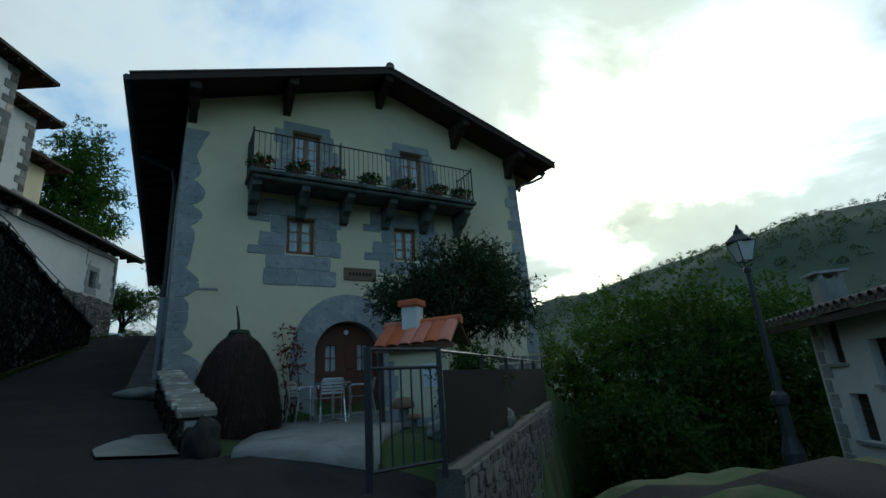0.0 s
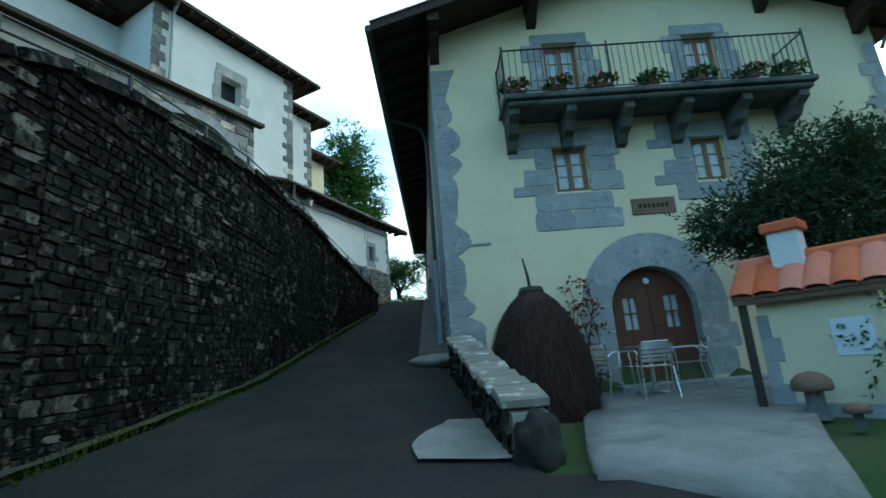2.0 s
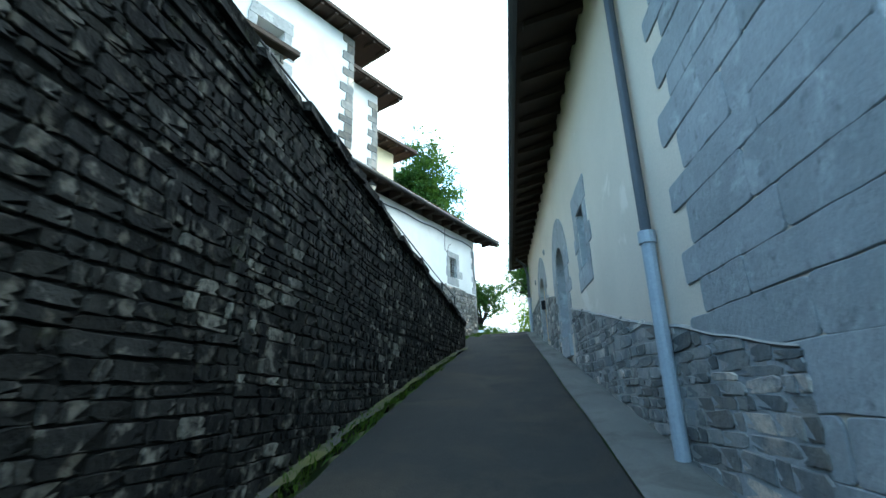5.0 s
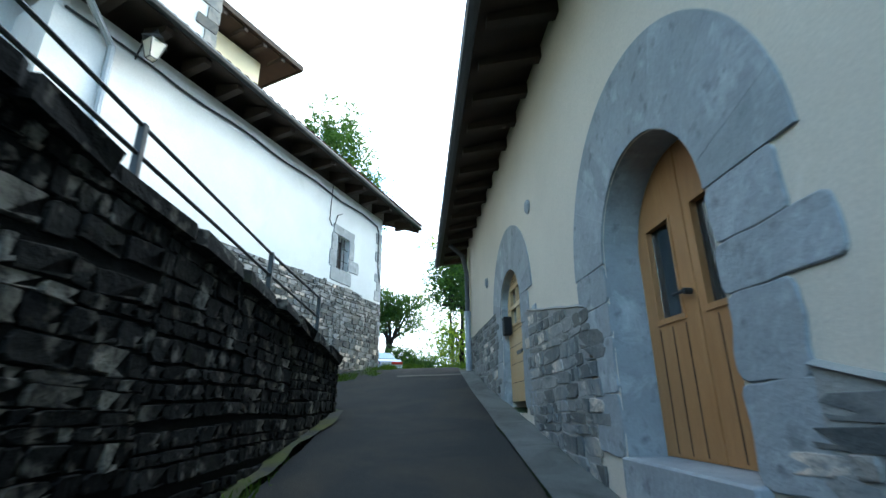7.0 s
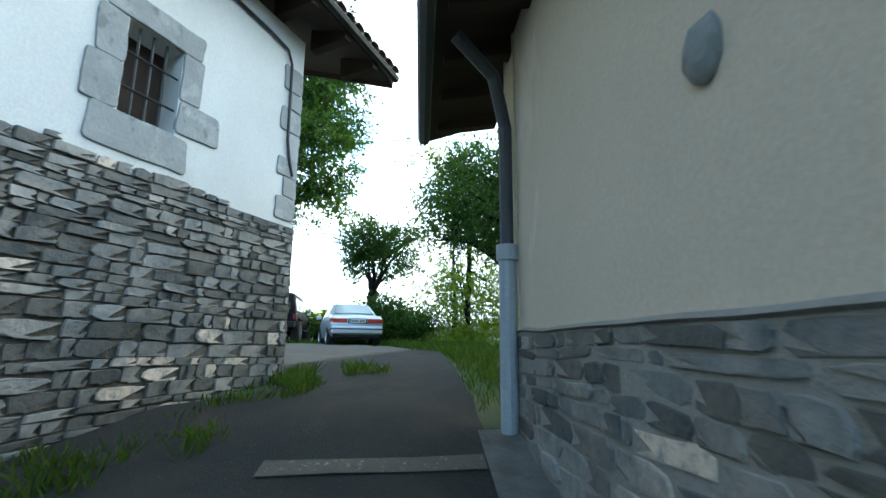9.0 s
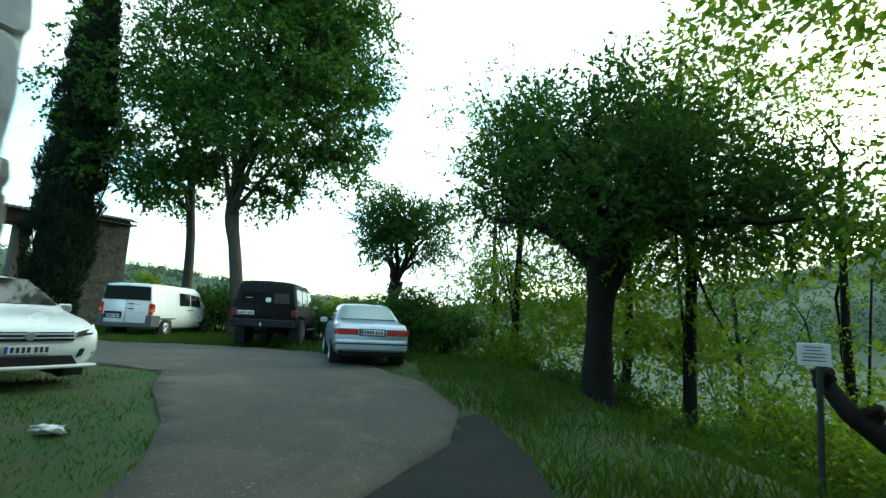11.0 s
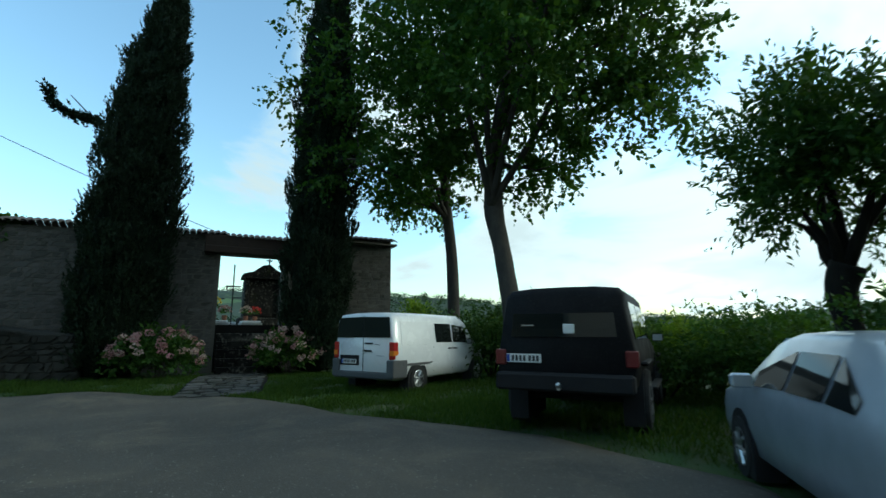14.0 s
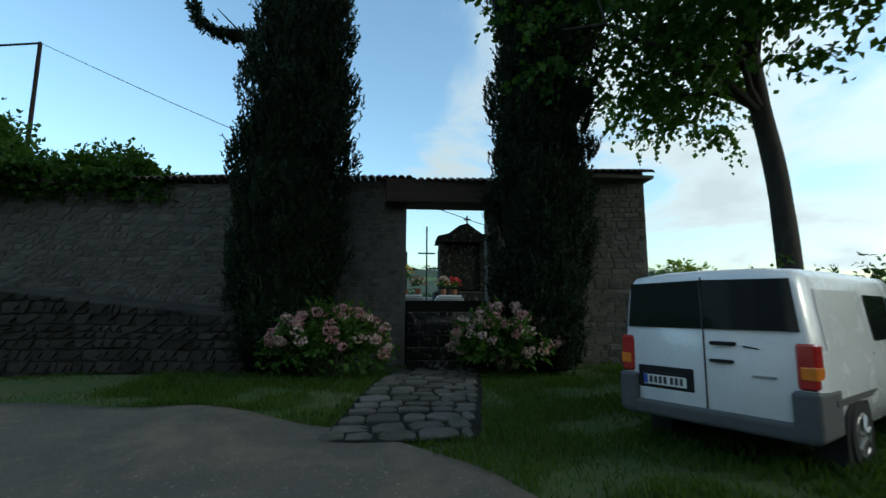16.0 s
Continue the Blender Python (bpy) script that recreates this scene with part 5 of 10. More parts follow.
for i in range(7):
    bm = bmesh.new()
    box(bm, 3.46 + i * 0.082, 3.46 + i * 0.082 + 0.055, F_S - 0.035, F_S - 0.029, 4.09, 4.17, 0.0)
    part("carved_mark", bm, M["dark_wood"], board)
# letter box and small plate beside the lane doors
bm = bmesh.new()
box(bm, side_u(23.5) - 0.02, side_u(23.5) + 0.098, 23.15, 23.31, 4.96, 5.22, 0.012)
lb = part("letterbox", bm, M["mail"], house, "black metal letterbox")
bm = bmesh.new()
box(bm, side_u(23.5) - 0.024, side_u(23.5) - 0.017, 23.18, 23.28, 5.15, 5.165)
part("slot", bm, M["iron"], lb)
bm = bmesh.new()
box(bm, side_u(21.5) - 0.015, side_u(21.5) + 0.01, 21.50, 21.66, 4.92, 5.06, 0.004)
part("wall_plate", bm, M["zinc"], house)
for s_, z_ in ((21.55, 6.24), (24.55, 6.08)):
    bm = bmesh.new()
    blob(bm, (side_u(s_) - 0.01, s_, z_), 0.085, 0.25, 2.0, 2, (0.4, 1, 1.1))
    part("wall_boss", bm, M["slab"], house)

# balcony
bal = thing("balcony", "long balcony with stone slab and black iron rail", "balcony", rz=30)
bm = bmesh.new()
box(bm, 1.10, 6.70, 9.66, F_S - 0.002, 6.00, 6.10, 0.02)
box(bm, 1.16, 6.64, 9.72, F_S - 0.002, 5.90, 5.998, 0.03)
part("slab", bm, M["balcony_stone"], bal)
for u in (1.28, 2.30, 3.33, 4.40, 5.45, 6.48):
    bm = bmesh.new()
    extrude(bm, [(u - 0.09, F_S, 5.90), (u - 0.09, 9.80, 5.90), (u - 0.09, 9.80, 5.78), (u - 0.09, 9.98, 5.68), (u - 0.09, 10.08, 5.54), (u - 0.09, 10.26, 5.48), (u - 0.09, 10.34, 5.34), (u - 0.09, F_S, 5.30)], (0.18, 0, 0))
    part("corbel", bm, M["balcony_stone"], bal)
BU0, BU1, BS = 1.15, 6.63, 9.72
for (a, b) in (((BU0, F_S), (BU0, BS)), ((BU0, BS), (BU1, BS)), ((BU1, BS), (BU1, F_S))):
    d = Vector((b[0] - a[0], b[1] - a[1], 0))
    for z, nm in ((6.98, "top_rail"), (6.16, "bottom_rail")):
        bm = bmesh.new()
        tube(bm, (*a, z), (*b, z), 0.016 if z > 6.5 else 0.011, n=6)
        part(nm, bm, M["iron"], bal)
    n = int(d.length / 0.115)
    for i in range(1, n):
        p = Vector((*a, 0)) + d * i / n
        bm = bmesh.new()
        tube(bm, (p.x, p.y, 6.16), (p.x, p.y, 6.98), 0.0075, n=5)
        part("baluster", bm, M["iron"], bal)
for u, s_ in ((BU0, BS), (BU1, BS), (3.05, BS), (BU0, F_S - 0.03), (BU1, F_S - 0.03)):
    bm = bmesh.new()
    tube(bm, (u, s_, 6.08), (u, s_, 7.06), 0.02, n=6)
    part("post", bm, M["iron"], bal)
bm = bmesh.new()
tube(bm, (BU1 - 0.35, BS, 6.55), (BU1, BS + 0.35, 6.98), 0.008, n=5)
part("stay", bm, M["iron"], bal)


# ---- the white outbuilding at the top of the lane ----
OB = lambda y: -16.65 - 0.11 * (y - 21.5)
outb = thing("outbuilding", "white-rendered outbuilding on a rubble stone base", "house")
Y0, Y1, W_TOP = 15.2, 23.62, 9.0
place_o = lambda y, z, d: Vector((OB(y) - d, y, z))
bm = bmesh.new()
panel(bm, [(Y0, 3.5), (Y1, 3.5), (Y1, W_TOP), (Y0, W_TOP)], [rect(21.50, 22.0, 7.06, 7.86)], place_o, 0.45)
part("lane_wall", bm, M["white"], outb)
bm = bmesh.new()
box(bm, OB(Y1) - 6.0, OB(Y1) - 0.002, Y1 - 0.4, Y1 - 0.003, 3.5, W_TOP)
part("end_wall", bm, M["white"], outb)
bm = bmesh.new()
box(bm, OB(Y0) - 6.0, OB(Y0) - 0.46, Y0, Y0 + 0.4, 3.5, W_TOP)
part("end_wall", bm, M["white"], outb)
# stone base: a face of laid stones on a mortar bed
bm = bmesh.new()
panel(bm, [(Y0, 3.4), (Y1 + 0.008, 3.4), (Y1 + 0.008, 6.60), (Y0, 6.60)], [], lambda y, z, d: Vector((OB(y) + 0.010 - d, y, z)), 0.03)
part("mortar_bed", bm, M["earth_mortar"], outb)
bm = bmesh.new()
box(bm, OB(Y1) - 5.9, OB(Y1) + 0.008, Y1 - 0.02, Y1 + 0.012, 3.4, 6.60)
part("mortar_bed", bm, M["earth_mortar"], outb)
d_o = Vector((-0.11, 1, 0)).normalized()
n_o = Vector((1, 0.11, 0)).normalized()
bm = bmesh.new()
p0, p1 = Vector((OB(Y0), Y0, 0)), Vector((OB(Y1), Y1, 0))
stone_face(outb, p0, d_o, n_o, (p1 - p0).length, lambda d: 3.6, lambda d: 6.66 + 0.05 * math.sin(d * 1.3), 0.05, 0.15, 0.10, 0.42, 0.040, M["rubble"], M["rubble_far"], lambda d, z: d > 4.2 and z > 4.0, 61, 260)
stone_face(outb, p1 + Vector((0, 0, 0)), (-1, 0, 0), (0, 1, 0), 5.5, lambda d: 4.0, lambda d: 6.66, 0.06, 0.17, 0.12, 0.42, 0.040, M["rubble"], M["rubble_far"], lambda d, z: d < 1.2, 62, 60)
rows, zq, k, rng = [], 6.66, 0, random.Random(9)
while zq < 8.4:
    h = rng.uniform(0.22, 0.34)
    rows.append((Y1 - (0.30, 0.18)[k % 2] - rng.uniform(0, 0.06), Y1, zq, zq + h))
    zq += h
    k += 1
slabs(outb, rows, place_o, 0.02, M["slab"])
slabs(outb, [(21.30, 22.20, 7.86, 8.10), (21.26, 21.50, 7.45, 7.86), (21.20, 21.50, 7.06, 7.45), (22.0, 22.22, 7.40, 7.86), (22.0, 22.45, 7.10, 7.40), (21.28, 22.15, 6.74, 7.06)], place_o, 0.02, M["slab"])
for y in (21.50 + 0.5 * i / 4 for i in range(1, 4)):
    bm = bmesh.new()
    tube(bm, place_o(y, 7.06, 0.06), place_o(y, 7.86, 0.06), 0.012, n=6)
    part("window_bar", bm, M["iron"], outb)
for z in (7.3, 7.6):
    bm = bmesh.new()
    tube(bm, place_o(21.5, z, 0.045), place_o(22.0, z, 0.045), 0.010, n=6)
    part("window_bar", bm, M["iron"], outb)
bm = bmesh.new()
panel(bm, rect(21.4, 22.1, 6.96, 7.96), [], lambda y, z, d: place_o(y, z, 0.25 + d), 0.03)
part("shutter", bm, M["dark_wood"], outb)
# roof: eave toward the lane
eave = lambda y: OB(y) + 0.62
bm = bmesh.new()
EY0, EY1 = 14.6, 25.05
extrude(bm, [(eave(EY0), EY0, 9.2), (eave(EY1) - 0.12, EY1, 9.2), (OB(EY1) - 4.0, EY1, 11.0), (OB(EY0) - 4.0, EY0, 11.0)], (0, 0, -0.07))
roof_o = part("roof_slope", bm, M["dark_wood"], outb, "dark boarded eave")
bm = bmesh.new()
extrude(bm, [(OB(EY1) - 4.0, EY1, 11.0), (OB(EY1) - 7.6, EY1, 9.4), (OB(EY0) - 7.6, EY0, 9.4), (OB(EY0) - 4.0, EY0, 11.0)], (0, 0, -0.07))
part("roof_slope", bm, M["dark_wood"], outb)
verts, faces = [], []
y = EY0 + 0.1
while y < EY1:
    b = len(verts)
    for k in range(6):
        a = math.pi * k / 5
        verts += [(eave(y) + 0.04, y + 0.09 * math.cos(a), 9.19 + 0.075 * math.sin(a)), (OB(y) - 4.0, y + 0.09 * math.cos(a), 11.01 + 0.075 * math.sin(a))]
    faces += [(b + 2 * k, b + 2 * k + 1, b + 2 * k + 3, b + 2 * k + 2) for k in range(5)]
    y += 0.2
tagged(pydata("roof_tiles", verts, faces, M["tile_brown"], outb, smooth=True), kind="stuff")
for y in np.arange(EY0 + 0.4, EY1 - 0.1, 0.68):
    bm = bmesh.new()
    extrude(bm, [(OB(y) - 0.05, y - 0.06, 9.32), (eave(y) - 0.10, y - 0.06, 9.12), (eave(y) - 0.10, y - 0.06, 9.03), (OB(y) - 0.05, y - 0.06, 9.02)], (0, 0.12, 0))
    part("rafter", bm, M["dark_wood"], outb)
bm = bmesh.new()
path_tube(bm, [(eave(EY0) + 0.07, EY0, 9.16), (eave(EY1) - 0.05, EY1, 9.16)], 0.06, 8)
part("gutter", bm, M["iron"], outb)
# gable triangle and corner fascia
bm = bmesh.new()
extrude(bm, [(OB(Y1) - 0.0, Y1 - 0.2, 9.0), (OB(Y1) - 4.0, Y1 - 0.2, 10.9), (OB(Y1) - 7.4, Y1 - 0.2, 9.0)], (0, 0.15, 0))
part("gable", bm, M["white"], outb)
bm = bmesh.new()
extrude(bm, [(eave(EY1) - 0.12, EY1, 9.22), (OB(EY1) - 4.0, EY1, 11.02), (OB(EY1) - 4.0, EY1, 10.82), (eave(EY1) - 0.12, EY1, 9.04)], (0, 0.03, 0))
part("barge_board", bm, M["dark_wood"], outb)
# down pipe at the left end
bm = bmesh.new()
path_tube(bm, [(eave(15.0), 15.05, 9.15), (OB(15.5) + 0.25, 15.4, 8.95), (OB(16.0) + 0.07, 15.9, 8.6), (OB(16.0) + 0.07, 16.0, 4.4)], 0.05, 8)
part("down_pipe", bm, M["zinc"], outb)
# cable under the eave
cable = thing("wall_cable", "black cable looped along the white wall under the eave", "cable")
bm = bmesh.new()
pts = [place_o(15.3, 8.75, -0.03)] + [place_o(y, 8.74 - 0.03 * math.sin(y * 3) + 0.0, -0.03) for y in np.arange(16, 23.2, 0.5)] + [place_o(23.3, 8.7, -0.03), place_o(23.38, 8.55, -0.03), place_o(23.4, 7.6, -0.03), place_o(23.46, 7.35, -0.03), place_o(23.52, 7.2, -0.03)]
path_tube(bm, pts, 0.017, 6)
part("main_run", bm, M["iron"], cable)
bm = bmesh.new()
path_tube(bm, [place_o(21.15, 8.98, -0.03), place_o(21.12, 8.6, -0.03), place_o(21.10, 8.1, -0.03), place_o(21.2, 7.98, -0.03), place_o(21.32, 8.05, -0.03), place_o(21.4, 8.3, -0.03), place_o(21.6, 8.42, -0.03)], 0.011, 6)
part("loop", bm, M["iron"], cable)


def lantern(name, label, c, arm_from=None):
    lt = thing(name, label, "lamp")
    c = Vector(c)
    bm = bmesh.new()
    n = 4
    rot = math.pi / 4
    lo = [c + Vector((0.075 * math.cos(rot + i * math.pi / 2), 0.075 * math.sin(rot + i * math.pi / 2), 0)) for i in range(4)]
    hi = [c + Vector((0.15 * math.cos(rot + i * math.pi / 2), 0.15 * math.sin(rot + i * math.pi / 2), 0.27)) for i in range(4)]
    for i in range(4):
        bm.faces.new([bm.verts.new(p) for p in (lo[i], lo[(i + 1) % 4], hi[(i + 1) % 4], hi[i])])
    bm.faces.new([bm.verts.new(p) for p in lo])
    part("shade", bm, M["lamp_glass"], lt, "milky glass panes")
    bm = bmesh.new()
    for i in range(4):
        tube(bm, lo[i], hi[i], 0.008, n=5)
        tube(bm, hi[i], hi[(i + 1) % 4], 0.009, n=5)
        tube(bm, lo[i], lo[(i + 1) % 4], 0.008, n=5)
    part("cage", bm, M["iron"], lt)
    bm = bmesh.new()
    lathe(bm, [(0.19, 0.27), (0.17, 0.30), (0.09, 0.37), (0.05, 0.40), (0.05, 0.43), (0.02, 0.45), (0.012, 0.50)], c, 4)
    part("cap", bm, M["iron"], lt)
    if arm_from:
        bm = bmesh.new()
        a = Vector(arm_from)
        path_tube(bm, [a, a + Vector((0.1, 0, 0.2)), (a + c) / 2 + Vector((0, 0, 0.42)), c + Vector((0, 0, 0.5))], 0.014, 6)
        part("arm", bm, M["iron"], lt)
    return lt


lantern("wall_lantern", "black wall lantern with milky panes under the eave", (OB(16.3) + 0.42, 16.25, 8.55), (OB(16.3), 16.25, 8.7))

# ---- the church above ----
church = thing("church", "white church with grey stone quoins and dark eaves", "church")
CX = -17.05
pc = lambda y, z, d: Vector((CX - d, y, z))
bm = bmesh.new()
panel(bm, rect(10.0, 16.6, 4.0, 15.2), [rect(12.80, 13.72, 12.60, 13.66)], pc, 0.6)
part("nave_wall", bm, M["white"], church)
bm = bmesh.new()
box(bm, CX - 12, CX - 0.602, 10.003, 10.5, 4.0, 15.2)
part("nave_end_wall", bm, M["white"], church)
bm = bmesh.new()
box(bm, CX - 12, CX - 0.002, 16.1, 16.597, 4.0, 15.2)
part("nave_end_wall", bm, M["white"], church)
for yq, sg in ((16.6, -1), (10.0, 1)):
    rows, zq, k, rng = [], 7.5, 0, random.Random(int(yq * 10))
    while zq < 15.0:
        h = rng.uniform(0.24, 0.38)
        w = (0.55, 0.30)[k % 2] + rng.uniform(-0.06, 0.06)
        rows.append((yq - w, yq, zq, zq + h) if sg < 0 else (yq, yq + w, zq, zq + h))
        zq += h
        k += 1
    slabs(church, rows, pc, 0.025, M["rubble"])
slabs(church, [(12.55, 14.05, 13.66, 14.12), (12.50, 12.80, 13.1, 13.66), (12.42, 12.80, 12.6, 13.1), (13.72, 14.0, 13.2, 13.66), (13.72, 14.15, 12.75, 13.2), (12.45, 14.1, 12.2, 12.6)], pc, 0.03, M["slab"])
# flat near-black panel carries the shade of the deep window
bm = bmesh.new()
panel(bm, rect(12.7, 13.8, 12.5, 13.8), [], lambda y, z, d: pc(y, z, 0.35 + d), 0.03)
part("window_dark_back", bm, M["room_dark"], church, "near-black panel painted as the window's dark depth")
# roofs with boarded eaves: (x eave, y from, y to, z eave, x ridge, z ridge)


def hip(parent, xe, y0, y1, ze, xr, zr, run, tile):
    bm = bmesh.new()
    a = [(xe, y0, ze), (xe, y1, ze), (xr, y1 - run, zr), (xr, y0 + run, zr)]
    extrude(bm, a, (0, 0, -0.12))
    extrude(bm, [(xe, y1, ze), (xr * 2 - xe, y1, ze), (xr, y1 - run, zr)], (0, 0, -0.12))
    extrude(bm, [(xe, y0, ze), (xr, y0 + run, zr), (xr * 2 - xe, y0, ze)], (0, 0, -0.12))
    extrude(bm, [(xr * 2 - xe, y0, ze), (xr, y0 + run, zr), (xr, y1 - run, zr), (xr * 2 - xe, y1, ze)], (0, 0, -0.12))
    part("roof", bm, tile, parent)
    for y in np.arange(y0 + 0.35, y1 - 0.1, 0.6):
        bm = bmesh.new()
        box(bm, xe - 0.6, xe - 0.06, y - 0.06, y + 0.06, ze - 0.26, ze - 0.10, 0.01)
        part("rafter", bm, M["dark_wood"], parent)
    bm = bmesh.new()
    extrude(bm, [(xe + 0.01, y0, ze + 0.02), (xe + 0.01, y1, ze + 0.02), (xe + 0.01, y1, ze - 0.13), (xe + 0.01, y0, ze - 0.13)], (-0.05, 0, 0))
    extrude(bm, [(xe, y1 + 0.01, ze + 0.02), (xr * 2 - xe, y1 + 0.01, ze + 0.02), (xr * 2 - xe, y1 + 0.01, ze - 0.13), (xe, y1 + 0.01, ze - 0.13)], (0, -0.05, 0))
    part("fascia", bm, M["dark_wood"], parent)
    # ceiling of the eave
    bm = bmesh.new()
    box(bm, xr * 2 - xe + 0.1, xe - 0.1, y0 + 0.1, y1 - 0.1, ze - 0.135, ze - 0.10)
    part("soffit", bm, M["dark_wood"], parent)


hip(church, -16.5, 9.0, 17.95, 15.5, -23.5, 18.2, 4.0, M["tile_dark"])
# lower body toward the west end of the nave
bm = bmesh.new()
box(bm, -30, -19.2, -6, 10.1, 4.0, 15.0)
part("west_body", bm, M["white"], church)
hip(church, -18.75, -7.0, 9.6, 15.35, -24.5, 18.0, 4.0, M["tile_dark"])
# sacristy beyond, two stepped roofs
bm = bmesh.new()
box(bm, -27, -17.6, 16.6, 18.35, 4.0, 14.0)
part("sacristy_wall", bm, M["white"], church)
rows, zq, k, rng = [], 9.0, 0, random.Random(77)
while zq < 13.6:
    h = rng.uniform(0.24, 0.38)
    rows.append((18.35 - (0.5, 0.28)[k % 2], 18.35, zq, zq + h))
    zq += h
    k += 1
slabs(church, rows, lambda y, z, d: Vector((-17.6 - d, y, z)), 0.025, M["rubble"])
hip(church, -17.1, 16.4, 19.3, 14.3, -22.0, 15.6, 1.4, M["tile_dark"])
bm = bmesh.new()
box(bm, -26, -18.6, 18.35, 20.3, 4.0, 12.6)
part("apse_wall", bm, M["cream"], church)
hip(church, -18.0, 18.4, 21.2, 12.9, -22.5, 14.6, 1.2, M["tile_dark"])
bm = bmesh.new()
path_tube(bm, [(-16.55, 10.62, 15.4), (-16.9, 10.66, 15.1), (-16.95, 10.67, 14.8), (-16.95, 10.67, 8.0)], 0.06, 8)
part("down_pipe", bm, M["zinc"], church)

# the porch with its arch, grey rubble
porch = thing("church_porch", "grey stone church porch with a wide arch and low roof", "porch")
pp = lambda y, z, d: Vector((-13.75 - d, y, z))
bm = bmesh.new()
panel(bm, rect(-2.0, 11.75, 4.2, 9.85), [arch(8.2, 11.1, 5.0, 8.2, 9.25, 16), arch(3.2, 6.4, 5.0, 8.2, 9.25, 16)], pp, 0.5)
part("front_wall", bm, M["mortar"], porch)
bm = bmesh.new()
box(bm, -17.0, -13.753, 11.3, 11.748, 4.2, 9.85)
part("side_wall", bm, M["mortar"], porch)
stone_face(porch, Vector((-13.75, 6.5, 0)), (0, 1, 0), (1, 0, 0), 5.25, lambda d: 9.3 if 1.5 < d < 4.8 else 6.4, lambda d: 9.8, 0.16, 0.3, 0.25, 0.7, 0.03, M["slab"], M["rubble_far"], lambda d, z: True, 81, 60)
voussoirs(porch, pp, 8.2, 11.1, 7.0, 8.2, 9.25, 0.28, 9.55, 11, 0.04, M["slab"], [(6.4, 7.3, 0.3, 0.3), (7.3, 8.2, 0.3, 0.3)])
bm = bmesh.new()
extrude(bm, [(-13.52, -2.6, 9.92), (-13.52, 11.95, 9.92), (-17.1, 11.95, 11.1), (-17.1, -2.6, 11.1)], (0, 0, -0.10))
part("roof", bm, M["tile_dark"], porch)
bm = bmesh.new()
extrude(bm, [(-13.50, -2.6, 9.94), (-13.50, 12.0, 9.94), (-13.50, 12.0, 9.83), (-13.50, -2.6, 9.83)], (-0.25, 0, 0))
part("fascia", bm, M["dark_wood"], porch)
bm = bmesh.new()
box(bm, -16.9, -14.3, -2, 11.2, 4.2, 4.5)
part("porch_floor", bm, M["concrete"], porch)


# ---- the cemetery wall with its gate ----
CXW = lambda y: -40.9 + 0.08 * (y - 35.5)
cem = thing("cemetery_wall", "high rubble cemetery wall with tiled coping and a covered gate", "wall", kind="structure")
pw = lambda y, z, d: Vector((CXW(y) - d, y, z))
bm = bmesh.new()
panel(bm, [(8, 4.4), (29.15, 4.4), (29.15, 10.2), (8, 9.7)], [], pw, 0.6)
part("left_wall", bm, M["earth_mortar"], cem)
bm = bmesh.new()
panel(bm, [(33.2, 4.4), (35.7, 4.4), (35.65, 10.42), (33.2, 10.42)], [], pw, 0.6)
part("right_wall", bm, M["earth_mortar"], cem)
bm = bmesh.new()
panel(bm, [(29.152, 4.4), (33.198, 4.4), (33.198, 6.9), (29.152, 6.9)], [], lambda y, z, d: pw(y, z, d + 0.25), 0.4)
# plain wall under the gate, in the same near-black as the joints
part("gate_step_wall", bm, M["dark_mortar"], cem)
for i, dz in enumerate((0.0, 0.28, 0.56, 0.84, 1.12)):
    bm = bmesh.new()
    box(bm, CXW(30) - 0.2 - 0.02, CXW(30) + 1.5 - i * 0.3, 29.2, 31.3, 5.2 + dz, 5.2 + dz + 0.275, 0.02)
    part("step", bm, M["dark_rubble"], cem)
bm = bmesh.new()
box(bm, CXW(31.6) - 0.55, CXW(31.6) - 0.02, 31.35, 31.85, 4.5, 9.5, 0.02)
part("gate_pillar", bm, M["earth_mortar"], cem)
bm = bmesh.new()
box(bm, CXW(31) - 0.75, CXW(31) + 0.25, 28.6, 33.6, 9.50, 9.75, 0.02)
box(bm, CXW(31) - 0.65, CXW(31) + 0.15, 28.6, 33.6, 9.752, 10.15, 0.01)
part("gate_beam", bm, M["dark_wood"], cem)
dcw = Vector((0.08, 1, 0)).normalized()
ncw = Vector((1, -0.08, 0)).normalized()
stone_face(cem, Vector((CXW(14), 14, 0)), dcw, ncw, 15.1, lambda d: 5.0, lambda d: 10.05, 0.07, 0.20, 0.14, 0.55, 0.022, M["grey_stone"], M["grey_stone_far"], lambda d, z: d > 5 and 7.0 < z, 91, 180)
stone_face(cem, Vector((CXW(33.2), 33.2, 0)), dcw, ncw, 2.45, lambda d: 5.0, lambda d: 10.2, 0.07, 0.20, 0.14, 0.55, 0.022, M["grey_stone"], M["grey_stone_far"], lambda d, z: True, 92, 90)
verts, faces = [], []
for y0, y1, zb in ((8, 29.4, 10.25), (28.5, 33.7, 10.18), (33.2, 35.85, 10.45)):
    y = y0
    while y < y1:
        zz = zb - (0.025 * max(0, 24 - y) if zb == 10.25 else 0)
        b = len(verts)
        for k in range(6):
            a = math.pi * k / 5
            verts += [(CXW(y) + 0.32, y + 0.1 * math.cos(a), zz - 0.10 + 0.09 * math.sin(a)), (CXW(y) - 0.30, y + 0.1 * math.cos(a), zz + 0.10 + 0.09 * math.sin(a)), (CXW(y) - 0.9, y + 0.1 * math.cos(a), zz - 0.10 + 0.09 * math.sin(a))]
        for k in range(5):
            faces += [(b + 3 * k, b + 3 * k + 1, b + 3 * k + 4, b + 3 * k + 3), (b + 3 * k + 1, b + 3 * k + 2, b + 3 * k + 5, b + 3 * k + 4)]
        y += 0.21
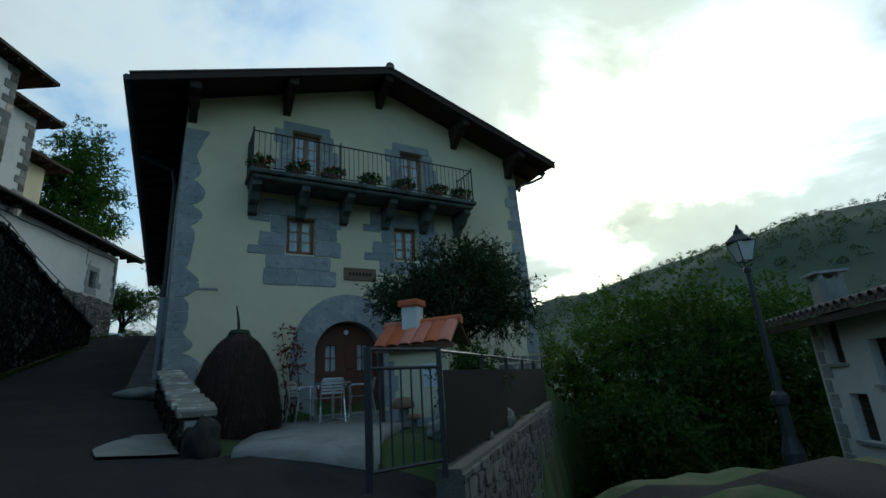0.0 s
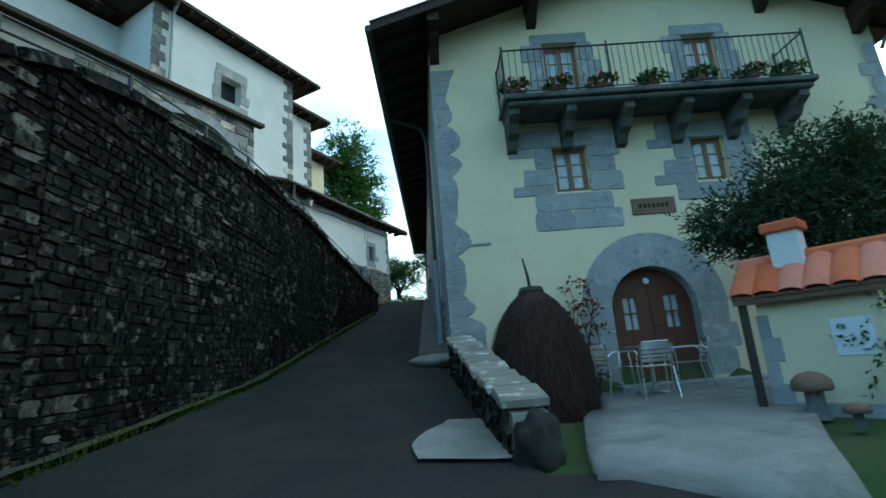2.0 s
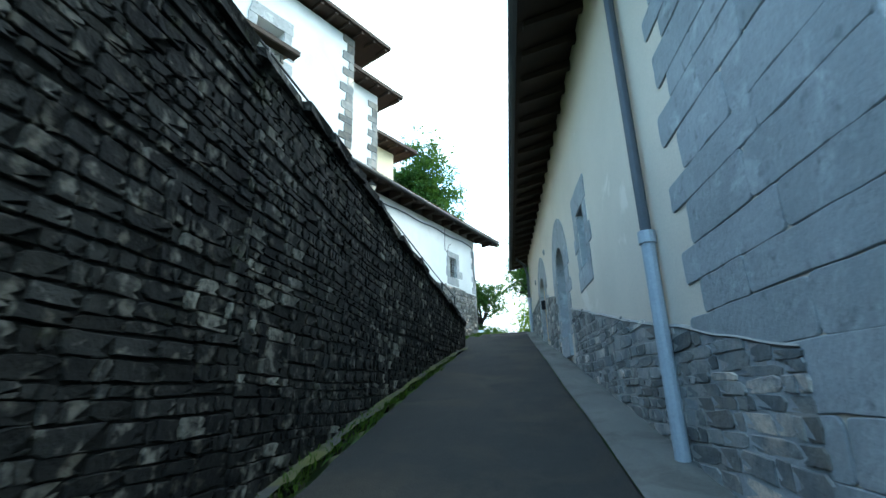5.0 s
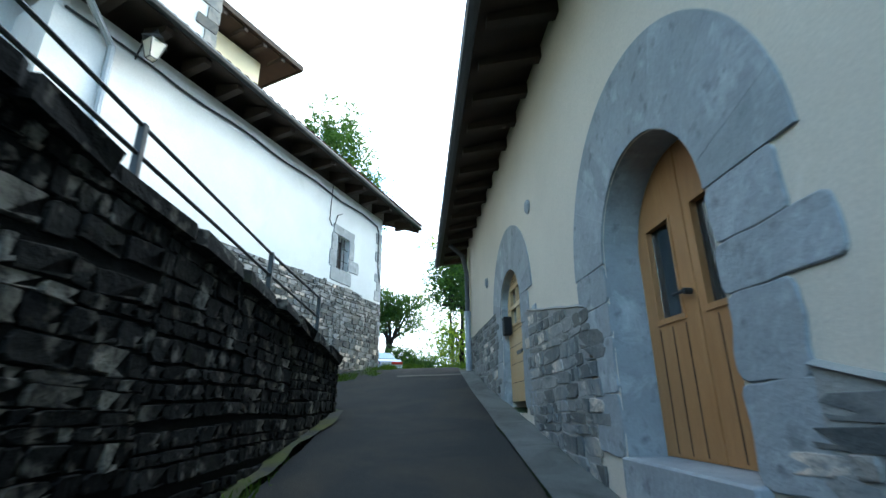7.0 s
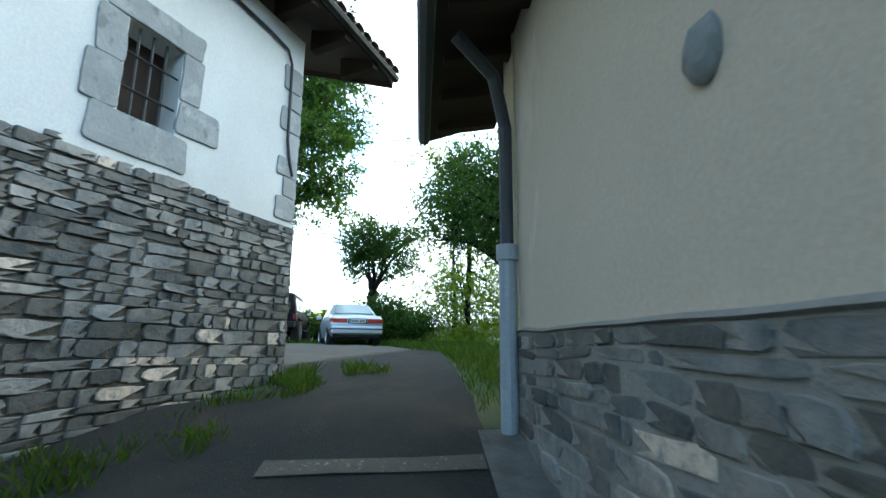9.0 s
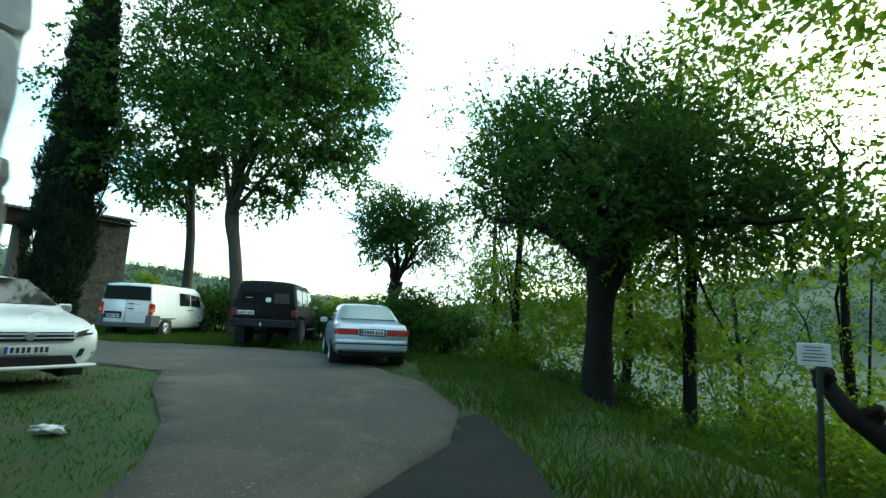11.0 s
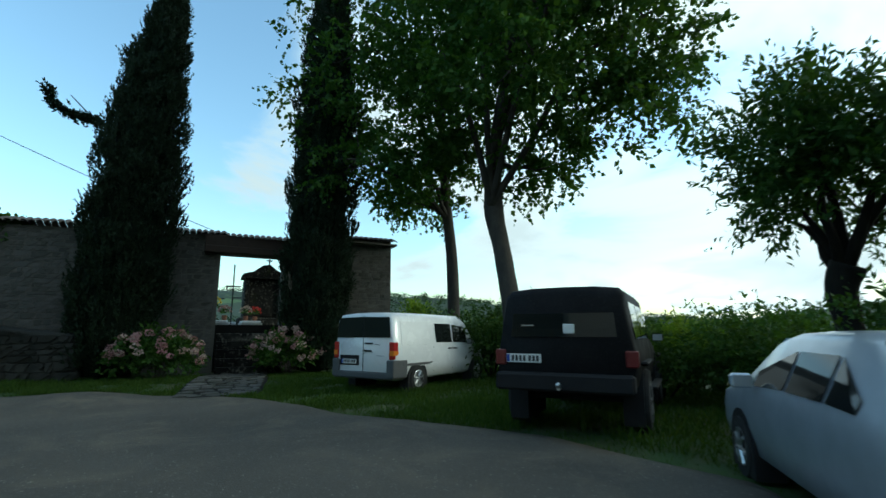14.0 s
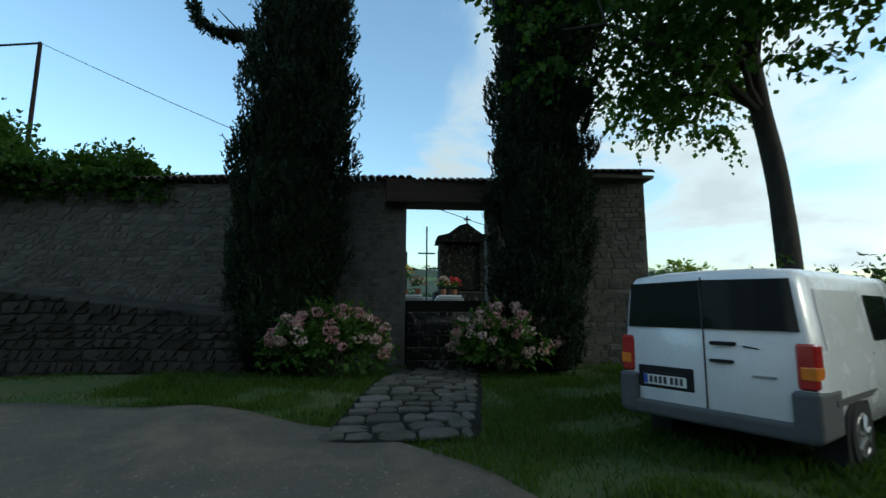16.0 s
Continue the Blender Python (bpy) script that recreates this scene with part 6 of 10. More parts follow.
tagged(pydata("coping_tiles", verts, faces, M["tile_dark"], cem, smooth=True), kind="stuff")
bm = bmesh.new()
for y0, y1, zb in ((8, 29.4, 10.12), (33.2, 35.85, 10.32)):
    box(bm, CXW((y0 + y1) / 2) - 0.9, CXW((y0 + y1) / 2) + 0.30, y0, y1, zb - 0.10, zb - 0.02)
part("coping_bed", bm, M["earth_mortar"], cem)


# ---- the yard before the house ----
# low boundary wall running down from the house corner
low_wall = thing("low_boundary_wall", "low rubble wall with pale lichened coping running down the lane", "wall")
LW = [(10.35, -0.02, 2.06), (9.4, 0.06, 1.92), (8.4, 0.13, 1.74), (7.4, 0.20, 1.56), (6.55, 0.28, 1.42), (6.2, 0.34, 1.34)]
bm = bmesh.new()
sect = []
for s, u, z in LW:
    g = 0.5
    sect.append([HU(u - 0.14, s, g), HU(u - 0.15, s, z - 0.10), HU(u + 0.15, s, z - 0.10), HU(u + 0.16, s, g)])
sheet(bm, sect)
bm.faces.new([bm.verts.new(p) for p in sect[-1]])
part("core", bm, M["mortar"], low_wall)
for sgn in (-1, 1):
    for (s0, u0, z0_), (s1, u1, z1_) in zip(LW, LW[1:]):
        a, b = HU(u0 + 0.15 * sgn, s0), HU(u1 + 0.15 * sgn, s1)
        L = (b - a).length
        stone_face(low_wall, a, (b - a) / L, HU(sgn, 0) - HU(0, 0), L, lambda d: 0.7, lambda d, z0_=z0_, z1_=z1_, L=L: z0_ + (z1_ - z0_) * d / L - 0.08, 0.09, 0.2, 0.14, 0.42, 0.035, M["dark_rubble"], M["dark_rubble_far"], lambda d, z: True, int(400 + s0 * 10 + sgn), 40)
rng = random.Random(8)
s = 10.3
while s > 6.25:
    w = rng.uniform(0.28, 0.55)
    c = s - w / 2
    u = float(np.interp(c, [t[0] for t in LW[::-1]], [t[1] for t in LW[::-1]]))
    z = float(np.interp(c, [t[0] for t in LW[::-1]], [t[2] for t in LW[::-1]]))
    bm = bmesh.new()
    for v in box(bm, -0.21, 0.21, -w / 2 + 0.006, w / 2 - 0.006, -0.06, 0.03, 0.02):
        v.co += Vector((rng.uniform(-0.012, 0.012), 0, rng.uniform(-0.008, 0.008)))
    bmesh.ops.transform(bm, matrix=Matrix.Translation(HU(u, c, z - 0.02)) @ Matrix.Rotation(radians(30), 4, "Z") @ Matrix.Rotation(math.atan(0.17), 4, "X"), verts=bm.verts)
    part("coping_slab", bm, M["lichen"], low_wall, "pale lichened coping slab")
    s -= w
bm = bmesh.new()
blob(bm, HU(0.36, 6.18, 1.0), 0.25, 0.45, 1.8, 3, (0.75, 0.8, 1.1))
part("end_boulder", bm, M["ledge_stone"], low_wall, smooth=True)

# flat concrete lump with an iron cover at the foot of the pipe
lump = thing("concrete_lump", "pale rounded concrete lump with an iron cover plate", "concrete")
bm = bmesh.new()
cz = land(*HU(-0.42, 11.3)[:2])
blob(bm, HU(-0.42, 11.3, cz + 0.02), 0.5, 0.12, 1.5, 3, (0.95, 1.0, 0.30))
part("body", bm, M["concrete"], lump, smooth=True)
bm = bmesh.new()
box(bm, -0.2, 0.2, -0.12, 0.12, 0, 0.02, 0.004, Matrix.Translation(HU(-0.5, 11.25, cz + 0.155)) @ Matrix.Rotation(radians(30), 4, "Z"))
part("cover", bm, M["board"], lump)

# brushwood stack round a pole
stack = thing("brushwood_stack", "dark conical brushwood stack heaped round a pole", "stack")
sc = HU(0.98, 8.75, 0.9)
bm = bmesh.new()
prof = [(0.66, 0.0), (0.69, 0.25), (0.66, 0.6), (0.585, 0.95), (0.47, 1.25), (0.31, 1.48), (0.17, 1.60)]
lathe(bm, prof, sc, 20)
for v in bm.verts:
    d = (v.co - sc)
    d.z = 0
    v.co += d * 0.12 * noise.noise(v.co * 3)
part("core", bm, M["brush"], stack)
rng = random.Random(4)
verts, faces = [], []
for i in range(5200):
    a, h = rng.uniform(0, 2 * math.pi), rng.random() ** 0.8 * 1.62
    r = float(np.interp(h, [p[1] for p in prof], [p[0] for p in prof])) * rng.uniform(0.98, 1.06)
    p = sc + Vector((r * math.cos(a), r * math.sin(a), h))
    t = Vector((math.cos(a) * rng.uniform(0.1, 0.75), math.sin(a) * rng.uniform(0.1, 0.75), -1)) + Vector((rng.uniform(-0.35, 0.35), rng.uniform(-0.35, 0.35), 0))
    t = t.normalized() * rng.uniform(0.12, 0.36)
    sd = Vector((-math.sin(a), math.cos(a), 0)) * 0.006
    b = len(verts)
    verts += [(p - sd)[:], (p + sd)[:], (p + t)[:]]
    faces.append((b, b + 1, b + 2))
tagged(pydata("brushwood", verts, faces, M["brush"], stack), kind="stuff")
bm = bmesh.new()
path_tube(bm, [sc + Vector((0, 0, 1.5)), sc + Vector((-0.03, 0, 1.85)), sc + Vector((-0.07, -0.01, 2.10))], [0.028, 0.022, 0.010], 7)
part("pole", bm, M["bark"], stack)
bm = bmesh.new()
lathe(bm, [(0.17, 1.57), (0.18, 1.63), (0.15, 1.68)], sc, 9)
part("cap", bm, M["leaf_olive"], stack)


def terrace_chair(m):
    ch = thing("terrace_chair", "bright aluminium terrace chair with slatted back", "chair", "chairs round the terrace table")
    pr = 0.0125
    for sx in (-1, 1):
        bm = bmesh.new()
        path_tube(bm, [(sx * 0.23, 0.24, 0), (sx * 0.235, 0.22, 0.44), (sx * 0.25, 0.24, 0.63), (sx * 0.26, 0.20, 0.66), (sx * 0.26, -0.16, 0.66), (sx * 0.24, -0.22, 0.60)], pr, 8)
        part("front_leg", bm, M["alu"], ch)
        bm = bmesh.new()
        path_tube(bm, [(sx * 0.23, -0.27, 0), (sx * 0.21, -0.20, 0.42), (sx * 0.20, -0.25, 0.72), (sx * 0.17, -0.27, 0.77)], pr, 8)
        part("back_leg", bm, M["alu"], ch)
    bm = bmesh.new()
    tube(bm, (-0.17, -0.27, 0.77), (0.17, -0.27, 0.77), pr, n=8)
    part("top_rail", bm, M["alu"], ch)
    for i in range(5):
        bm = bmesh.new()
        z = 0.50 + i * 0.055
        box(bm, -0.195, 0.195, -0.235 - i * 0.007, -0.228 - i * 0.007, z, z + 0.038, 0.002)
        part("back_slat", bm, M["alu"], ch)
    for i in range(8):
        bm = bmesh.new()
        y = -0.20 + i * 0.055
        box(bm, -0.21, 0.21, y, y + 0.042, 0.43, 0.44, 0.002)
        part("seat_slat", bm, M["alu"], ch)
    ch.matrix_world = m
    return ch


YZ = 0.955
first = terrace_chair(Matrix.Translation(HU(2.66, 9.15, YZ)) @ Matrix.Rotation(radians(30 - 8), 4, "Z"))
for u, s, r in ((2.28, 9.60, -80), (3.42, 9.60, 75)):
    copy_thing(first, Matrix.Translation(HU(u, s, YZ)) @ Matrix.Rotation(radians(30 + r), 4, "Z"))
table = thing("terrace_table", "round aluminium terrace table", "table", at=HU(2.84, 9.62, YZ))
bm = bmesh.new()
lathe(bm, [(0.335, 0.69), (0.35, 0.70), (0.35, 0.72), (0.34, 0.725)], (0, 0, 0), 28)
part("tabletop", bm, M["steel"], table)
bm = bmesh.new()
tube(bm, (0, 0, 0.03), (0, 0, 0.69), 0.03, n=10)
part("stem", bm, M["alu"], table)
for i in range(4):
    a = math.pi / 4 + i * math.pi / 2
    bm = bmesh.new()
    tube(bm, (0, 0, 0.05), (0.26 * math.cos(a), 0.26 * math.sin(a), 0.014), 0.014, n=6)
    part("foot", bm, M["alu"], table)
step = thing("door_step", "worn grey stone door step", "step", rz=30)
bm = bmesh.new()
box(bm, 2.55, 5.0, 10.08, 10.46, 0.90, 1.06, 0.02)
part("tread", bm, M["slab"], step)

# miniature bread-oven house with clay roof
oven = thing("garden_oven_house", "small masonry oven house with orange clay tile roof and white chimney", "oven", at=(-0.43, 7.98, 0.0), rz=-21)
bm = bmesh.new()
box(bm, -0.50, 0.52, -0.28, 0.30, 0.55, 2.10, 0.01)
part("body", bm, M["cream"], oven)
for z0, z1, w in ((0.95, 1.2, 0.2), (1.2, 1.42, 0.12), (1.42, 1.66, 0.18), (1.66, 1.9, 0.11)):
    bm = bmesh.new()
    box(bm, -0.515, -0.515 + w, -0.295, -0.27, z0, z1, 0.006)
    part("corner_block", bm, M["slab"], oven)
bm = bmesh.new()
box(bm, -0.52, 0.54, -0.31, 0.32, 0.60, 1.02, 0.01)
part("plinth", bm, M["slab"], oven)
bm = bmesh.new()
box(bm, 0.10, 0.42, -0.292, -0.27, 1.45, 1.80, 0.006)
part("shutter", bm, M["sign_white"], oven, "small pale blue-white shutter")
for sx in (-0.60,):
    bm = bmesh.new()
    tube(bm, (sx, -0.36, 0.9), (sx, -0.36, 2.08), 0.045, n=8)
    part("roof_post", bm, M["bark"], oven)
bm = bmesh.new()
box(bm, -0.66, 0.68, -0.44, -0.36, 2.02, 2.08, 0.004)
part("eave_board", bm, M["board"], oven)
for sg, nm in ((-1, "front"), (1, "back")):
    bm = bmesh.new()
    extrude(bm, [(-0.66, 0.0, 2.44), (0.66, 0.0, 2.44), (0.66, sg * 0.46, 2.08), (-0.66, sg * 0.46, 2.08)], (0, 0, 0.03))
    part("roof_board", bm, M["board"], oven)
    for i in range(6):
        x = -0.55 + i * 0.22
        bm = bmesh.new()
        rows = []
        for k in range(7):
            a = math.pi * k / 6
            rows.append([(x + 0.115 * math.cos(a), 0.03 * sg, 2.475 + 0.055 * math.sin(a)), (x + 0.125 * math.cos(a), sg * 0.28, 2.29 + 0.06 * math.sin(a)), (x + 0.13 * math.cos(a), sg * 0.52, 2.075 + 0.065 * math.sin(a))])
        sheet(bm, rows)
        ob = part("roof_tile", bm, M["terracotta"], oven, smooth=True)
for i in range(3):
    bm = bmesh.new()
    tube(bm, (-0.68 + i * 0.45, 0, 2.47), (-0.68 + (i + 1) * 0.45 + 0.03, 0, 2.48), 0.09, 0.08, n=10)
    part("ridge_tile", bm, M["terracotta"], oven)
bm = bmesh.new()
box(bm, -0.28, 0.0, -0.20, 0.06, 2.30, 2.76, 0.006)
part("chimney", bm, M["white"], oven, "whitewashed chimney")
bm = bmesh.new()
box(bm, -0.32, 0.04, -0.25, 0.11, 2.76, 2.87, 0.015)
part("chimney_cap", bm, M["terracotta"], oven)

# stone mushroom ornaments
for u, s, h, r in ((3.05, 6.75, 0.42, 0.17), (2.95, 6.2, 0.20, 0.10)):
    ms = thing("stone_mushroom", "dark brown stone garden mushroom on the lawn", "ornament", "garden mushrooms", at=HU(u, s, 0.92))
    bm = bmesh.new()
    lathe(bm, [(0.10 * h / 0.4, 0), (0.075 * h / 0.4, h * 0.3), (0.07 * h / 0.4, h * 0.62)], (0, 0, 0), 12)
    part("stem", bm, M["rubble"], ms)
    bm = bmesh.new()
    lathe(bm, [(r * 0.9, h * 0.60), (r, h * 0.66), (r * 0.92, h * 0.82), (r * 0.6, h * 0.95), (r * 0.15, h)], (0, 0, 0), 14)
    part("cap", bm, M["board"], ms, smooth=True)

# gate and fence
fence = thing("garden_fence", "black iron garden fence with dark mesh panels", "fence")
gp = [Vector((-0.70, 4.13, 0.66)), Vector((-0.11, 4.63, 0.66))]
end = HU(8.7, 10.2, 0.85)
line = [gp[1] + (Vector((end.x, end.y, 0.85)) - gp[1]) * k / 5 for k in range(6)]
for i, p in enumerate(line):
    bm = bmesh.new()
    box(bm, -0.025, 0.025, -0.025, 0.025, 0, 1.13 if i else 1.14, 0.004, Matrix.Translation(p))
    part("post", bm, M["iron"], fence)
for nm, h, r in (("top_rail", 1.10, 0.018), ("mid_rail", 0.90, 0.012), ("bottom_rail", 0.12, 0.014)):
    bm = bmesh.new()
    path_tube(bm, [p + Vector((0, 0, h)) for p in line], r, 6)
    part(nm, bm, M["iron"], fence)
for a, b in zip(line, line[1:]):
    n = 11
    for k in range(1, n):
        p = a + (b - a) * k / n
        bm = bmesh.new()
        tube(bm, p + Vector((0, 0, 0.12)), p + Vector((0, 0, 0.9)), 0.008, n=4)
        part("bar", bm, M["iron"], fence)
bm = bmesh.new()
for a, b in zip(line, line[1:]):
    extrude(bm, [a + Vector((0.03, 0.02, 0.1)), b + Vector((0.03, 0.02, 0.1)), b + Vector((0.03, 0.02, 0.92)), a + Vector((0.03, 0.02, 0.92))], (0.004, -0.004, 0))
part("mesh_screen", bm, M["screen"], fence, "dark screening mesh")
gate = thing("garden_gate", "black iron garden gate with upright bars", "gate")
bm = bmesh.new()
box(bm, -0.03, 0.03, -0.03, 0.03, 0, 1.13, 0.004, Matrix.Translation(gp[0]))
part("gate_post", bm, M["iron"], gate)
for nm, h in (("top_bar", 1.11), ("upper_bar", 0.95), ("lower_bar", 0.14)):
    bm = bmesh.new()
    tube(bm, gp[0] + Vector((0, 0, h)), gp[1] + Vector((0, 0, h)), 0.017, n=6)
    part(nm, bm, M["iron"], gate)
for k in range(1, 7):
    p = gp[0] + (gp[1] - gp[0]) * k / 7
    bm = bmesh.new()
    tube(bm, p + Vector((0, 0, 0.14)), p + Vector((0, 0, 0.95)), 0.009, n=5)
    part("upright", bm, M["iron"], gate)
# retaining edge below the fence
edge = thing("yard_edge_wall", "rough stone edge below the garden fence", "wall")
a, b = Vector((gp[1].x, gp[1].y, 0)), Vector((end.x, end.y, 0))
dv = (b - a).normalized()
nv = Vector((dv.y, -dv.x, 0))
bm = bmesh.new()
extrude(bm, [a + nv * -0.1 + Vector((0, 0, -3)), b + nv * -0.1 + Vector((0, 0, -3)), b + nv * -0.1 + Vector((0, 0, 0.93)), a + nv * -0.1 + Vector((0, 0, 0.72))], nv * 0.25)
part("core", bm, M["earth_mortar"], edge)
stone_face(edge, a + nv * 0.15, dv, nv, (b - a).length, lambda d: -2.4, lambda d: 0.68 + 0.02 * d, 0.10, 0.24, 0.15, 0.45, 0.04, M["grey_stone"], M["grey_stone_far"], lambda d, z: True, 71, 80)
# rocks on the lawn
for i, (u, s, r) in enumerate(((3.45, 6.0, 0.26), (2.95, 5.55, 0.13), (4.5, 6.3, 0.18))):
    bm = bmesh.new()
    blob(bm, HU(u, s, 0.92), r, 0.4, 1.6 + i * 0.2, 3, (1, 0.85, 0.95))
    tagged(mesh_ob("garden_rock", bm, M["rock"], smooth=True), "pale weathered rock on the lawn", "rock", "garden rocks")

# pale flat stones inside the gate
for u, q, w, l, r in ((2.75, 4.75, 0.42, 0.26, 20), (3.15, 5.05, 0.34, 0.28, -15), (3.5, 5.4, 0.30, 0.22, 40)):
    bm = bmesh.new()
    for v in box(bm, -w / 2, w / 2, -l / 2, l / 2, -0.06, 0.035, 0.03):
        v.co += Vector((0.05 * noise.noise(v.co * 7 + Vector((u, 0, 0))), 0.05 * noise.noise(v.co * 7 + Vector((0, q, 3))), 0))
    ob = mesh_ob("flat_stone", bm, M["rock"])
    g = HU(u, q)
    ob.matrix_world = pose(g.x, g.y, land(g.x, g.y), 2, -3, r)
    tagged(ob, "pale flat stone set in the lawn by the gate", "stone", "flat stones by the gate")

# street lamp
LX, LY, LZ = 5.45, 8.45, 0.36
lamp = thing("street_lamp", "dark green cast-iron street lamp with four-sided lantern", "street lamp", at=(LX, LY, LZ))
bm = bmesh.new()
lathe(bm, [(0.17, -3.4), (0.17, -0.30), (0.15, -0.24), (0.10, -0.05), (0.085, 0.42), (0.13, 0.46), (0.14, 0.54), (0.13, 0.60), (0.075, 0.66), (0.068, 0.98)], (0, 0, 0), 16)
part("base", bm, M["iron"], lamp)
bm = bmesh.new()
lathe(bm, [(0.066, 0.95), (0.055, 1.4), (0.042, 2.70), (0.065, 2.72), (0.065, 2.78), (0.035, 2.82)], (0, 0, 0), 14)
part("shaft", bm, M["iron"], lamp)
bm = bmesh.new()
for i in range(4):
    a = math.pi / 4 + i * math.pi / 2
    path_tube(bm, [(0.03 * math.cos(a), 0.03 * math.sin(a), 2.80), (0.10 * math.cos(a), 0.10 * math.sin(a), 2.84), (0.115 * math.cos(a), 0.115 * math.sin(a), 2.92)], 0.01, 5)
part("cradle", bm, M["iron"], lamp)
lo = [Vector((0.125 * math.cos(math.pi / 4 + i * math.pi / 2), 0.125 * math.sin(math.pi / 4 + i * math.pi / 2), 2.92)) for i in range(4)]
hi = [Vector((0.24 * math.cos(math.pi / 4 + i * math.pi / 2), 0.24 * math.sin(math.pi / 4 + i * math.pi / 2), 3.27)) for i in range(4)]
for i in range(4):
    j = (i + 1) % 4
    bm = bmesh.new()
    c = (lo[i] + lo[j] + hi[i] + hi[j]) / 4
    n = Vector((c.x, c.y, 0)).normalized()
    extrude(bm, [lo[i], lo[j], hi[j], hi[i]], n * -0.006)
    part("pane", bm, M["frosted"], lamp)
bm = bmesh.new()
for i in range(4):
    j = (i + 1) % 4
    tube(bm, lo[i], hi[i], 0.011, n=5)
    tube(bm, hi[i], hi[j], 0.013, n=5)
    tube(bm, lo[i], lo[j], 0.011, n=5)
part("lantern_frame", bm, M["iron"], lamp)
bm = bmesh.new()
lathe(bm, [(0.29, 3.27), (0.27, 3.30), (0.15, 3.40), (0.10, 3.43), (0.09, 3.50), (0.05, 3.52), (0.03, 3.58), (0.012, 3.62)], (0, 0, 0), 4)
part("hood", bm, M["iron"], lamp)


def flower_pot(name, label, c, r, petals, seed, group):
    ft = thing(name, label, "plant", group, at=c)
    bm = bmesh.new()
    lathe(bm, [(r * 0.62, 0), (r * 0.85, r * 1.1), (r * 0.95, r * 1.12), (r * 0.95, r * 1.3), (r * 0.8, r * 1.3)], (0, 0, 0), 12)
    part("pot", bm, M["pot"], ft)
    rng = random.Random(seed)
    for nm, mt, n, rad, sz in (("foliage", M["leaf_dark"], 160, r * 2.0, 0.06), ("blossom", petals, 26, r * 2.0, 0.035)):
        vs, fs = [], []
        for i in range(n):
            d = Vector((rng.gauss(0, 1), rng.gauss(0, 1), rng.gauss(0.3, 0.7))).normalized() * rad * rng.uniform(0.5 if nm == "foliage" else 0.85, 1.0)
            p = Vector((d.x * 1.2, d.y * 0.7, r * 1.6 + d.z * 0.75))
            a, b = Vector((rng.gauss(0, 1), rng.gauss(0, 1), rng.gauss(0, 1))).normalized(), Vector((rng.gauss(0, 1), rng.gauss(0, 1), rng.gauss(0, 1))).normalized()
            k = len(vs)
            vs += [(p - a * sz)[:], (p + b * sz * 0.6)[:], (p + a * sz)[:], (p - b * sz * 0.6)[:]]
            fs.append((k, k + 1, k + 2, k + 3))
        pydata(nm, vs, fs, mt, ft)
    return ft


for i, u in enumerate((1.32, 2.12, 2.92, 3.80, 4.70, 5.65, 6.35)):
    flower_pot("balcony_pot", "potted balcony plant with a few red flowers" if i in (0, 1, 5, 2) else "leafy potted plant on the balcony", HU(u, 9.86, 6.102), 0.13, M["petal_red"] if i in (0, 1, 2, 5) else M["leaf_dark"], 20 + i, "balcony pots")


# ---- the hills round the valley ----
RIDGE = [(-180, 8.0), (-120, 12), (-90, 14), (-60, 15), (-45, 13.6), (-37, 14.0), (-33, 13.6), (-27, 11.9), (-22, 10.4), (-17, 8.9), (-13, 9.0), (-9, 7.6), (0, 5.6), (15, 3.6), (27, 2.4), (31, 1.6), (43, 2.4), (61, 4.4), (70, 4.8), (90, 5.0), (120, 6), (180, 8.0)]


HILL_POINTS = {}


def hill_range(name, label, near, far, scale, seed, material, extra=0.0, n=220, m=26):
    """A belt of hills from near to far whose skyline stands at the wanted angle in each direction."""
    verts, faces = [], []
    for i in range(n + 1):
        b = -180 + 360 * i / n
        a = radians(b)
        crest = far * math.tan(radians(lin(b, RIDGE) * scale + extra)) + 1.4
        crest *= 1 + 0.03 * noise.noise(Vector((math.cos(a) * 9, math.sin(a) * 9, seed)))
        for j in range(m + 1):
            t = j / m
            d = near + (far * 1.12 - near) * t
            top = min(1.0, t * 1.09)
            k = smooth01(top) * 0.75 + top * 0.25
            x, y = -d * math.sin(a), d * math.cos(a)
            z = -14 + (crest + 14) * k
            rough = k * (1 - 0.6 * smooth01((t - 0.7) / 0.3))
            z += rough * crest * 0.16 * noise.noise(Vector((x / far * 5, y / far * 5, seed))) - (0.35 * crest * max(0.0, t - 0.93) / 0.07)
            z += 1.6 * k * noise.noise(Vector((x * 0.09, y * 0.09, seed + 2)))
            verts.append((x, y, z))
    for i in range(n):
        for j in range(m):
            q = i * (m + 1) + j
            faces.append((q, q + 1, q + m + 2, q + m + 1))
    HILL_POINTS[name] = verts
    return tagged(pydata(name, verts, faces, material, smooth=True), label, "hill", kind="structure")


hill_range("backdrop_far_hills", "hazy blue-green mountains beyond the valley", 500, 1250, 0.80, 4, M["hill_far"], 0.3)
hill_range("backdrop_hills", "wooded green hillside with pale field patches", 150, 520, 1.0, 9, M["hill"], 0.0, 300, 34)


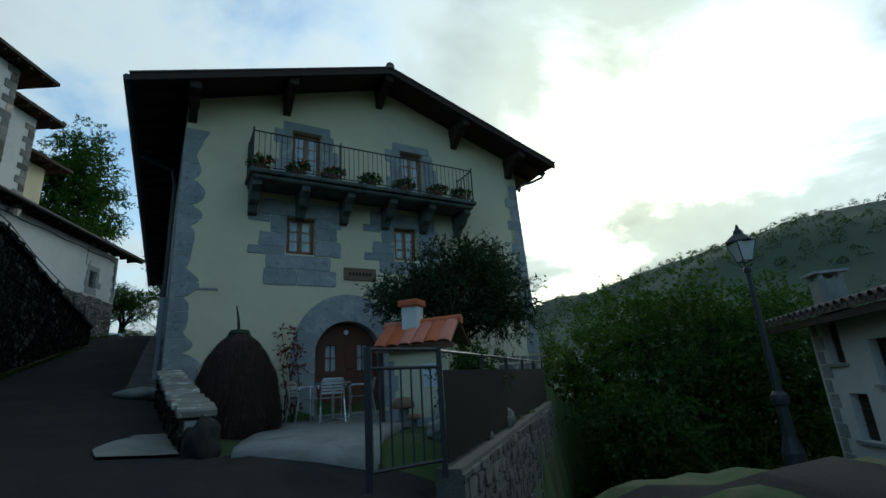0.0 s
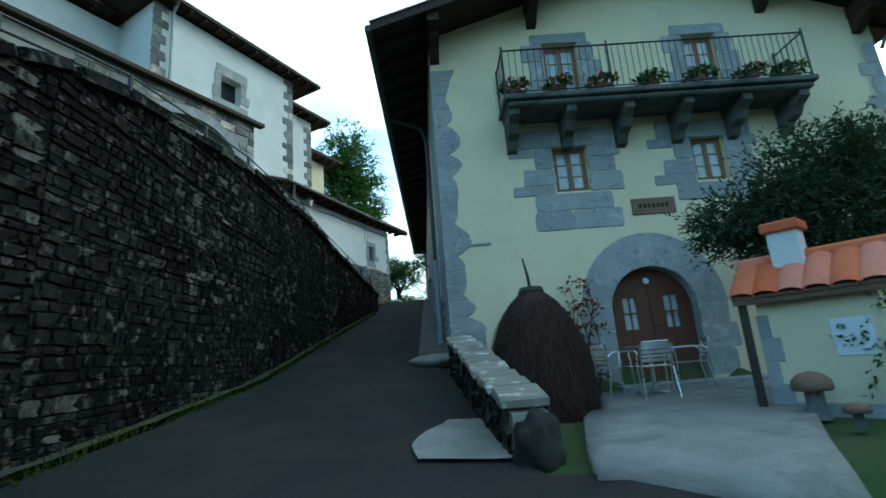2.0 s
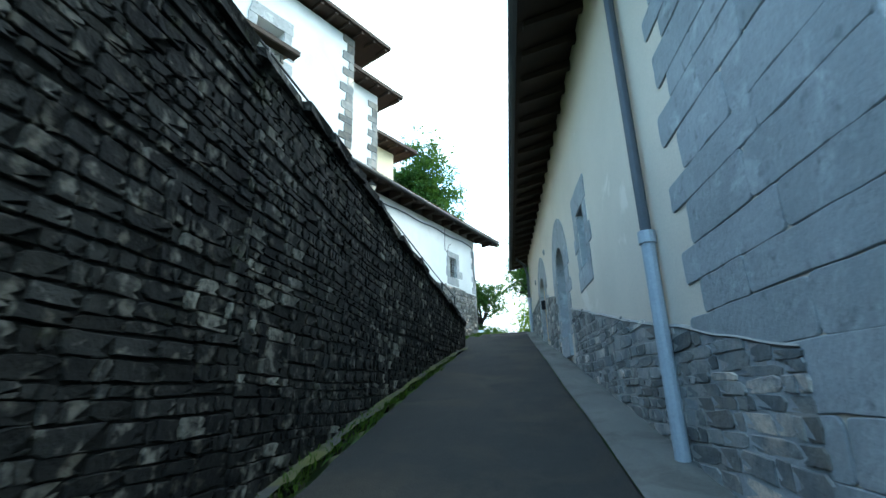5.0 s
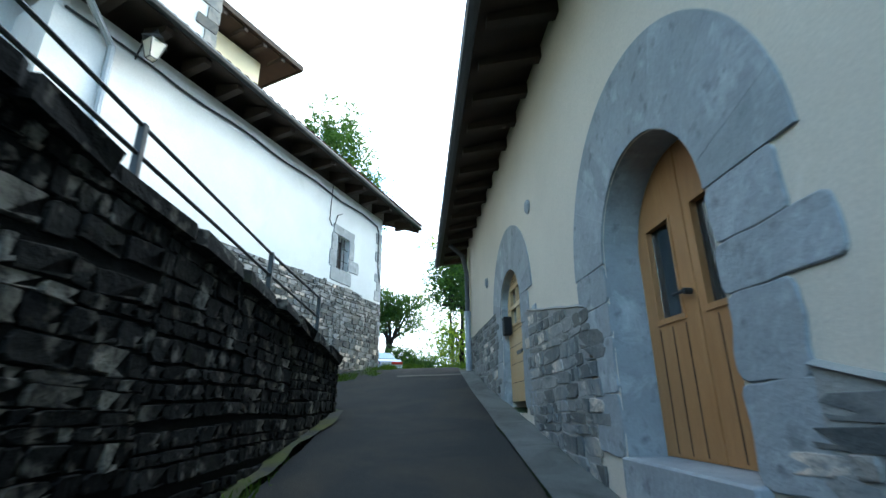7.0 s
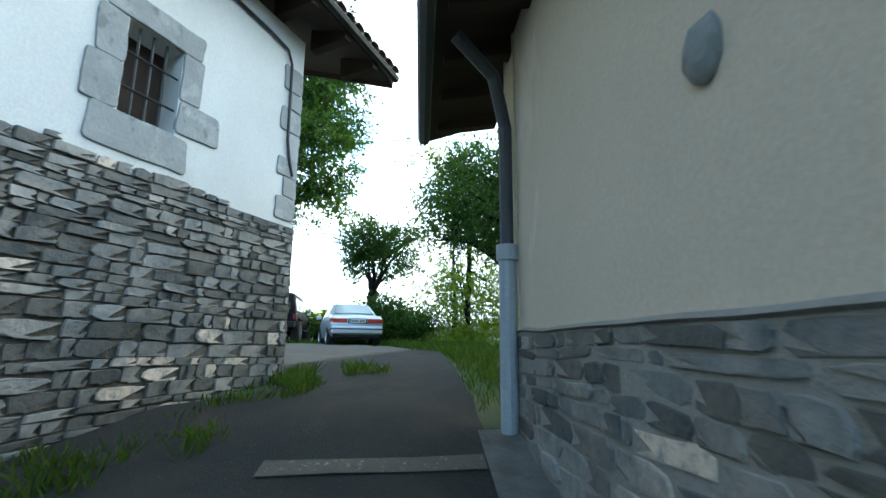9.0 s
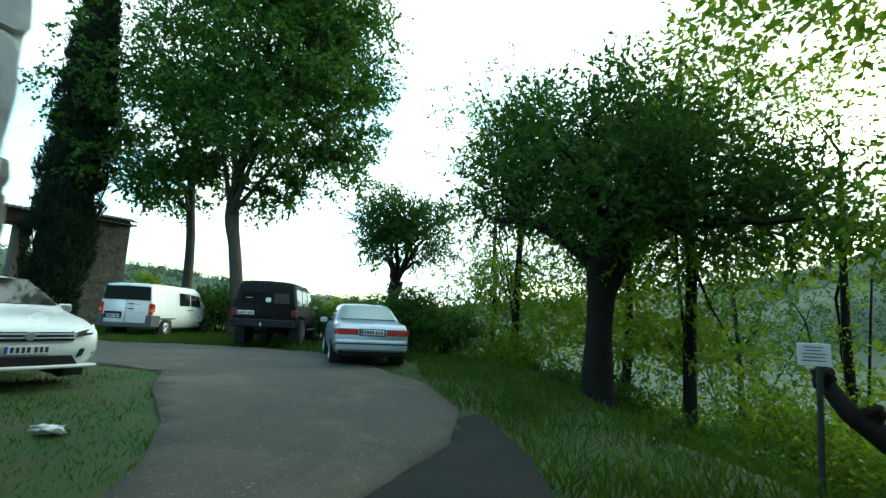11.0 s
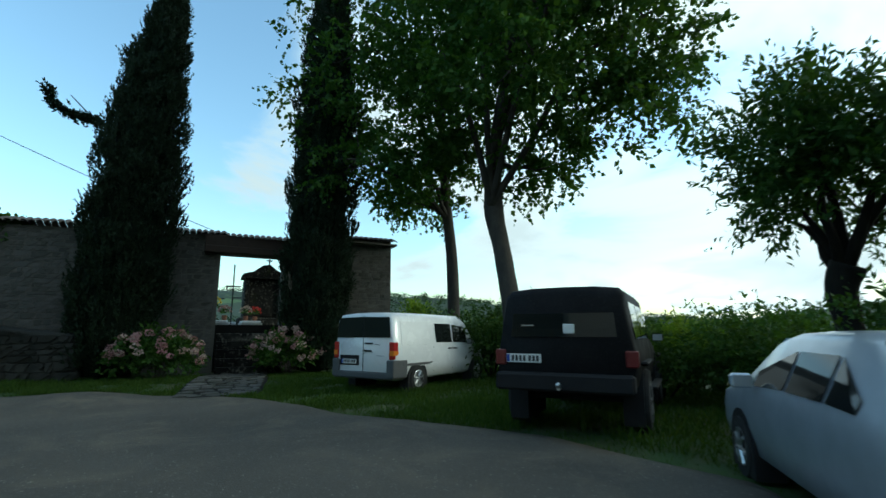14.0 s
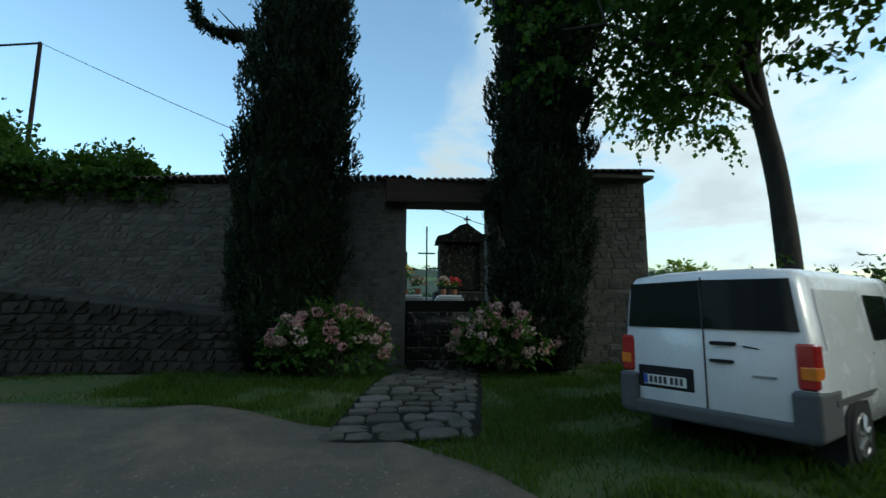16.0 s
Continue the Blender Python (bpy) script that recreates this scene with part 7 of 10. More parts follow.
# ---- the neighbour's white house below the lane ----
def neighbour_house():
    top = thing("neighbour_house", "white rendered house with quoins and brown tiled roof", "house", at=(0, 0, 0))
    c = Vector((8.25, 11.07, 0))
    e = Vector((-0.206, -0.979, 0))
    n = Vector((-e.y, e.x, 0))
    if n.x < 0:
        n = -n

    def at(a, b, z):
        return tuple(c + e * a + n * b + Vector((0, 0, z)))
    z0, ze = -9.0, 2.35
    bm = bmesh.new()
    wins = [(0.40, 0.96, 1.40, 2.22), (1.85, 2.40, 0.98, 1.80), (0.72, 1.34, -0.10, 0.80), (2.45, 3.05, -0.30, 0.62), (4.2, 4.8, 0.9, 1.75)]
    panel(bm, [(0, z0), (9, z0), (9, ze), (0, ze)], [rect(*w) for w in wins], lambda a, z, d: Vector(at(a, d, z)), 0.35)
    part("wall", bm, M["white"], top)
    bm = bmesh.new()
    for q in ((at(0, 0, 0), at(0, 7, 0)), (at(9, 0, 0), at(9, 7, 0)), (at(0, 7, 0), at(9, 7, 0))):
        a, b = Vector(q[0]), Vector(q[1])
        d = (b - a).normalized()
        s = Vector((-d.y, d.x, 0)) * 0.15
        extrude(bm, [a - s + Vector((0, 0, z0)), b - s + Vector((0, 0, z0)), b + s + Vector((0, 0, z0)), a + s + Vector((0, 0, z0))], (0, 0, ze - z0))
    part("wall", bm, M["white"], top)
    for a0, a1, zb, zt in wins:
        w = part("window", (lambda b_: (extrude(b_, [at(a0, 0.16, zb), at(a1, 0.16, zb), at(a1, 0.2, zb), at(a0, 0.2, zb)], (0, 0, zt - zb)), b_)[1])(bmesh.new()), M["dark_wood"], top, "closed dark wooden shutter")
        bm = bmesh.new()
        for k in range(9):
            z = zb + (zt - zb) * (k + 0.5) / 9
            extrude(bm, [at(a0 + 0.03, 0.13, z), at(a1 - 0.03, 0.13, z), at(a1 - 0.03, 0.155, z + 0.02), at(a0 + 0.03, 0.155, z + 0.02)], (0, 0, 0.05))
        part("louvres", bm, M["dark_wood"], w)
        bm = bmesh.new()
        extrude(bm, [at(a0 - 0.08, -0.07, zb - 0.06), at(a1 + 0.08, -0.07, zb - 0.06), at(a1 + 0.08, 0.1, zb - 0.06), at(a0 - 0.08, 0.1, zb - 0.06)], (0, 0, 0.055))
        part("window_sill", bm, M["slab"], w)
    k, z = 0, -4.0
    while z < ze - 0.1:
        ln = 0.34 if k % 2 else 0.2
        bm = bmesh.new()
        extrude(bm, [at(-0.02, -0.02, z), at(ln, -0.02, z), at(ln, 0.1, z), at(-0.02, 0.1, z)], (0, 0, 0.27))
        part("quoin", bm, M["slab"], top)
        z += 0.3
        k += 1
    # roof, with its eave over the lane side
    slope = 0.22
    lo = 0.62
    bm = bmesh.new()
    for s0, s1 in ((-lo, 3.6), (7.8, 3.6)):
        za = ze + 0.12 - (lo if s0 < 0 else 0.8) * slope
        zr = za + abs(s1 - s0) * slope
        extrude(bm, [at(-0.7, s0, za), at(9.7, s0, za), at(9.7, s1, zr), at(-0.7, s1, zr)], (0, 0, 0.1))
    roof = part("roof", bm, M["tile_dark"], top, "weathered brown tile roof")
    bm = bmesh.new()
    for i in range(40):
        a = -0.66 + i * 0.26
        za = ze + 0.24 - lo * slope
        tube(bm, at(a, -lo - 0.03, za - 0.02), at(a, 3.55, za + (3.55 + lo) * slope), 0.085, None, 7, False)
    tagged(part("roof_tiles", bm, M["tile_dark"], roof, smooth=True), kind="stuff")
    bm = bmesh.new()
    za = ze + 0.10 - lo * slope
    extrude(bm, [at(-0.7, -lo + 0.03, za), at(9.7, -lo + 0.03, za), at(9.7, -lo + 0.07, za), at(-0.7, -lo + 0.07, za)], (0, 0, -0.14))
    part("fascia", bm, M["dark_wood"], roof)
    for i in range(22):
        a = -0.6 + i * 0.47
        bm = bmesh.new()
        extrude(bm, [at(a, -lo + 0.06, za - 0.02), at(a + 0.09, -lo + 0.06, za - 0.02), at(a + 0.09, 0.05, za - 0.02 + lo * slope), at(a, 0.05, za - 0.02 + lo * slope)], (0, 0, -0.11))
        part("rafter", bm, M["dark_wood"], roof)
    ch = part("chimney", (lambda b_: (extrude(b_, [at(-0.55, 0.45, ze), at(-0.05, 0.45, ze), at(-0.05, 0.95, ze), at(-0.55, 0.95, ze)], (0, 0, 0.95)), b_)[1])(bmesh.new()), M["concrete"], top, "grey rendered chimney")
    bm = bmesh.new()
    extrude(bm, [at(-0.65, 0.35, ze + 1.08), at(0.05, 0.35, ze + 1.08), at(0.05, 1.05, ze + 1.08), at(-0.65, 1.05, ze + 1.08)], (0, 0, 0.06))
    for a, b in ((-0.55, 0.45), (-0.15, 0.45), (-0.55, 0.85), (-0.15, 0.85)):
        extrude(bm, [at(a, b, ze + 0.95), at(a + 0.1, b, ze + 0.95), at(a + 0.1, b + 0.1, ze + 0.95), at(a, b + 0.1, ze + 0.95)], (0, 0, 0.13))
    part("chimney_cap", bm, M["slab"], ch)


neighbour_house()


# ---- parked vehicles ----
def car_ring(st):
    y, zb, zm, zt, wb, wm, wt = st
    half = [(0.0, zb), (wb * 0.86, zb), (wb, zb + 0.07), (wm, zb + (zm - zb) * 0.45), (wm, zb + (zm - zb) * 0.75), (wm * 0.975, zm), (wt + (wm * 0.975 - wt) * 0.12, zm + (zt - zm) * 0.86), (wt * 0.93, zt - 0.012 - (zt - zm) * 0.02), (wt * 0.55, zt), (0.0, zt + 0.006)]
    return [Vector((x, y, z)) for x, z in half] + [Vector((-x, y, z)) for x, z in half[-2:0:-1]]


def car_at(sts, y):
    ys = [s[0] for s in sts]
    return tuple(float(np.interp(y, ys, [s[k] for s in sts])) for k in range(7))


def side_point(sts, y, k, sgn, off=0.008):
    """A point on the flank between waist (0) and roof edge (1)."""
    _, zb, zm, zt, wb, wm, wt = car_at(sts, y)
    x0, z0, x1, z1 = wm * 0.975, zm, wt + (wm * 0.975 - wt) * 0.12, zm + (zt - zm) * 0.86
    return Vector(((x0 + (x1 - x0) * k + off) * sgn, y, z0 + (z1 - z0) * k))


def flank_point(sts, y, z, sgn, off=0.006):
    _, zb, zm, zt, wb, wm, wt = car_at(sts, y)
    k = (z - zb) / (zm - zb)
    x = float(np.interp(k, [0, 0.1, 0.45, 0.75, 1.0], [wb * 0.95, wb, wm, wm, wm * 0.975]))
    return Vector(((x + off) * sgn, y, z))


def car_body(parent, sts, paint):
    bm = bmesh.new()
    fine = []
    for a, b in zip(sts, sts[1:]):
        n = max(1, int((b[0] - a[0]) / 0.18))
        fine += [tuple(a[k] + (b[k] - a[k]) * i / n for k in range(7)) for i in range(n)]
    fine.append(sts[-1])
    rings = [[bm.verts.new(p) for p in car_ring(s)] for s in fine]
    n = len(rings[0])
    for r, q in zip(rings, rings[1:]):
        for i in range(n):
            bm.faces.new((r[i], r[(i + 1) % n], q[(i + 1) % n], q[i]))
    bm.faces.new(rings[0][::-1])
    bm.faces.new(rings[-1])
    ob = part("body", bm, paint, parent, smooth=True)
    for e in ob.data.edges:
        pass
    return ob


def plate_quad(parent, name, pts, thick, mat, label=""):
    """A panel over four or more points, with thickness along its normal."""
    pts = [Vector(p) for p in pts]
    n = (pts[1] - pts[0]).cross(pts[2] - pts[0]).normalized()
    bm = bmesh.new()
    extrude(bm, pts, n * thick)
    return part(name, bm, mat, parent, label)


def wheel(parent, x, y, r, w, rim_mat, sgn):
    bm = bmesh.new()
    prof = [(r * 0.62, -w / 2), (r * 0.95, -w / 2), (r, -w * 0.36), (r, w * 0.36), (r * 0.95, w / 2), (r * 0.62, w / 2)]
    lathe(bm, prof, (0, 0, 0), 24, True)
    m = Matrix.Translation((x, y, r)) @ Matrix.Rotation(radians(90), 4, "Y")
    bmesh.ops.transform(bm, matrix=m, verts=bm.verts)
    wh = part("wheel", bm, M["rubber"], parent, "black tyre", smooth=False)
    bm = bmesh.new()
    lathe(bm, [(r * 0.63, w * 0.5), (r * 0.60, w * 0.52), (r * 0.52, w * 0.42), (r * 0.20, w * 0.46), (r * 0.16, w * 0.54), (0.02, w * 0.54)], (0, 0, 0), 20)
    for i in range(7):
        a = 2 * math.pi * i / 7
        tube(bm, (r * 0.15 * math.cos(a), r * 0.15 * math.sin(a), w * 0.5), (r * 0.58 * math.cos(a), r * 0.58 * math.sin(a), w * 0.48), 0.022, n=5)
    bmesh.ops.transform(bm, matrix=Matrix.Translation((x, y, r)) @ Matrix.Rotation(radians(90 * sgn), 4, "Y"), verts=bm.verts)
    part("rim", bm, rim_mat, wh)


def arch_disc(parent, x, y, z, r, sgn):
    # no well is cut: a black disc stands for the shade in it
    bm = bmesh.new()
    n = 18
    pts = [Vector((x, y + r * math.cos(math.pi * i / n), z + r * math.sin(math.pi * i / n))) for i in range(n + 1)]
    extrude(bm, [Vector((x, y - r, z - r * 0.75))] + pts[::-1] + [Vector((x, y + r, z - r * 0.75))], (-0.25 * sgn, 0, 0))
    part("wheel_arch_dark", bm, M["plastic_black"], parent)


def bars_plate(parent, c, w, h, ry, normal_sgn, dark=True):
    """Registration plate with plain bars for its characters."""
    bm = bmesh.new()
    box(bm, c[0] - w / 2, c[0] + w / 2, c[1] - 0.006, c[1] + 0.006, c[2] - h / 2, c[2] + h / 2, 0.003)
    pl = part("number_plate", bm, M["plate"], parent, "white plate with dark bars")
    yy = c[1] + normal_sgn * 0.009
    bm = bmesh.new()
    box(bm, c[0] - w / 2 + 0.006, c[0] - w / 2 + 0.045, yy - 0.003, yy + 0.003, c[2] - h / 2 + 0.008, c[2] + h / 2 - 0.008)
    part("plate_band", bm, M["plate_blue"], pl)
    for i in range(7):
        x = c[0] - w / 2 + 0.07 + i * (w - 0.09) / 7.2 + (0.02 if i > 3 else 0)
        bm = bmesh.new()
        box(bm, x, x + (w - 0.09) / 7.2 * 0.62, yy - 0.003, yy + 0.003, c[2] - h * 0.32, c[2] + h * 0.32)
        part("plate_bar", bm, M["ink"], pl)


def mirror(parent, sts, y, paint, sgn):
    p = side_point(sts, y, 0.08, sgn)
    bm = bmesh.new()
    box(bm, -0.09, 0.09, -0.05, 0.05, -0.06, 0.07, 0.025, Matrix.Translation(p + Vector((sgn * 0.12, 0, 0.05))))
    mr = part("wing_mirror", bm, paint, parent)
    bm = bmesh.new()
    box(bm, -0.075, 0.075, -0.056, -0.051, -0.045, 0.055, 0, Matrix.Translation(p + Vector((sgn * 0.12, 0, 0.05))))
    part("mirror_glass", bm, M["steel"], mr)


# silver saloon
SED = [(0.0, 0.36, 0.74, 0.80, 0.70, 0.76, 0.70), (0.06, 0.30, 0.80, 0.90, 0.74, 0.81, 0.74), (0.22, 0.26, 0.86, 0.955, 0.76, 0.83, 0.75), (0.72, 0.22, 0.88, 0.985, 0.78, 0.84, 0.74), (0.80, 0.22, 0.885, 1.00, 0.78, 0.84, 0.73),
       (1.42, 0.2, 0.90, 1.36, 0.79, 0.845, 0.60), (1.70, 0.2, 0.90, 1.41, 0.79, 0.845, 0.58), (2.55, 0.2, 0.90, 1.415, 0.79, 0.845, 0.58), (2.85, 0.2, 0.89, 1.36, 0.79, 0.84, 0.60), (3.42, 0.2, 0.87, 0.98, 0.79, 0.83, 0.72), (3.5, 0.2, 0.86, 0.95, 0.79, 0.83, 0.72),
       (4.15, 0.22, 0.76, 0.83, 0.76, 0.80, 0.70), (4.32, 0.34, 0.62, 0.68, 0.70, 0.74, 0.64)]
sed_z = 5.215
sedan = thing("silver_saloon", "old silver-blue saloon car parked on the verge", "car", at=(-22.13 + 0.0, 31.72, sed_z), rz=46.5)
car_body(sedan, SED, M["car_silver"])
plate_quad(sedan, "rear_window", [(-0.645, 0.845, 1.02), (0.645, 0.845, 1.02), (0.545, 1.395, 1.335), (-0.545, 1.395, 1.335)], 0.035, M["clear_car_glass"])
plate_quad(sedan, "windscreen", [(0.64, 3.40, 1.0), (-0.64, 3.40, 1.0), (-0.55, 2.88, 1.345), (0.55, 2.88, 1.345)], 0.012, M["clear_car_glass"])
for sg in (-1, 1):
    for y0, y1 in ((1.25, 1.62), (1.68, 2.28), (2.34, 3.05)):
        pts = [side_point(SED, y0, 0.10, sg), side_point(SED, y1, 0.10, sg), side_point(SED, y1, 0.80 if y1 < 2.9 else 0.55, sg), side_point(SED, y0, 0.80 if y0 > 1.3 else 0.35, sg)]
        plate_quad(sedan, "side_window", pts if sg > 0 else pts[::-1], 0.006, M["car_glass"])
    mirror(sedan, SED, 2.95, M["car_silver"], sg)
    for y in (0.86, 3.48):
        arch_disc(sedan, 0.84 * sg, y, 0.31, 0.345, sg)
        wheel(sedan, 0.76 * sg, y, 0.29, 0.19, M["steel"], sg)
    # rear lamps
    bm = bmesh.new()
    box(bm, 0.31 * sg, 0.775 * sg, -0.015, 0.10, 0.70, 0.835, 0.012)
    part("rear_lamp", bm, M["lamp_red"], sedan, "red rear lamp")
    bm = bmesh.new()
    box(bm, 0.765 * sg, 0.825 * sg, 0.035, 0.22, 0.705, 0.83, 0.012)
    part("corner_lamp", bm, M["lamp_red"], sedan)
    bm = bmesh.new()
    box(bm, 0.70 * sg, 0.835 * sg, 0.0, 0.9, 0.46, 0.50, 0.008)
    part("side_moulding", bm, M["plastic_grey"], sedan)
bm = bmesh.new()
box(bm, -0.30, 0.30, -0.012, 0.06, 0.68, 0.84, 0.008)
part("plate_recess", bm, M["plastic_grey"], sedan)
bars_plate(sedan, (0.0, -0.022, 0.76), 0.50, 0.11, 0, -1)
bm = bmesh.new()
box(bm, -0.79, 0.79, -0.07, 0.22, 0.36, 0.60, 0.045, seg=3)
part("rear_bumper", bm, M["car_silver"], sedan)
bm = bmesh.new()
box(bm, -0.795, 0.795, -0.078, 0.15, 0.50, 0.53, 0.006)
part("bumper_strip", bm, M["plastic_black"], sedan)
bm = bmesh.new()
box(bm, -0.72, 0.72, 0.02, 0.5, 0.24, 0.362, 0.02)
part("underside", bm, M["plastic_black"], sedan)
for sg in (-1, 1):
    bm = bmesh.new()
    box(bm, 0.45 * sg, 0.74 * sg, 4.24, 4.33, 0.56, 0.68, 0.02)
    part("headlamp", bm, M["lamp_clear"], sedan)
bm = bmesh.new()
box(bm, -0.05, 0.05, -0.028, 0.0, 0.875, 0.895, 0.006)
part("badge", bm, M["steel"], sedan)

# white van
VAN = [(0.0, 0.42, 1.02, 1.77, 0.84, 0.88, 0.78), (0.05, 0.36, 1.04, 1.825, 0.87, 0.915, 0.79), (0.22, 0.30, 1.06, 1.855, 0.88, 0.925, 0.80), (1.2, 0.28, 1.06, 1.87, 0.88, 0.93, 0.80), (3.0, 0.28, 1.05, 1.865, 0.88, 0.93, 0.79), (3.35, 0.28, 1.04, 1.78, 0.88, 0.93, 0.77),
       (4.02, 0.28, 1.0, 1.14, 0.87, 0.90, 0.76), (4.45, 0.30, 0.84, 0.96, 0.84, 0.86, 0.72), (4.64, 0.38, 0.66, 0.74, 0.76, 0.78, 0.66)]
van = thing("white_van", "white compact van with dark rear windows and grey bumpers", "van", at=(-33.12, 32.08, 5.235), rz=31)
car_body(van, VAN, M["car_white"])
for sg in (-1, 1):
    pts = [(0.012 * sg, 0.0, 1.27), (0.815 * sg, 0.0, 1.27), (0.765 * sg, 0.006, 1.735), (0.012 * sg, 0.006, 1.75)]
    ins = [Vector((x, y - 0.006, z)) for x, y, z in pts]
    plate_quad(van, "rear_window", ins if sg > 0 else ins[::-1], 0.012, M["car_glass"])
    bm = bmesh.new()
    box(bm, 0.765 * sg, 0.915 * sg, -0.02, 0.16, 0.78, 1.17, 0.02)
    lm = part("rear_lamp", bm, M["lamp_red"], van, "red and amber rear lamp")
    bm = bmesh.new()
    box(bm, 0.79 * sg, 0.918 * sg, -0.026, 0.165, 0.86, 0.98, 0.012)
    part("amber_lens", bm, M["lamp_amber"], lm)
    for y0, y1, top in ((1.75, 2.52, 0.80), (2.60, 3.40, 0.78)):
        pts = [side_point(VAN, y0, 0.12, sg), side_point(VAN, y1, 0.12, sg), side_point(VAN, y1 - (0.14 if y1 > 3 else 0), top, sg), side_point(VAN, y0, top, sg)]
        plate_quad(van, "side_window", pts if sg > 0 else pts[::-1], 0.008, M["car_glass"])
    pts = [flank_point(VAN, 0.32, 0.62, sg), flank_point(VAN, 4.2, 0.62, sg), flank_point(VAN, 4.2, 0.68, sg), flank_point(VAN, 0.32, 0.68, sg)]
    plate_quad(van, "rub_strip", pts if sg > 0 else pts[::-1], 0.012, M["plastic_grey"])
    for y0 in (1.62, 2.56):
        pts = [flank_point(VAN, y0, 0.45, sg, 0.001), flank_point(VAN, y0 + 0.012, 0.45, sg, 0.001), flank_point(VAN, y0 + 0.012, 1.03, sg, 0.001), flank_point(VAN, y0, 1.03, sg, 0.001)]
        plate_quad(van, "door_gap", pts if sg > 0 else pts[::-1], 0.004, M["plastic_black"])
    for y0 in (2.42, 2.68):
        p = flank_point(VAN, y0, 0.98, sg)
        bm = bmesh.new()
        box(bm, -0.012, 0.02, -0.09, 0.09, -0.018, 0.018, 0.006, Matrix.Translation(p))
        part("door_handle", bm, M["plastic_black"], van)
    bm = bmesh.new()
    p = [side_point(VAN, y, 0.06 if y < 1.6 else 0.06, sg, 0.004) for y in (0.3, 1.6)]
    pts = [p[0], p[1], side_point(VAN, 1.6, 0.85, sg, 0.004), side_point(VAN, 0.3, 0.85, sg, 0.004)]
    bm.free()
    plate_quad(van, "side_panel", pts if sg > 0 else pts[::-1], 0.006, M["car_white"])
    mirror(van, VAN, 3.3, M["plastic_grey"], sg)
    for y in (0.92, 3.86):
        arch_disc(van, 0.925 * sg, y, 0.34, 0.39, sg)
        wheel(van, 0.84 * sg, y, 0.315, 0.21, M["steel"], sg)
plate_quad(van, "windscreen", [(0.70, 4.02, 1.16), (-0.70, 4.02, 1.16), (-0.70, 3.38, 1.74), (0.70, 3.38, 1.74)], 0.012, M["car_glass"])
bm = bmesh.new()
box(bm, -0.91, 0.91, -0.05, 0.50, 0.34, 0.50, 0.04, seg=3)
part("rear_bumper", bm, M["plastic_grey"], van)
for sg in (-1, 1):
    bm = bmesh.new()
    box(bm, 0.72 * sg, 0.935 * sg, -0.055, 0.50, 0.36, 0.775, 0.04, seg=3)
    part("bumper_corner", bm, M["plastic_grey"], van)
bm = bmesh.new()
box(bm, 0.06, 0.30, -0.035, 0.0, 1.12, 1.155, 0.01)
part("rear_handle", bm, M["plastic_black"], van)
bm = bmesh.new()
box(bm, -0.72, -0.12, -0.012, 0.01, 0.63, 0.86, 0.01)
part("plate_recess", bm, M["plastic_black"], van)
bm = bmesh.new()
box(bm, -0.006, 0.006, -0.010, 0.004, 0.50, 1.78)
part("door_split", bm, M["plastic_black"], van)
bars_plate(van, (-0.42, -0.020, 0.72), 0.46, 0.11, 0, -1)
bm = bmesh.new()
box(bm, -0.66, -0.17, -0.03, 0.0, 0.765, 0.80, 0.008)
part("plate_lamp", bm, M["plastic_black"], van)
bm = bmesh.new()
box(bm, 0.05, 0.27, -0.035, 0.0, 0.955, 0.985, 0.008)
part("rear_handle", bm, M["plastic_black"], van)
bm = bmesh.new()
box(bm, 0.42, 0.62, -0.012, 0.0, 0.85, 0.87)
part("model_mark", bm, M["steel"], van)
bm = bmesh.new()
tube(bm, (0.62, 0.02, 1.08), (0.35, -0.01, 1.12), 0.008, n=5)
part("rear_wiper", bm, M["plastic_black"], van)

# black off-roader on tall tyres
PAT = [(0.0, 0.66, 1.14, 1.80, 0.80, 0.84, 0.70), (0.05, 0.60, 1.16, 1.87, 0.82, 0.86, 0.72), (0.2, 0.58, 1.16, 1.90, 0.82, 0.865, 0.735), (2.4, 0.56, 1.15, 1.90, 0.82, 0.865, 0.735), (2.75, 0.56, 1.15, 1.84, 0.82, 0.865, 0.72), (3.25, 0.56, 1.14, 1.26, 0.82, 0.86, 0.74), (3.3, 0.56, 1.13, 1.22, 0.82, 0.85, 0.74),
       (4.3, 0.58, 1.06, 1.14, 0.80, 0.83, 0.72), (4.5, 0.66, 0.94, 1.02, 0.76, 0.78, 0.68)]
pat = thing("black_offroader", "faded black off-road car on tall tyres", "car", at=(-27.16, 32.92, 5.225), rz=36.3)
car_body(pat, PAT, M["car_black"])
ins = [Vector(p) for p in ((-0.66, -0.006, 1.26), (0.66, -0.006, 1.26), (0.62, 0.022, 1.72), (-0.62, 0.022, 1.72))]
plate_quad(pat, "rear_window", ins, 0.012, M["car_glass"])
plate_quad(pat, "windscreen", [(0.68, 3.24, 1.28), (-0.68, 3.24, 1.28), (-0.66, 2.78, 1.80), (0.66, 2.78, 1.80)], 0.012, M["car_glass"])
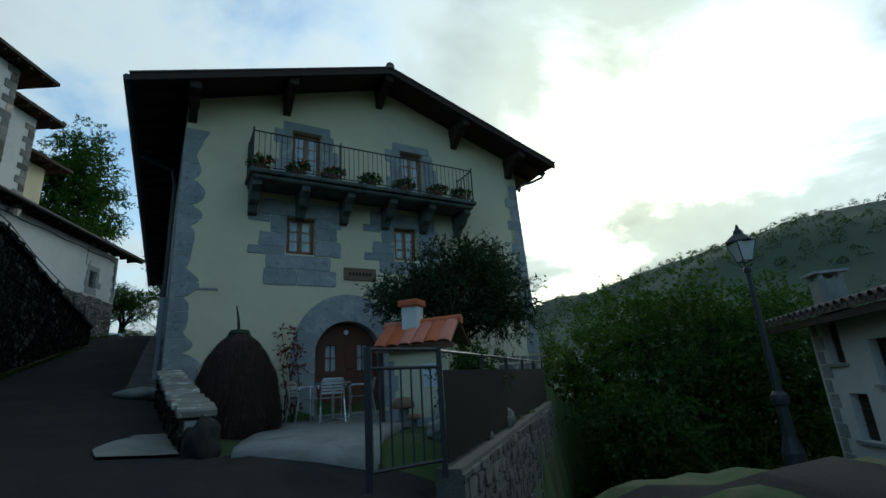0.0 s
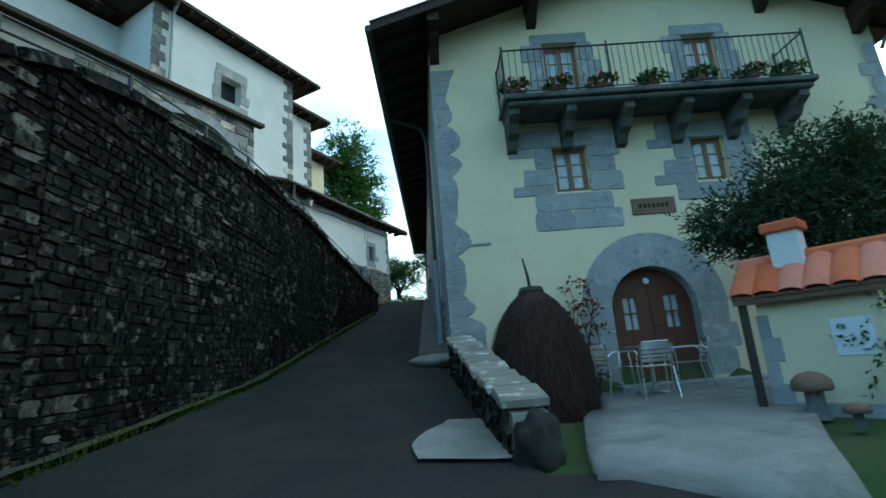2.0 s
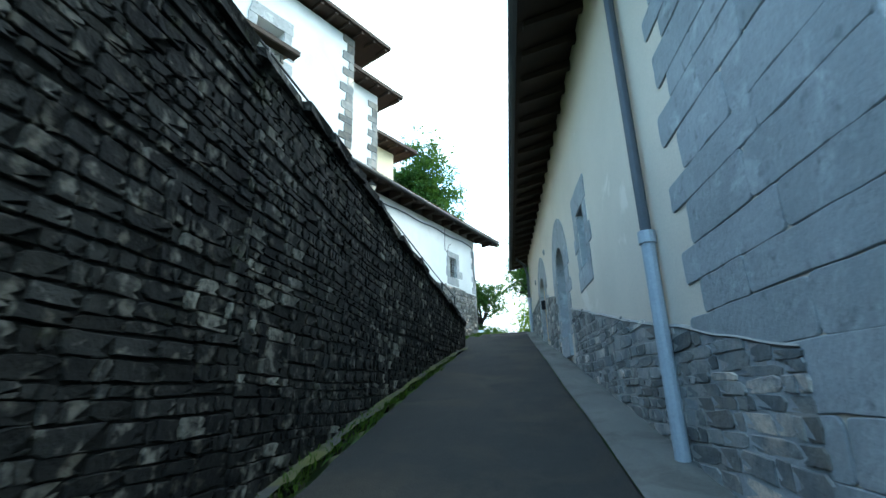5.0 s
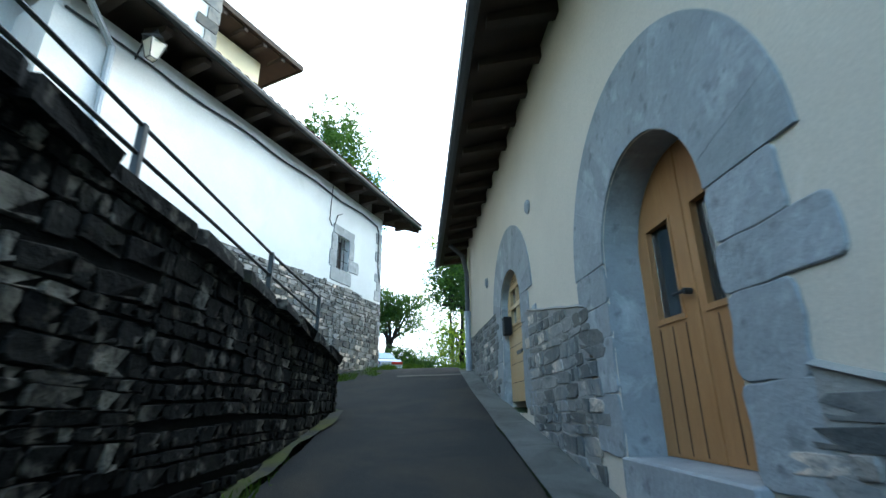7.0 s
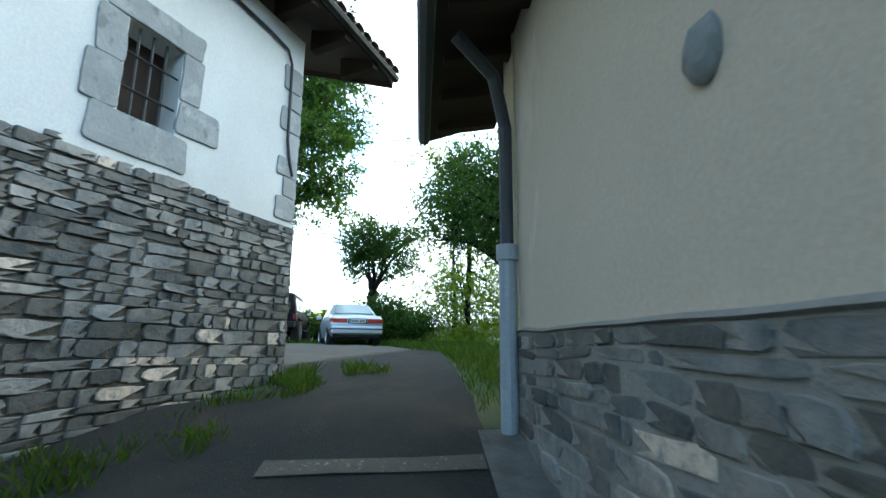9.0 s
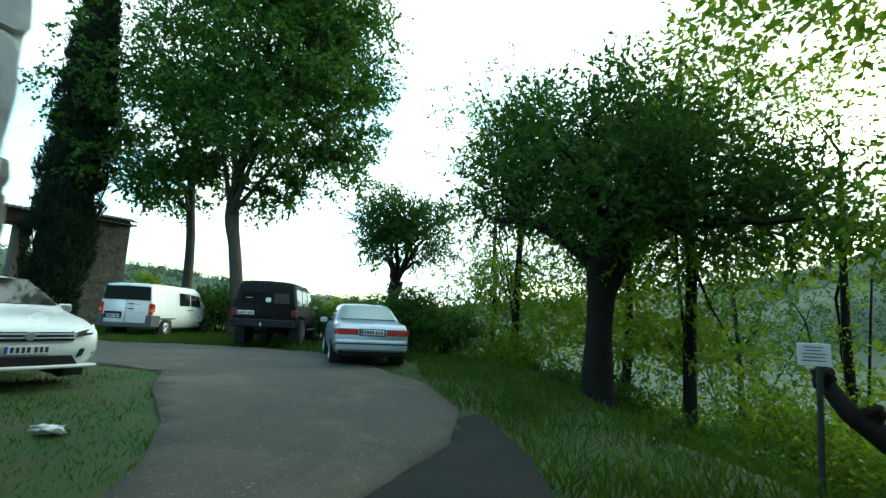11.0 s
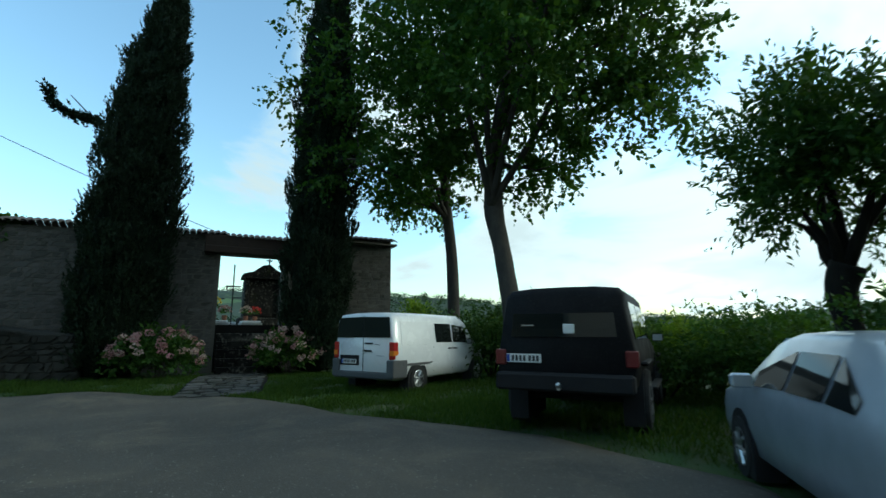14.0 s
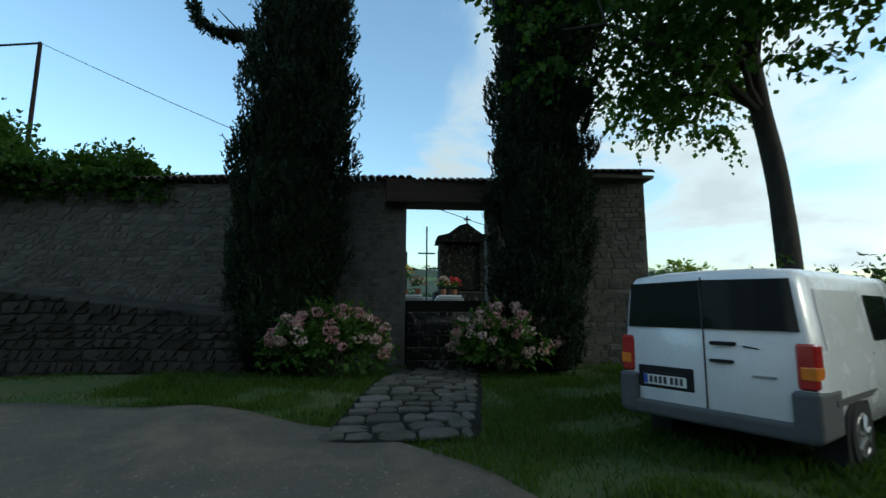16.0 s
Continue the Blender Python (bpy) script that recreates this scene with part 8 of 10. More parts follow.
for sg in (-1, 1):
    for y0, y1 in ((0.25, 1.05), (1.15, 1.92), (2.0, 2.85)):
        pts = [side_point(PAT, y0, 0.12, sg), side_point(PAT, y1, 0.12, sg), side_point(PAT, y1 - (0.2 if y1 > 2.5 else 0), 0.84, sg), side_point(PAT, y0, 0.84, sg)]
        plate_quad(pat, "side_window", pts if sg > 0 else pts[::-1], 0.008, M["car_glass"])
    bm = bmesh.new()
    box(bm, 0.74 * sg, 0.885 * sg, -0.02, 0.12, 0.90, 1.10, 0.015)
    lm = part("rear_lamp", bm, M["lamp_dark"], pat, "dull red rear lamp")
    bm = bmesh.new()
    box(bm, 0.86 * sg, 0.955 * sg, 0.5, 1.45, 0.90, 0.95, 0.02)
    part("arch_flare", bm, M["plastic_black"], pat)
    bm = bmesh.new()
    box(bm, 0.86 * sg, 0.955 * sg, 3.2, 4.1, 0.90, 0.95, 0.02)
    part("arch_flare", bm, M["plastic_black"], pat)
    bm = bmesh.new()
    box(bm, 0.86 * sg, 0.98 * sg, 1.55, 3.05, 0.50, 0.55, 0.015)
    part("side_step", bm, M["plastic_black"], pat)
    mirror(pat, PAT, 2.9, M["plastic_black"], sg)
    for y in (0.98, 3.66):
        arch_disc(pat, 0.868 * sg, y, 0.50, 0.46, sg)
        wheel(pat, 0.79 * sg, y, 0.42, 0.27, M["plastic_grey"], sg)
    bm = bmesh.new()
    box(bm, 0.60 * sg, 0.86 * sg, 4.38, 4.52, 0.90, 1.02, 0.03)
    part("headlamp", bm, M["lamp_clear"], pat)
bm = bmesh.new()
box(bm, -0.84, 0.84, -0.16, 0.1, 0.60, 0.82, 0.03)
part("rear_bumper", bm, M["plastic_black"], pat)
bars_plate(pat, (-0.50, -0.018, 0.99), 0.46, 0.11, 0, -1)
bm = bmesh.new()
box(bm, 0.02, 0.16, -0.03, 0.0, 1.30, 1.42, 0.01)
part("sticker", bm, M["plate"], pat)
bm = bmesh.new()
box(bm, -0.52, -0.36, -0.014, 0.0, 1.40, 1.415)
part("name_mark", bm, M["steel"], pat)
bm = bmesh.new()
tube(bm, (0.0, -0.16, 0.66), (0.0, -0.30, 0.66), 0.025, n=8)
bmesh.ops.create_icosphere(bm, subdivisions=2, radius=0.035, matrix=Matrix.Translation((0, -0.30, 0.70)))
part("tow_ball", bm, M["steel"], pat)
bm = bmesh.new()
tube(bm, (-0.6, 0.9, 0.45), (0.6, 0.9, 0.45), 0.06, n=8)
part("axle", bm, M["plastic_black"], pat)
bm = bmesh.new()
tube(bm, (-0.6, 3.6, 0.45), (0.6, 3.6, 0.45), 0.06, n=8)
part("axle", bm, M["plastic_black"], pat)

# white hatchback, front to the road
HAT = [(0.0, 0.34, 0.62, 0.66, 0.70, 0.76, 0.66), (0.10, 0.26, 0.70, 0.76, 0.80, 0.85, 0.70), (0.35, 0.20, 0.78, 0.88, 0.84, 0.89, 0.72), (1.05, 0.18, 0.90, 1.00, 0.86, 0.90, 0.72), (1.12, 0.18, 0.91, 1.03, 0.86, 0.90, 0.72), (1.95, 0.18, 0.94, 1.42, 0.87, 0.905, 0.62),
       (2.35, 0.18, 0.95, 1.475, 0.87, 0.905, 0.60), (3.2, 0.18, 0.97, 1.46, 0.87, 0.905, 0.60), (3.75, 0.2, 1.0, 1.36, 0.86, 0.90, 0.58), (4.2, 0.26, 0.98, 1.08, 0.83, 0.86, 0.64), (4.35, 0.36, 0.80, 0.86, 0.74, 0.78, 0.62)]
hat = thing("white_hatchback", "white hatchback parked on the grass with its nose to the road", "car", at=(-23.2, 25.98, 5.22), rz=90)
car_body(hat, HAT, M["car_white"])
plate_quad(hat, "windscreen", [(-0.69, 1.14, 1.045), (0.69, 1.14, 1.045), (0.56, 1.98, 1.425), (-0.56, 1.98, 1.425)], 0.012, M["car_glass"])
for sg in (-1, 1):
    for y0, y1, ta, tb in ((1.45, 2.42, 0.30, 0.84), (2.48, 3.30, 0.84, 0.82)):
        pts = [side_point(HAT, y0, 0.10, sg), side_point(HAT, y1, 0.10, sg), side_point(HAT, y1, tb, sg), side_point(HAT, y0, ta, sg)]
        plate_quad(hat, "side_window", pts if sg > 0 else pts[::-1], 0.008, M["car_glass"])
    bm = bmesh.new()
    extrude(bm, [(0.50 * sg, 0.02, 0.64), (0.74 * sg, 0.08, 0.66), (0.87 * sg, 0.32, 0.74), (0.86 * sg, 0.34, 0.80), (0.70 * sg, 0.16, 0.765), (0.50 * sg, 0.06, 0.715)], (0, -0.05, 0.0))
    hl = part("headlamp", bm, M["lamp_clear"], hat, "clear headlamp with dark surround")
    bm = bmesh.new()
    extrude(bm, [(0.54 * sg, -0.04, 0.65), (0.74 * sg, 0.02, 0.672), (0.82 * sg, 0.18, 0.725), (0.70 * sg, 0.08, 0.735), (0.54 * sg, 0.0, 0.70)], (0, -0.012, 0.0))
    part("lamp_inner", bm, M["plastic_black"], hl)
    bm = bmesh.new()
    extrude(bm, [(0.56 * sg, 0.0, 0.36), (0.80 * sg, 0.10, 0.40), (0.80 * sg, 0.10, 0.50), (0.60 * sg, 0.0, 0.47)], (0, -0.03, 0.0))
    part("fog_recess", bm, M["plastic_black"], hat)
    mirror(hat, HAT, 1.62, M["car_white"], sg)
    for y in (0.88, 3.55):
        arch_disc(hat, 0.90 * sg, y, 0.33, 0.37, sg)
        wheel(hat, 0.81 * sg, y, 0.315, 0.21, M["steel"], sg)
bm = bmesh.new()
extrude(bm, [(-0.50, 0.0, 0.58), (0.50, 0.0, 0.58), (0.52, 0.03, 0.70), (-0.52, 0.03, 0.70)], (0, -0.03, 0))
gr = part("grille", bm, M["plastic_black"], hat)
for z in (0.615, 0.665):
    bm = bmesh.new()
    box(bm, -0.50, 0.50, -0.045, -0.028, z, z + 0.016, 0.004)
    part("grille_bar", bm, M["steel"], gr)
bm = bmesh.new()
lathe(bm, [(0.055, 0), (0.055, 0.012), (0.042, 0.014), (0.042, 0.006)], (0, 0, 0), 16)
bmesh.ops.transform(bm, matrix=Matrix.Translation((0, -0.045, 0.645)) @ Matrix.Rotation(radians(90), 4, "X"), verts=bm.verts)
part("round_badge", bm, M["steel"], gr)
bm = bmesh.new()
extrude(bm, [(-0.58, 0.0, 0.27), (0.58, 0.0, 0.27), (0.50, 0.0, 0.39), (-0.50, 0.0, 0.39)], (0, -0.035, 0))
part("lower_grille", bm, M["plastic_black"], hat)
bm = bmesh.new()
box(bm, -0.82, 0.82, -0.05, 0.2, 0.22, 0.27, 0.015)
part("front_lip", bm, M["car_white"], hat)
bars_plate(hat, (0.0, -0.045, 0.475), 0.50, 0.11, 0, -1)

pat.matrix_world = pat.matrix_world @ Matrix.Scale(1.06, 4)


# ---- trees, bushes and grass ----
def unit_rows(a):
    return a / np.maximum(np.linalg.norm(a, axis=1, keepdims=True), 1e-9)


def leaf_sheet(name, base, axis, size, width, material, parent, rng, flat=0.6, label=""):
    """One small folded leaf for each base point, growing along its axis."""
    n = len(base)
    up = np.array([0, 0, 1.0]) * flat + rng.normal(0, 0.55, (n, 3))
    side = unit_rows(np.cross(axis, up))
    nor = unit_rows(np.cross(side, axis))
    ln = size * rng.uniform(0.6, 1.3, (n, 1))
    wd = ln * width
    mid = base + axis * ln * 0.45
    verts = np.empty((n, 4, 3))
    verts[:, 0] = base
    verts[:, 1] = mid + side * wd * 0.5 + nor * wd * 0.16
    verts[:, 2] = base + axis * ln - nor * ln * 0.08
    verts[:, 3] = mid - side * wd * 0.5 + nor * wd * 0.16
    me = bpy.data.meshes.new(name)
    me.vertices.add(n * 4)
    me.vertices.foreach_set("co", verts.ravel())
    me.loops.add(n * 4)
    me.loops.foreach_set("vertex_index", np.arange(n * 4))
    me.polygons.add(n)
    me.polygons.foreach_set("loop_start", np.arange(n) * 4)
    me.polygons.foreach_set("loop_total", np.full(n, 4))
    me.update(calc_edges=True)
    me.materials.append(material)
    ob = new(name, me)
    ob.parent = parent
    if label:
        ob["label"] = label
    return ob


def ball_dirs(rng, n, low=-1.0):
    d = unit_rows(rng.normal(0, 1, (n * 3, 3)))
    d = d[d[:, 2] > low][:n]
    return d


def shoots_to_leaves(rng, org, dirs, length, per, droop=0.25, spread=0.7):
    """Leaves in pairs along shoots: base points and axes."""
    n = len(org)
    t = (np.arange(per) + rng.uniform(0, 1, (n, per))) / per
    ln = length * rng.uniform(0.6, 1.3, (n, 1))
    p = org[:, None, :] + dirs[:, None, :] * (ln * t)[:, :, None]
    p[:, :, 2] -= droop * ln * t * t
    ax = dirs[:, None, :] + rng.normal(0, spread, (n, per, 3))
    ax[:, :, 2] -= droop * 1.2
    p += rng.normal(0, 0.03 * length, p.shape)
    return p.reshape(-1, 3), unit_rows(ax.reshape(-1, 3))


def crown_leaves(rng, blobs, clumps, shoots, length, per, droop=0.25, shell=0.45, low=-0.8, clump_r=0.22):
    """Blobs: (centre, radii). Clumps of shoots sit mostly towards the outside of each blob."""
    bases, axes, heads = [], [], []
    vol = np.array([r[0] * r[1] * r[2] for c, r in blobs]) ** 0.8
    for (c, r), k in zip(blobs, np.maximum(1, (clumps * vol / vol.sum()).astype(int))):
        d = ball_dirs(rng, k, low)
        rad = rng.uniform(0, 1, (len(d), 1)) ** shell * rng.uniform(0.86, 1.1, (len(d), 1))
        cc = np.array(c) + d * rad * np.array(r)
        heads.append(cc)
        cr = clump_r * min(r)
        o = np.repeat(cc, shoots, axis=0) + rng.normal(0, 1, (len(cc) * shoots, 3)) * cr * np.array([1, 1, 0.6])
        dd = unit_rows(np.repeat(d, shoots, axis=0) * 0.7 + rng.normal(0, 0.6, (len(o), 3)) + np.array([0, 0, 0.15]))
        b, a = shoots_to_leaves(rng, o, dd, length, per, droop)
        bases.append(b)
        axes.append(a)
    return np.concatenate(bases), np.concatenate(axes), np.concatenate(heads)


def limb_path(rng, p, q, sag=0.08, n=5):
    p, q = Vector(p), Vector(q)
    ln = (q - p).length
    out = []
    for i in range(n + 1):
        t = i / n
        v = p.lerp(q, t)
        v.z += ln * 0.14 * math.sin(math.pi * t) * (1 if q.z > p.z else -0.4)
        if 0 < i < n:
            v += Vector(rng.normal(0, sag * ln / n, 3))
        out.append(v)
    return out


def grow_tree(name, label, category, base, trunk, radii, blobs, seed, leaf, leaf_label, clumps=60, shoots=10, length=0.6, per=7, size=0.2, width=0.6, droop=0.25,
              shell=0.45, low=-0.8, limbs=8, twigs=24, limb_r=0.09, bark="bark", group="", clump_r=0.22, fork=None):
    rng = np.random.default_rng(seed)
    top = thing(name, label, category, group, at=base)
    b = Vector(base)
    pts = [Vector(p) - b for p in trunk]
    fine, thick = [], []
    for i in range(len(pts) - 1):
        p0, p1, p2, p3 = pts[max(i - 1, 0)], pts[i], pts[i + 1], pts[min(i + 2, len(pts) - 1)]
        for k in range(5):
            t = k / 5
            fine.append(0.5 * (2 * p1 + (p2 - p0) * t + (2 * p0 - 5 * p1 + 4 * p2 - p3) * t * t + (3 * p1 - p0 - 3 * p2 + p3) * t ** 3))
            thick.append((radii[i] + (radii[i + 1] - radii[i]) * t) * (1 + 0.05 * noise.noise(Vector((seed, i + t, 0)) * 3)))
    bm = bmesh.new()
    path_tube(bm, fine + [pts[-1]], thick + [radii[-1]], 12)
    for v in bm.verts:
        v.co += v.co.normalized() * 0.05 * radii[0] * noise.noise(v.co * 2.5)
        k = max(0.0, 1 - v.co.z / 0.5)
        v.co.x += (v.co.x - pts[0].x) * 0.18 * k * k
        v.co.y += (v.co.y - pts[0].y) * 0.18 * k * k
    part("trunk", bm, M[bark], top, smooth=True)
    loc = [(tuple(Vector(c) - b), r) for c, r in blobs]
    bs, ax, heads = crown_leaves(rng, loc, clumps, shoots, length, per, droop, shell, low, clump_r)
    pick = rng.permutation(len(heads))
    forks = [pts[-1], pts[-2]] if fork is None else [Vector(f) - b for f in fork]
    for i in range(min(limbs, len(pick))):
        h = heads[pick[i]]
        f = forks[i % len(forks)]
        bm = bmesh.new()
        pa = limb_path(rng, f, f.lerp(Vector(h), 0.92))
        path_tube(bm, pa, [limb_r * (1 - 0.8 * j / 5) for j in range(6)], 6)
        part("limb", bm, M[bark], top, smooth=True)
        ends = pa[2:5]
        if i == 0:
            nodes = []
        nodes.extend(ends)
    if twigs:
        bm = bmesh.new()
        for i in range(twigs):
            h = Vector(heads[pick[(limbs + i) % len(pick)]])
            f = min(nodes + forks, key=lambda p: (p - h).length)
            path_tube(bm, limb_path(rng, f, f.lerp(h, 0.95), 0.12, 3), [limb_r * 0.32, limb_r * 0.25, limb_r * 0.17, limb_r * 0.08], 4)
        tagged(part("branchwork", bm, M[bark], top), kind="stuff")
    tagged(leaf_sheet("crown", bs, ax, size, width, M[leaf], top, rng), leaf_label, kind="stuff")
    return top


def gz(x, y):
    return land(x, y) - 0.05


# the two tall plane trees beyond the van
za = gz(-37.5, 36.85)
grow_tree("plane_tree", "tall slim plane tree with a broad open green crown", "tree", (-37.5, 36.85, za),
          [(-37.5, 36.85, za), (-37.5, 36.85, 7.2), (-37.65, 36.85, 9.4), (-37.9, 36.75, 11.5), (-37.9, 36.55, 14.5), (-37.8, 36.45, 18)], [0.28, 0.23, 0.21, 0.20, 0.14, 0.07],
          [((-37.9, 35.65, 16.6), (4.4, 4.6, 4.0)), ((-38, 33.65, 12.9), (2.4, 2.6, 1.8)), ((-39, 32.85, 15.2), (2.0, 2.2, 2.0)), ((-37.2, 35.05, 12.0), (2.4, 2.2, 1.3)), ((-38, 36.05, 20.6), (3.4, 3.4, 2.4)), ((-40.6, 36.05, 12.6), (2.4, 2.4, 1.6))], 11,
          "leaf_plane", "lobed green plane leaves with sky between", clumps=300, shoots=12, length=0.72, per=9, size=0.165, width=0.85, limbs=14, twigs=70, limb_r=0.10, shell=0.62, group="plane trees by the cemetery", clump_r=0.13, droop=0.35,
          fork=[(-37.8, 36.85, 10.8), (-37.9, 36.75, 12.0), (-37.9, 36.55, 14.5), (-37.8, 36.45, 16)])
zb = gz(-33.5, 36.55)
grow_tree("plane_tree", "tall plane tree with a swollen trunk and open green crown", "tree", (-33.5, 36.55, zb),
          [(-33.35, 36.55, zb), (-33.4, 36.55, 7.0), (-33.9, 36.58, 9.0), (-34.3, 36.55, 10.5), (-34.2, 36.6, 12.4), (-33.7, 36.75, 15), (-33.0, 37.1, 19), (-32.2, 37.7, 23.5)], [0.36, 0.28, 0.26, 0.31, 0.21, 0.16, 0.11, 0.04],
          [((-33, 37.25, 16.8), (4.6, 4.6, 4.2)), ((-31.2, 39.25, 13.6), (2.6, 2.8, 2.1)), ((-30.4, 39.85, 16.4), (2.0, 2.2, 1.9)), ((-35.2, 35.25, 12.8), (2.4, 2.4, 1.5)), ((-33.2, 37.05, 20.8), (3.6, 3.6, 2.4)), ((-32.8, 38.05, 11.8), (2.2, 1.8, 1.2)), ((-31.6, 35.25, 13.4), (2.2, 2.0, 1.5)), ((-31.8, 38.0, 21.5), (3.5, 3.5, 3.0)), ((-31.9, 38.0, 24.4), (2.3, 2.3, 2.2)), ((-30.4, 38.7, 19.0), (3.0, 3.0, 2.2))], 12,
          "leaf_plane", "lobed green plane leaves with sky between", clumps=700, shoots=12, length=0.72, per=9, size=0.165, width=0.85, limbs=16, twigs=80, limb_r=0.12, shell=0.62, group="plane trees by the cemetery", clump_r=0.13, droop=0.35,
          fork=[(-34.1, 36.35, 10.5), (-34.05, 36.35, 12.0), (-33.7, 36.55, 14.5), (-33.4, 36.75, 17), (-32.6, 37.4, 20.5)])

# the great pollard at the edge of the slope
zp = gz(-17.45, 33.2)
grow_tree("pollard_tree", "stout pollarded tree with a dense dark umbrella crown", "tree", (-17.45, 33.2, zp),
          [(-17.62, 33.1, zp), (-17.58, 33.1, 6.0), (-17.53, 33.12, 6.9), (-17.42, 33.15, 7.6), (-17.25, 33.2, 8.1)], [0.40, 0.255, 0.265, 0.42, 0.55],
          [((-17.0, 33.2, 8.9), (3.1, 3.1, 1.15)), ((-18.9, 33.4, 9.3), (1.7, 1.7, 1.3)), ((-14.9, 33.2, 8.3), (1.9, 2.0, 1.1)), ((-17.3, 33.3, 10.0), (2.4, 2.4, 1.05)), ((-19.0, 33.4, 10.5), (1.3, 1.3, 1.0)), ((-17.4, 33.3, 10.9), (1.7, 1.7, 0.9)), ((-16.4, 31.9, 8.5), (1.5, 1.3, 0.8))], 13,
          "leaf_dark", "dense dark green foliage", clumps=360, shoots=11, length=0.66, per=11, size=0.125, width=0.5, shell=0.5, low=-0.75, limbs=12, twigs=50, limb_r=0.24, bark="dark_bark", clump_r=0.25, droop=0.15,
          fork=[(-17.35, 33.2, 7.35), (-17.2, 33.2, 7.9)])

# the small pollard behind the silver car
zs = gz(-26.0, 37.8)
grow_tree("pollard_tree", "small pollarded tree with long leafy shoots", "tree", (-26.0, 37.8, zs),
          [(-26.0, 37.8, zs), (-26.0, 37.8, 6.6), (-26.05, 37.8, 7.3), (-25.9, 37.8, 7.7)], [0.24, 0.19, 0.22, 0.26],
          [((-25.9, 37.8, 8.9), (1.7, 1.7, 1.0)), ((-26.2, 37.8, 9.7), (1.4, 1.4, 1.1)), ((-25.2, 37.7, 9.6), (1.2, 1.2, 1.1))], 14,
          "leaf_dark", "pinnate dark green leaves", clumps=110, shoots=11, length=0.75, per=12, size=0.15, width=0.42, shell=0.5, low=-0.6, limbs=7, twigs=20, limb_r=0.10, bark="dark_bark", droop=0.1,
          fork=[(-26.0, 37.8, 7.5), (-25.9, 37.8, 7.7)])


def slope_tree(x, y, height, blobs, seed, leaf="leaf_sun", r=0.13, label="slender broadleaf tree with light yellow-green leaves", lean=(0, 0), size=0.14, clumps=60, **kw):
    z0 = gz(x, y)
    tops = [(x, y, z0)]
    for i in range(1, 5):
        t = i / 4
        tops.append((x + lean[0] * t + 0.08 * math.sin(seed + i * 2), y + lean[1] * t + 0.08 * math.cos(seed * 2 + i), z0 + height * t))
    grow_tree("broadleaf_tree", label, "tree", (x, y, z0), tops, [r * 1.25, r, r * 0.8, r * 0.6, r * 0.3],
              [((x + dx, y + dy, zc), rr) for dx, dy, zc, rr in blobs], seed, leaf, "thin backlit foliage", clumps=clumps * 2, shoots=10, length=0.55, per=9, size=size, width=0.5,
              shell=0.6, limbs=7, twigs=24, limb_r=r * 0.32, bark="dark_bark", group="trees on the slope", clump_r=0.28, fork=[tops[1], tops[2], tops[3], tops[4]], droop=0.3, **kw)


slope_tree(-21.2, 38.0, 9.5, [(0, 0, 8.0, (2.2, 2.2, 2.0)), (-0.2, 0, 10.6, (1.9, 1.9, 1.9)), (-0.7, 0, 13.0, (2.0, 2.0, 1.9)), (0, 0.3, 6.0, (2.2, 2.0, 1.4))], 21)
slope_tree(-17.7, 37.3, 8.0, [(0, 0.5, 9.0, (2.0, 2.0, 2.2)), (-0.5, 0, 6.2, (1.9, 1.9, 1.5)), (0.2, 0.2, 11.8, (1.6, 1.6, 1.4))], 22)
slope_tree(-16.05, 34.6, 9.5, [(0, 0, 8.2, (2.0, 2.2, 1.8)), (0.2, 0.2, 11.2, (2.2, 2.2, 1.8)), (-0.2, 0.4, 5.8, (1.9, 1.9, 1.3))], 23, clumps=44)
slope_tree(-12.2, 31.4, 9.5, [(-0.9, -0.3, 11.0, (2.3, 2.0, 1.5)), (0.2, 0, 8.4, (2.0, 1.9, 1.8)), (0.2, -0.4, 5.6, (1.8, 1.6, 1.5)), (-0.2, 0.4, 12.6, (2.4, 2.2, 1.2))], 24, size=0.18, clumps=46)
slope_tree(-12.9, 37.6, 11, [(0, 0, 8.5, (2.6, 2.4, 2.4)), (0, 0, 12.0, (2.4, 2.4, 2.0)), (0, 0, 5.0, (2.4, 2.2, 1.6))], 25, clumps=34)
slope_tree(-19.2, 42.0, 10, [(0, 0, 6.5, (2.6, 2.4, 2.2)), (0, 0, 9.8, (2.2, 2.2, 2.0))], 26)
slope_tree(-10.0, 28.6, 9, [(0, 0.4, 9.0, (2.0, 2.0, 2.0)), (-0.4, 1.0, 11.6, (2.2, 2.0, 1.3)), (0.3, 0.4, 6.0, (1.8, 1.8, 1.6))], 27, leaf="leaf_plane", size=0.18)
slope_tree(-15.0, 43.0, 11, [(0, 0, 5.5, (3.0, 2.6, 2.6)), (0, 0, 9.0, (2.6, 2.4, 2.2))], 28, leaf="leaf_plane")
# the tree that shows above the end of the lane
slope_tree(-23.6, 41.5, 9.0, [(0, 0, 7.6, (2.2, 2.2, 2.0)), (0, 0, 5.0, (2.2, 2.0, 1.6))], 29, leaf="leaf_plane")


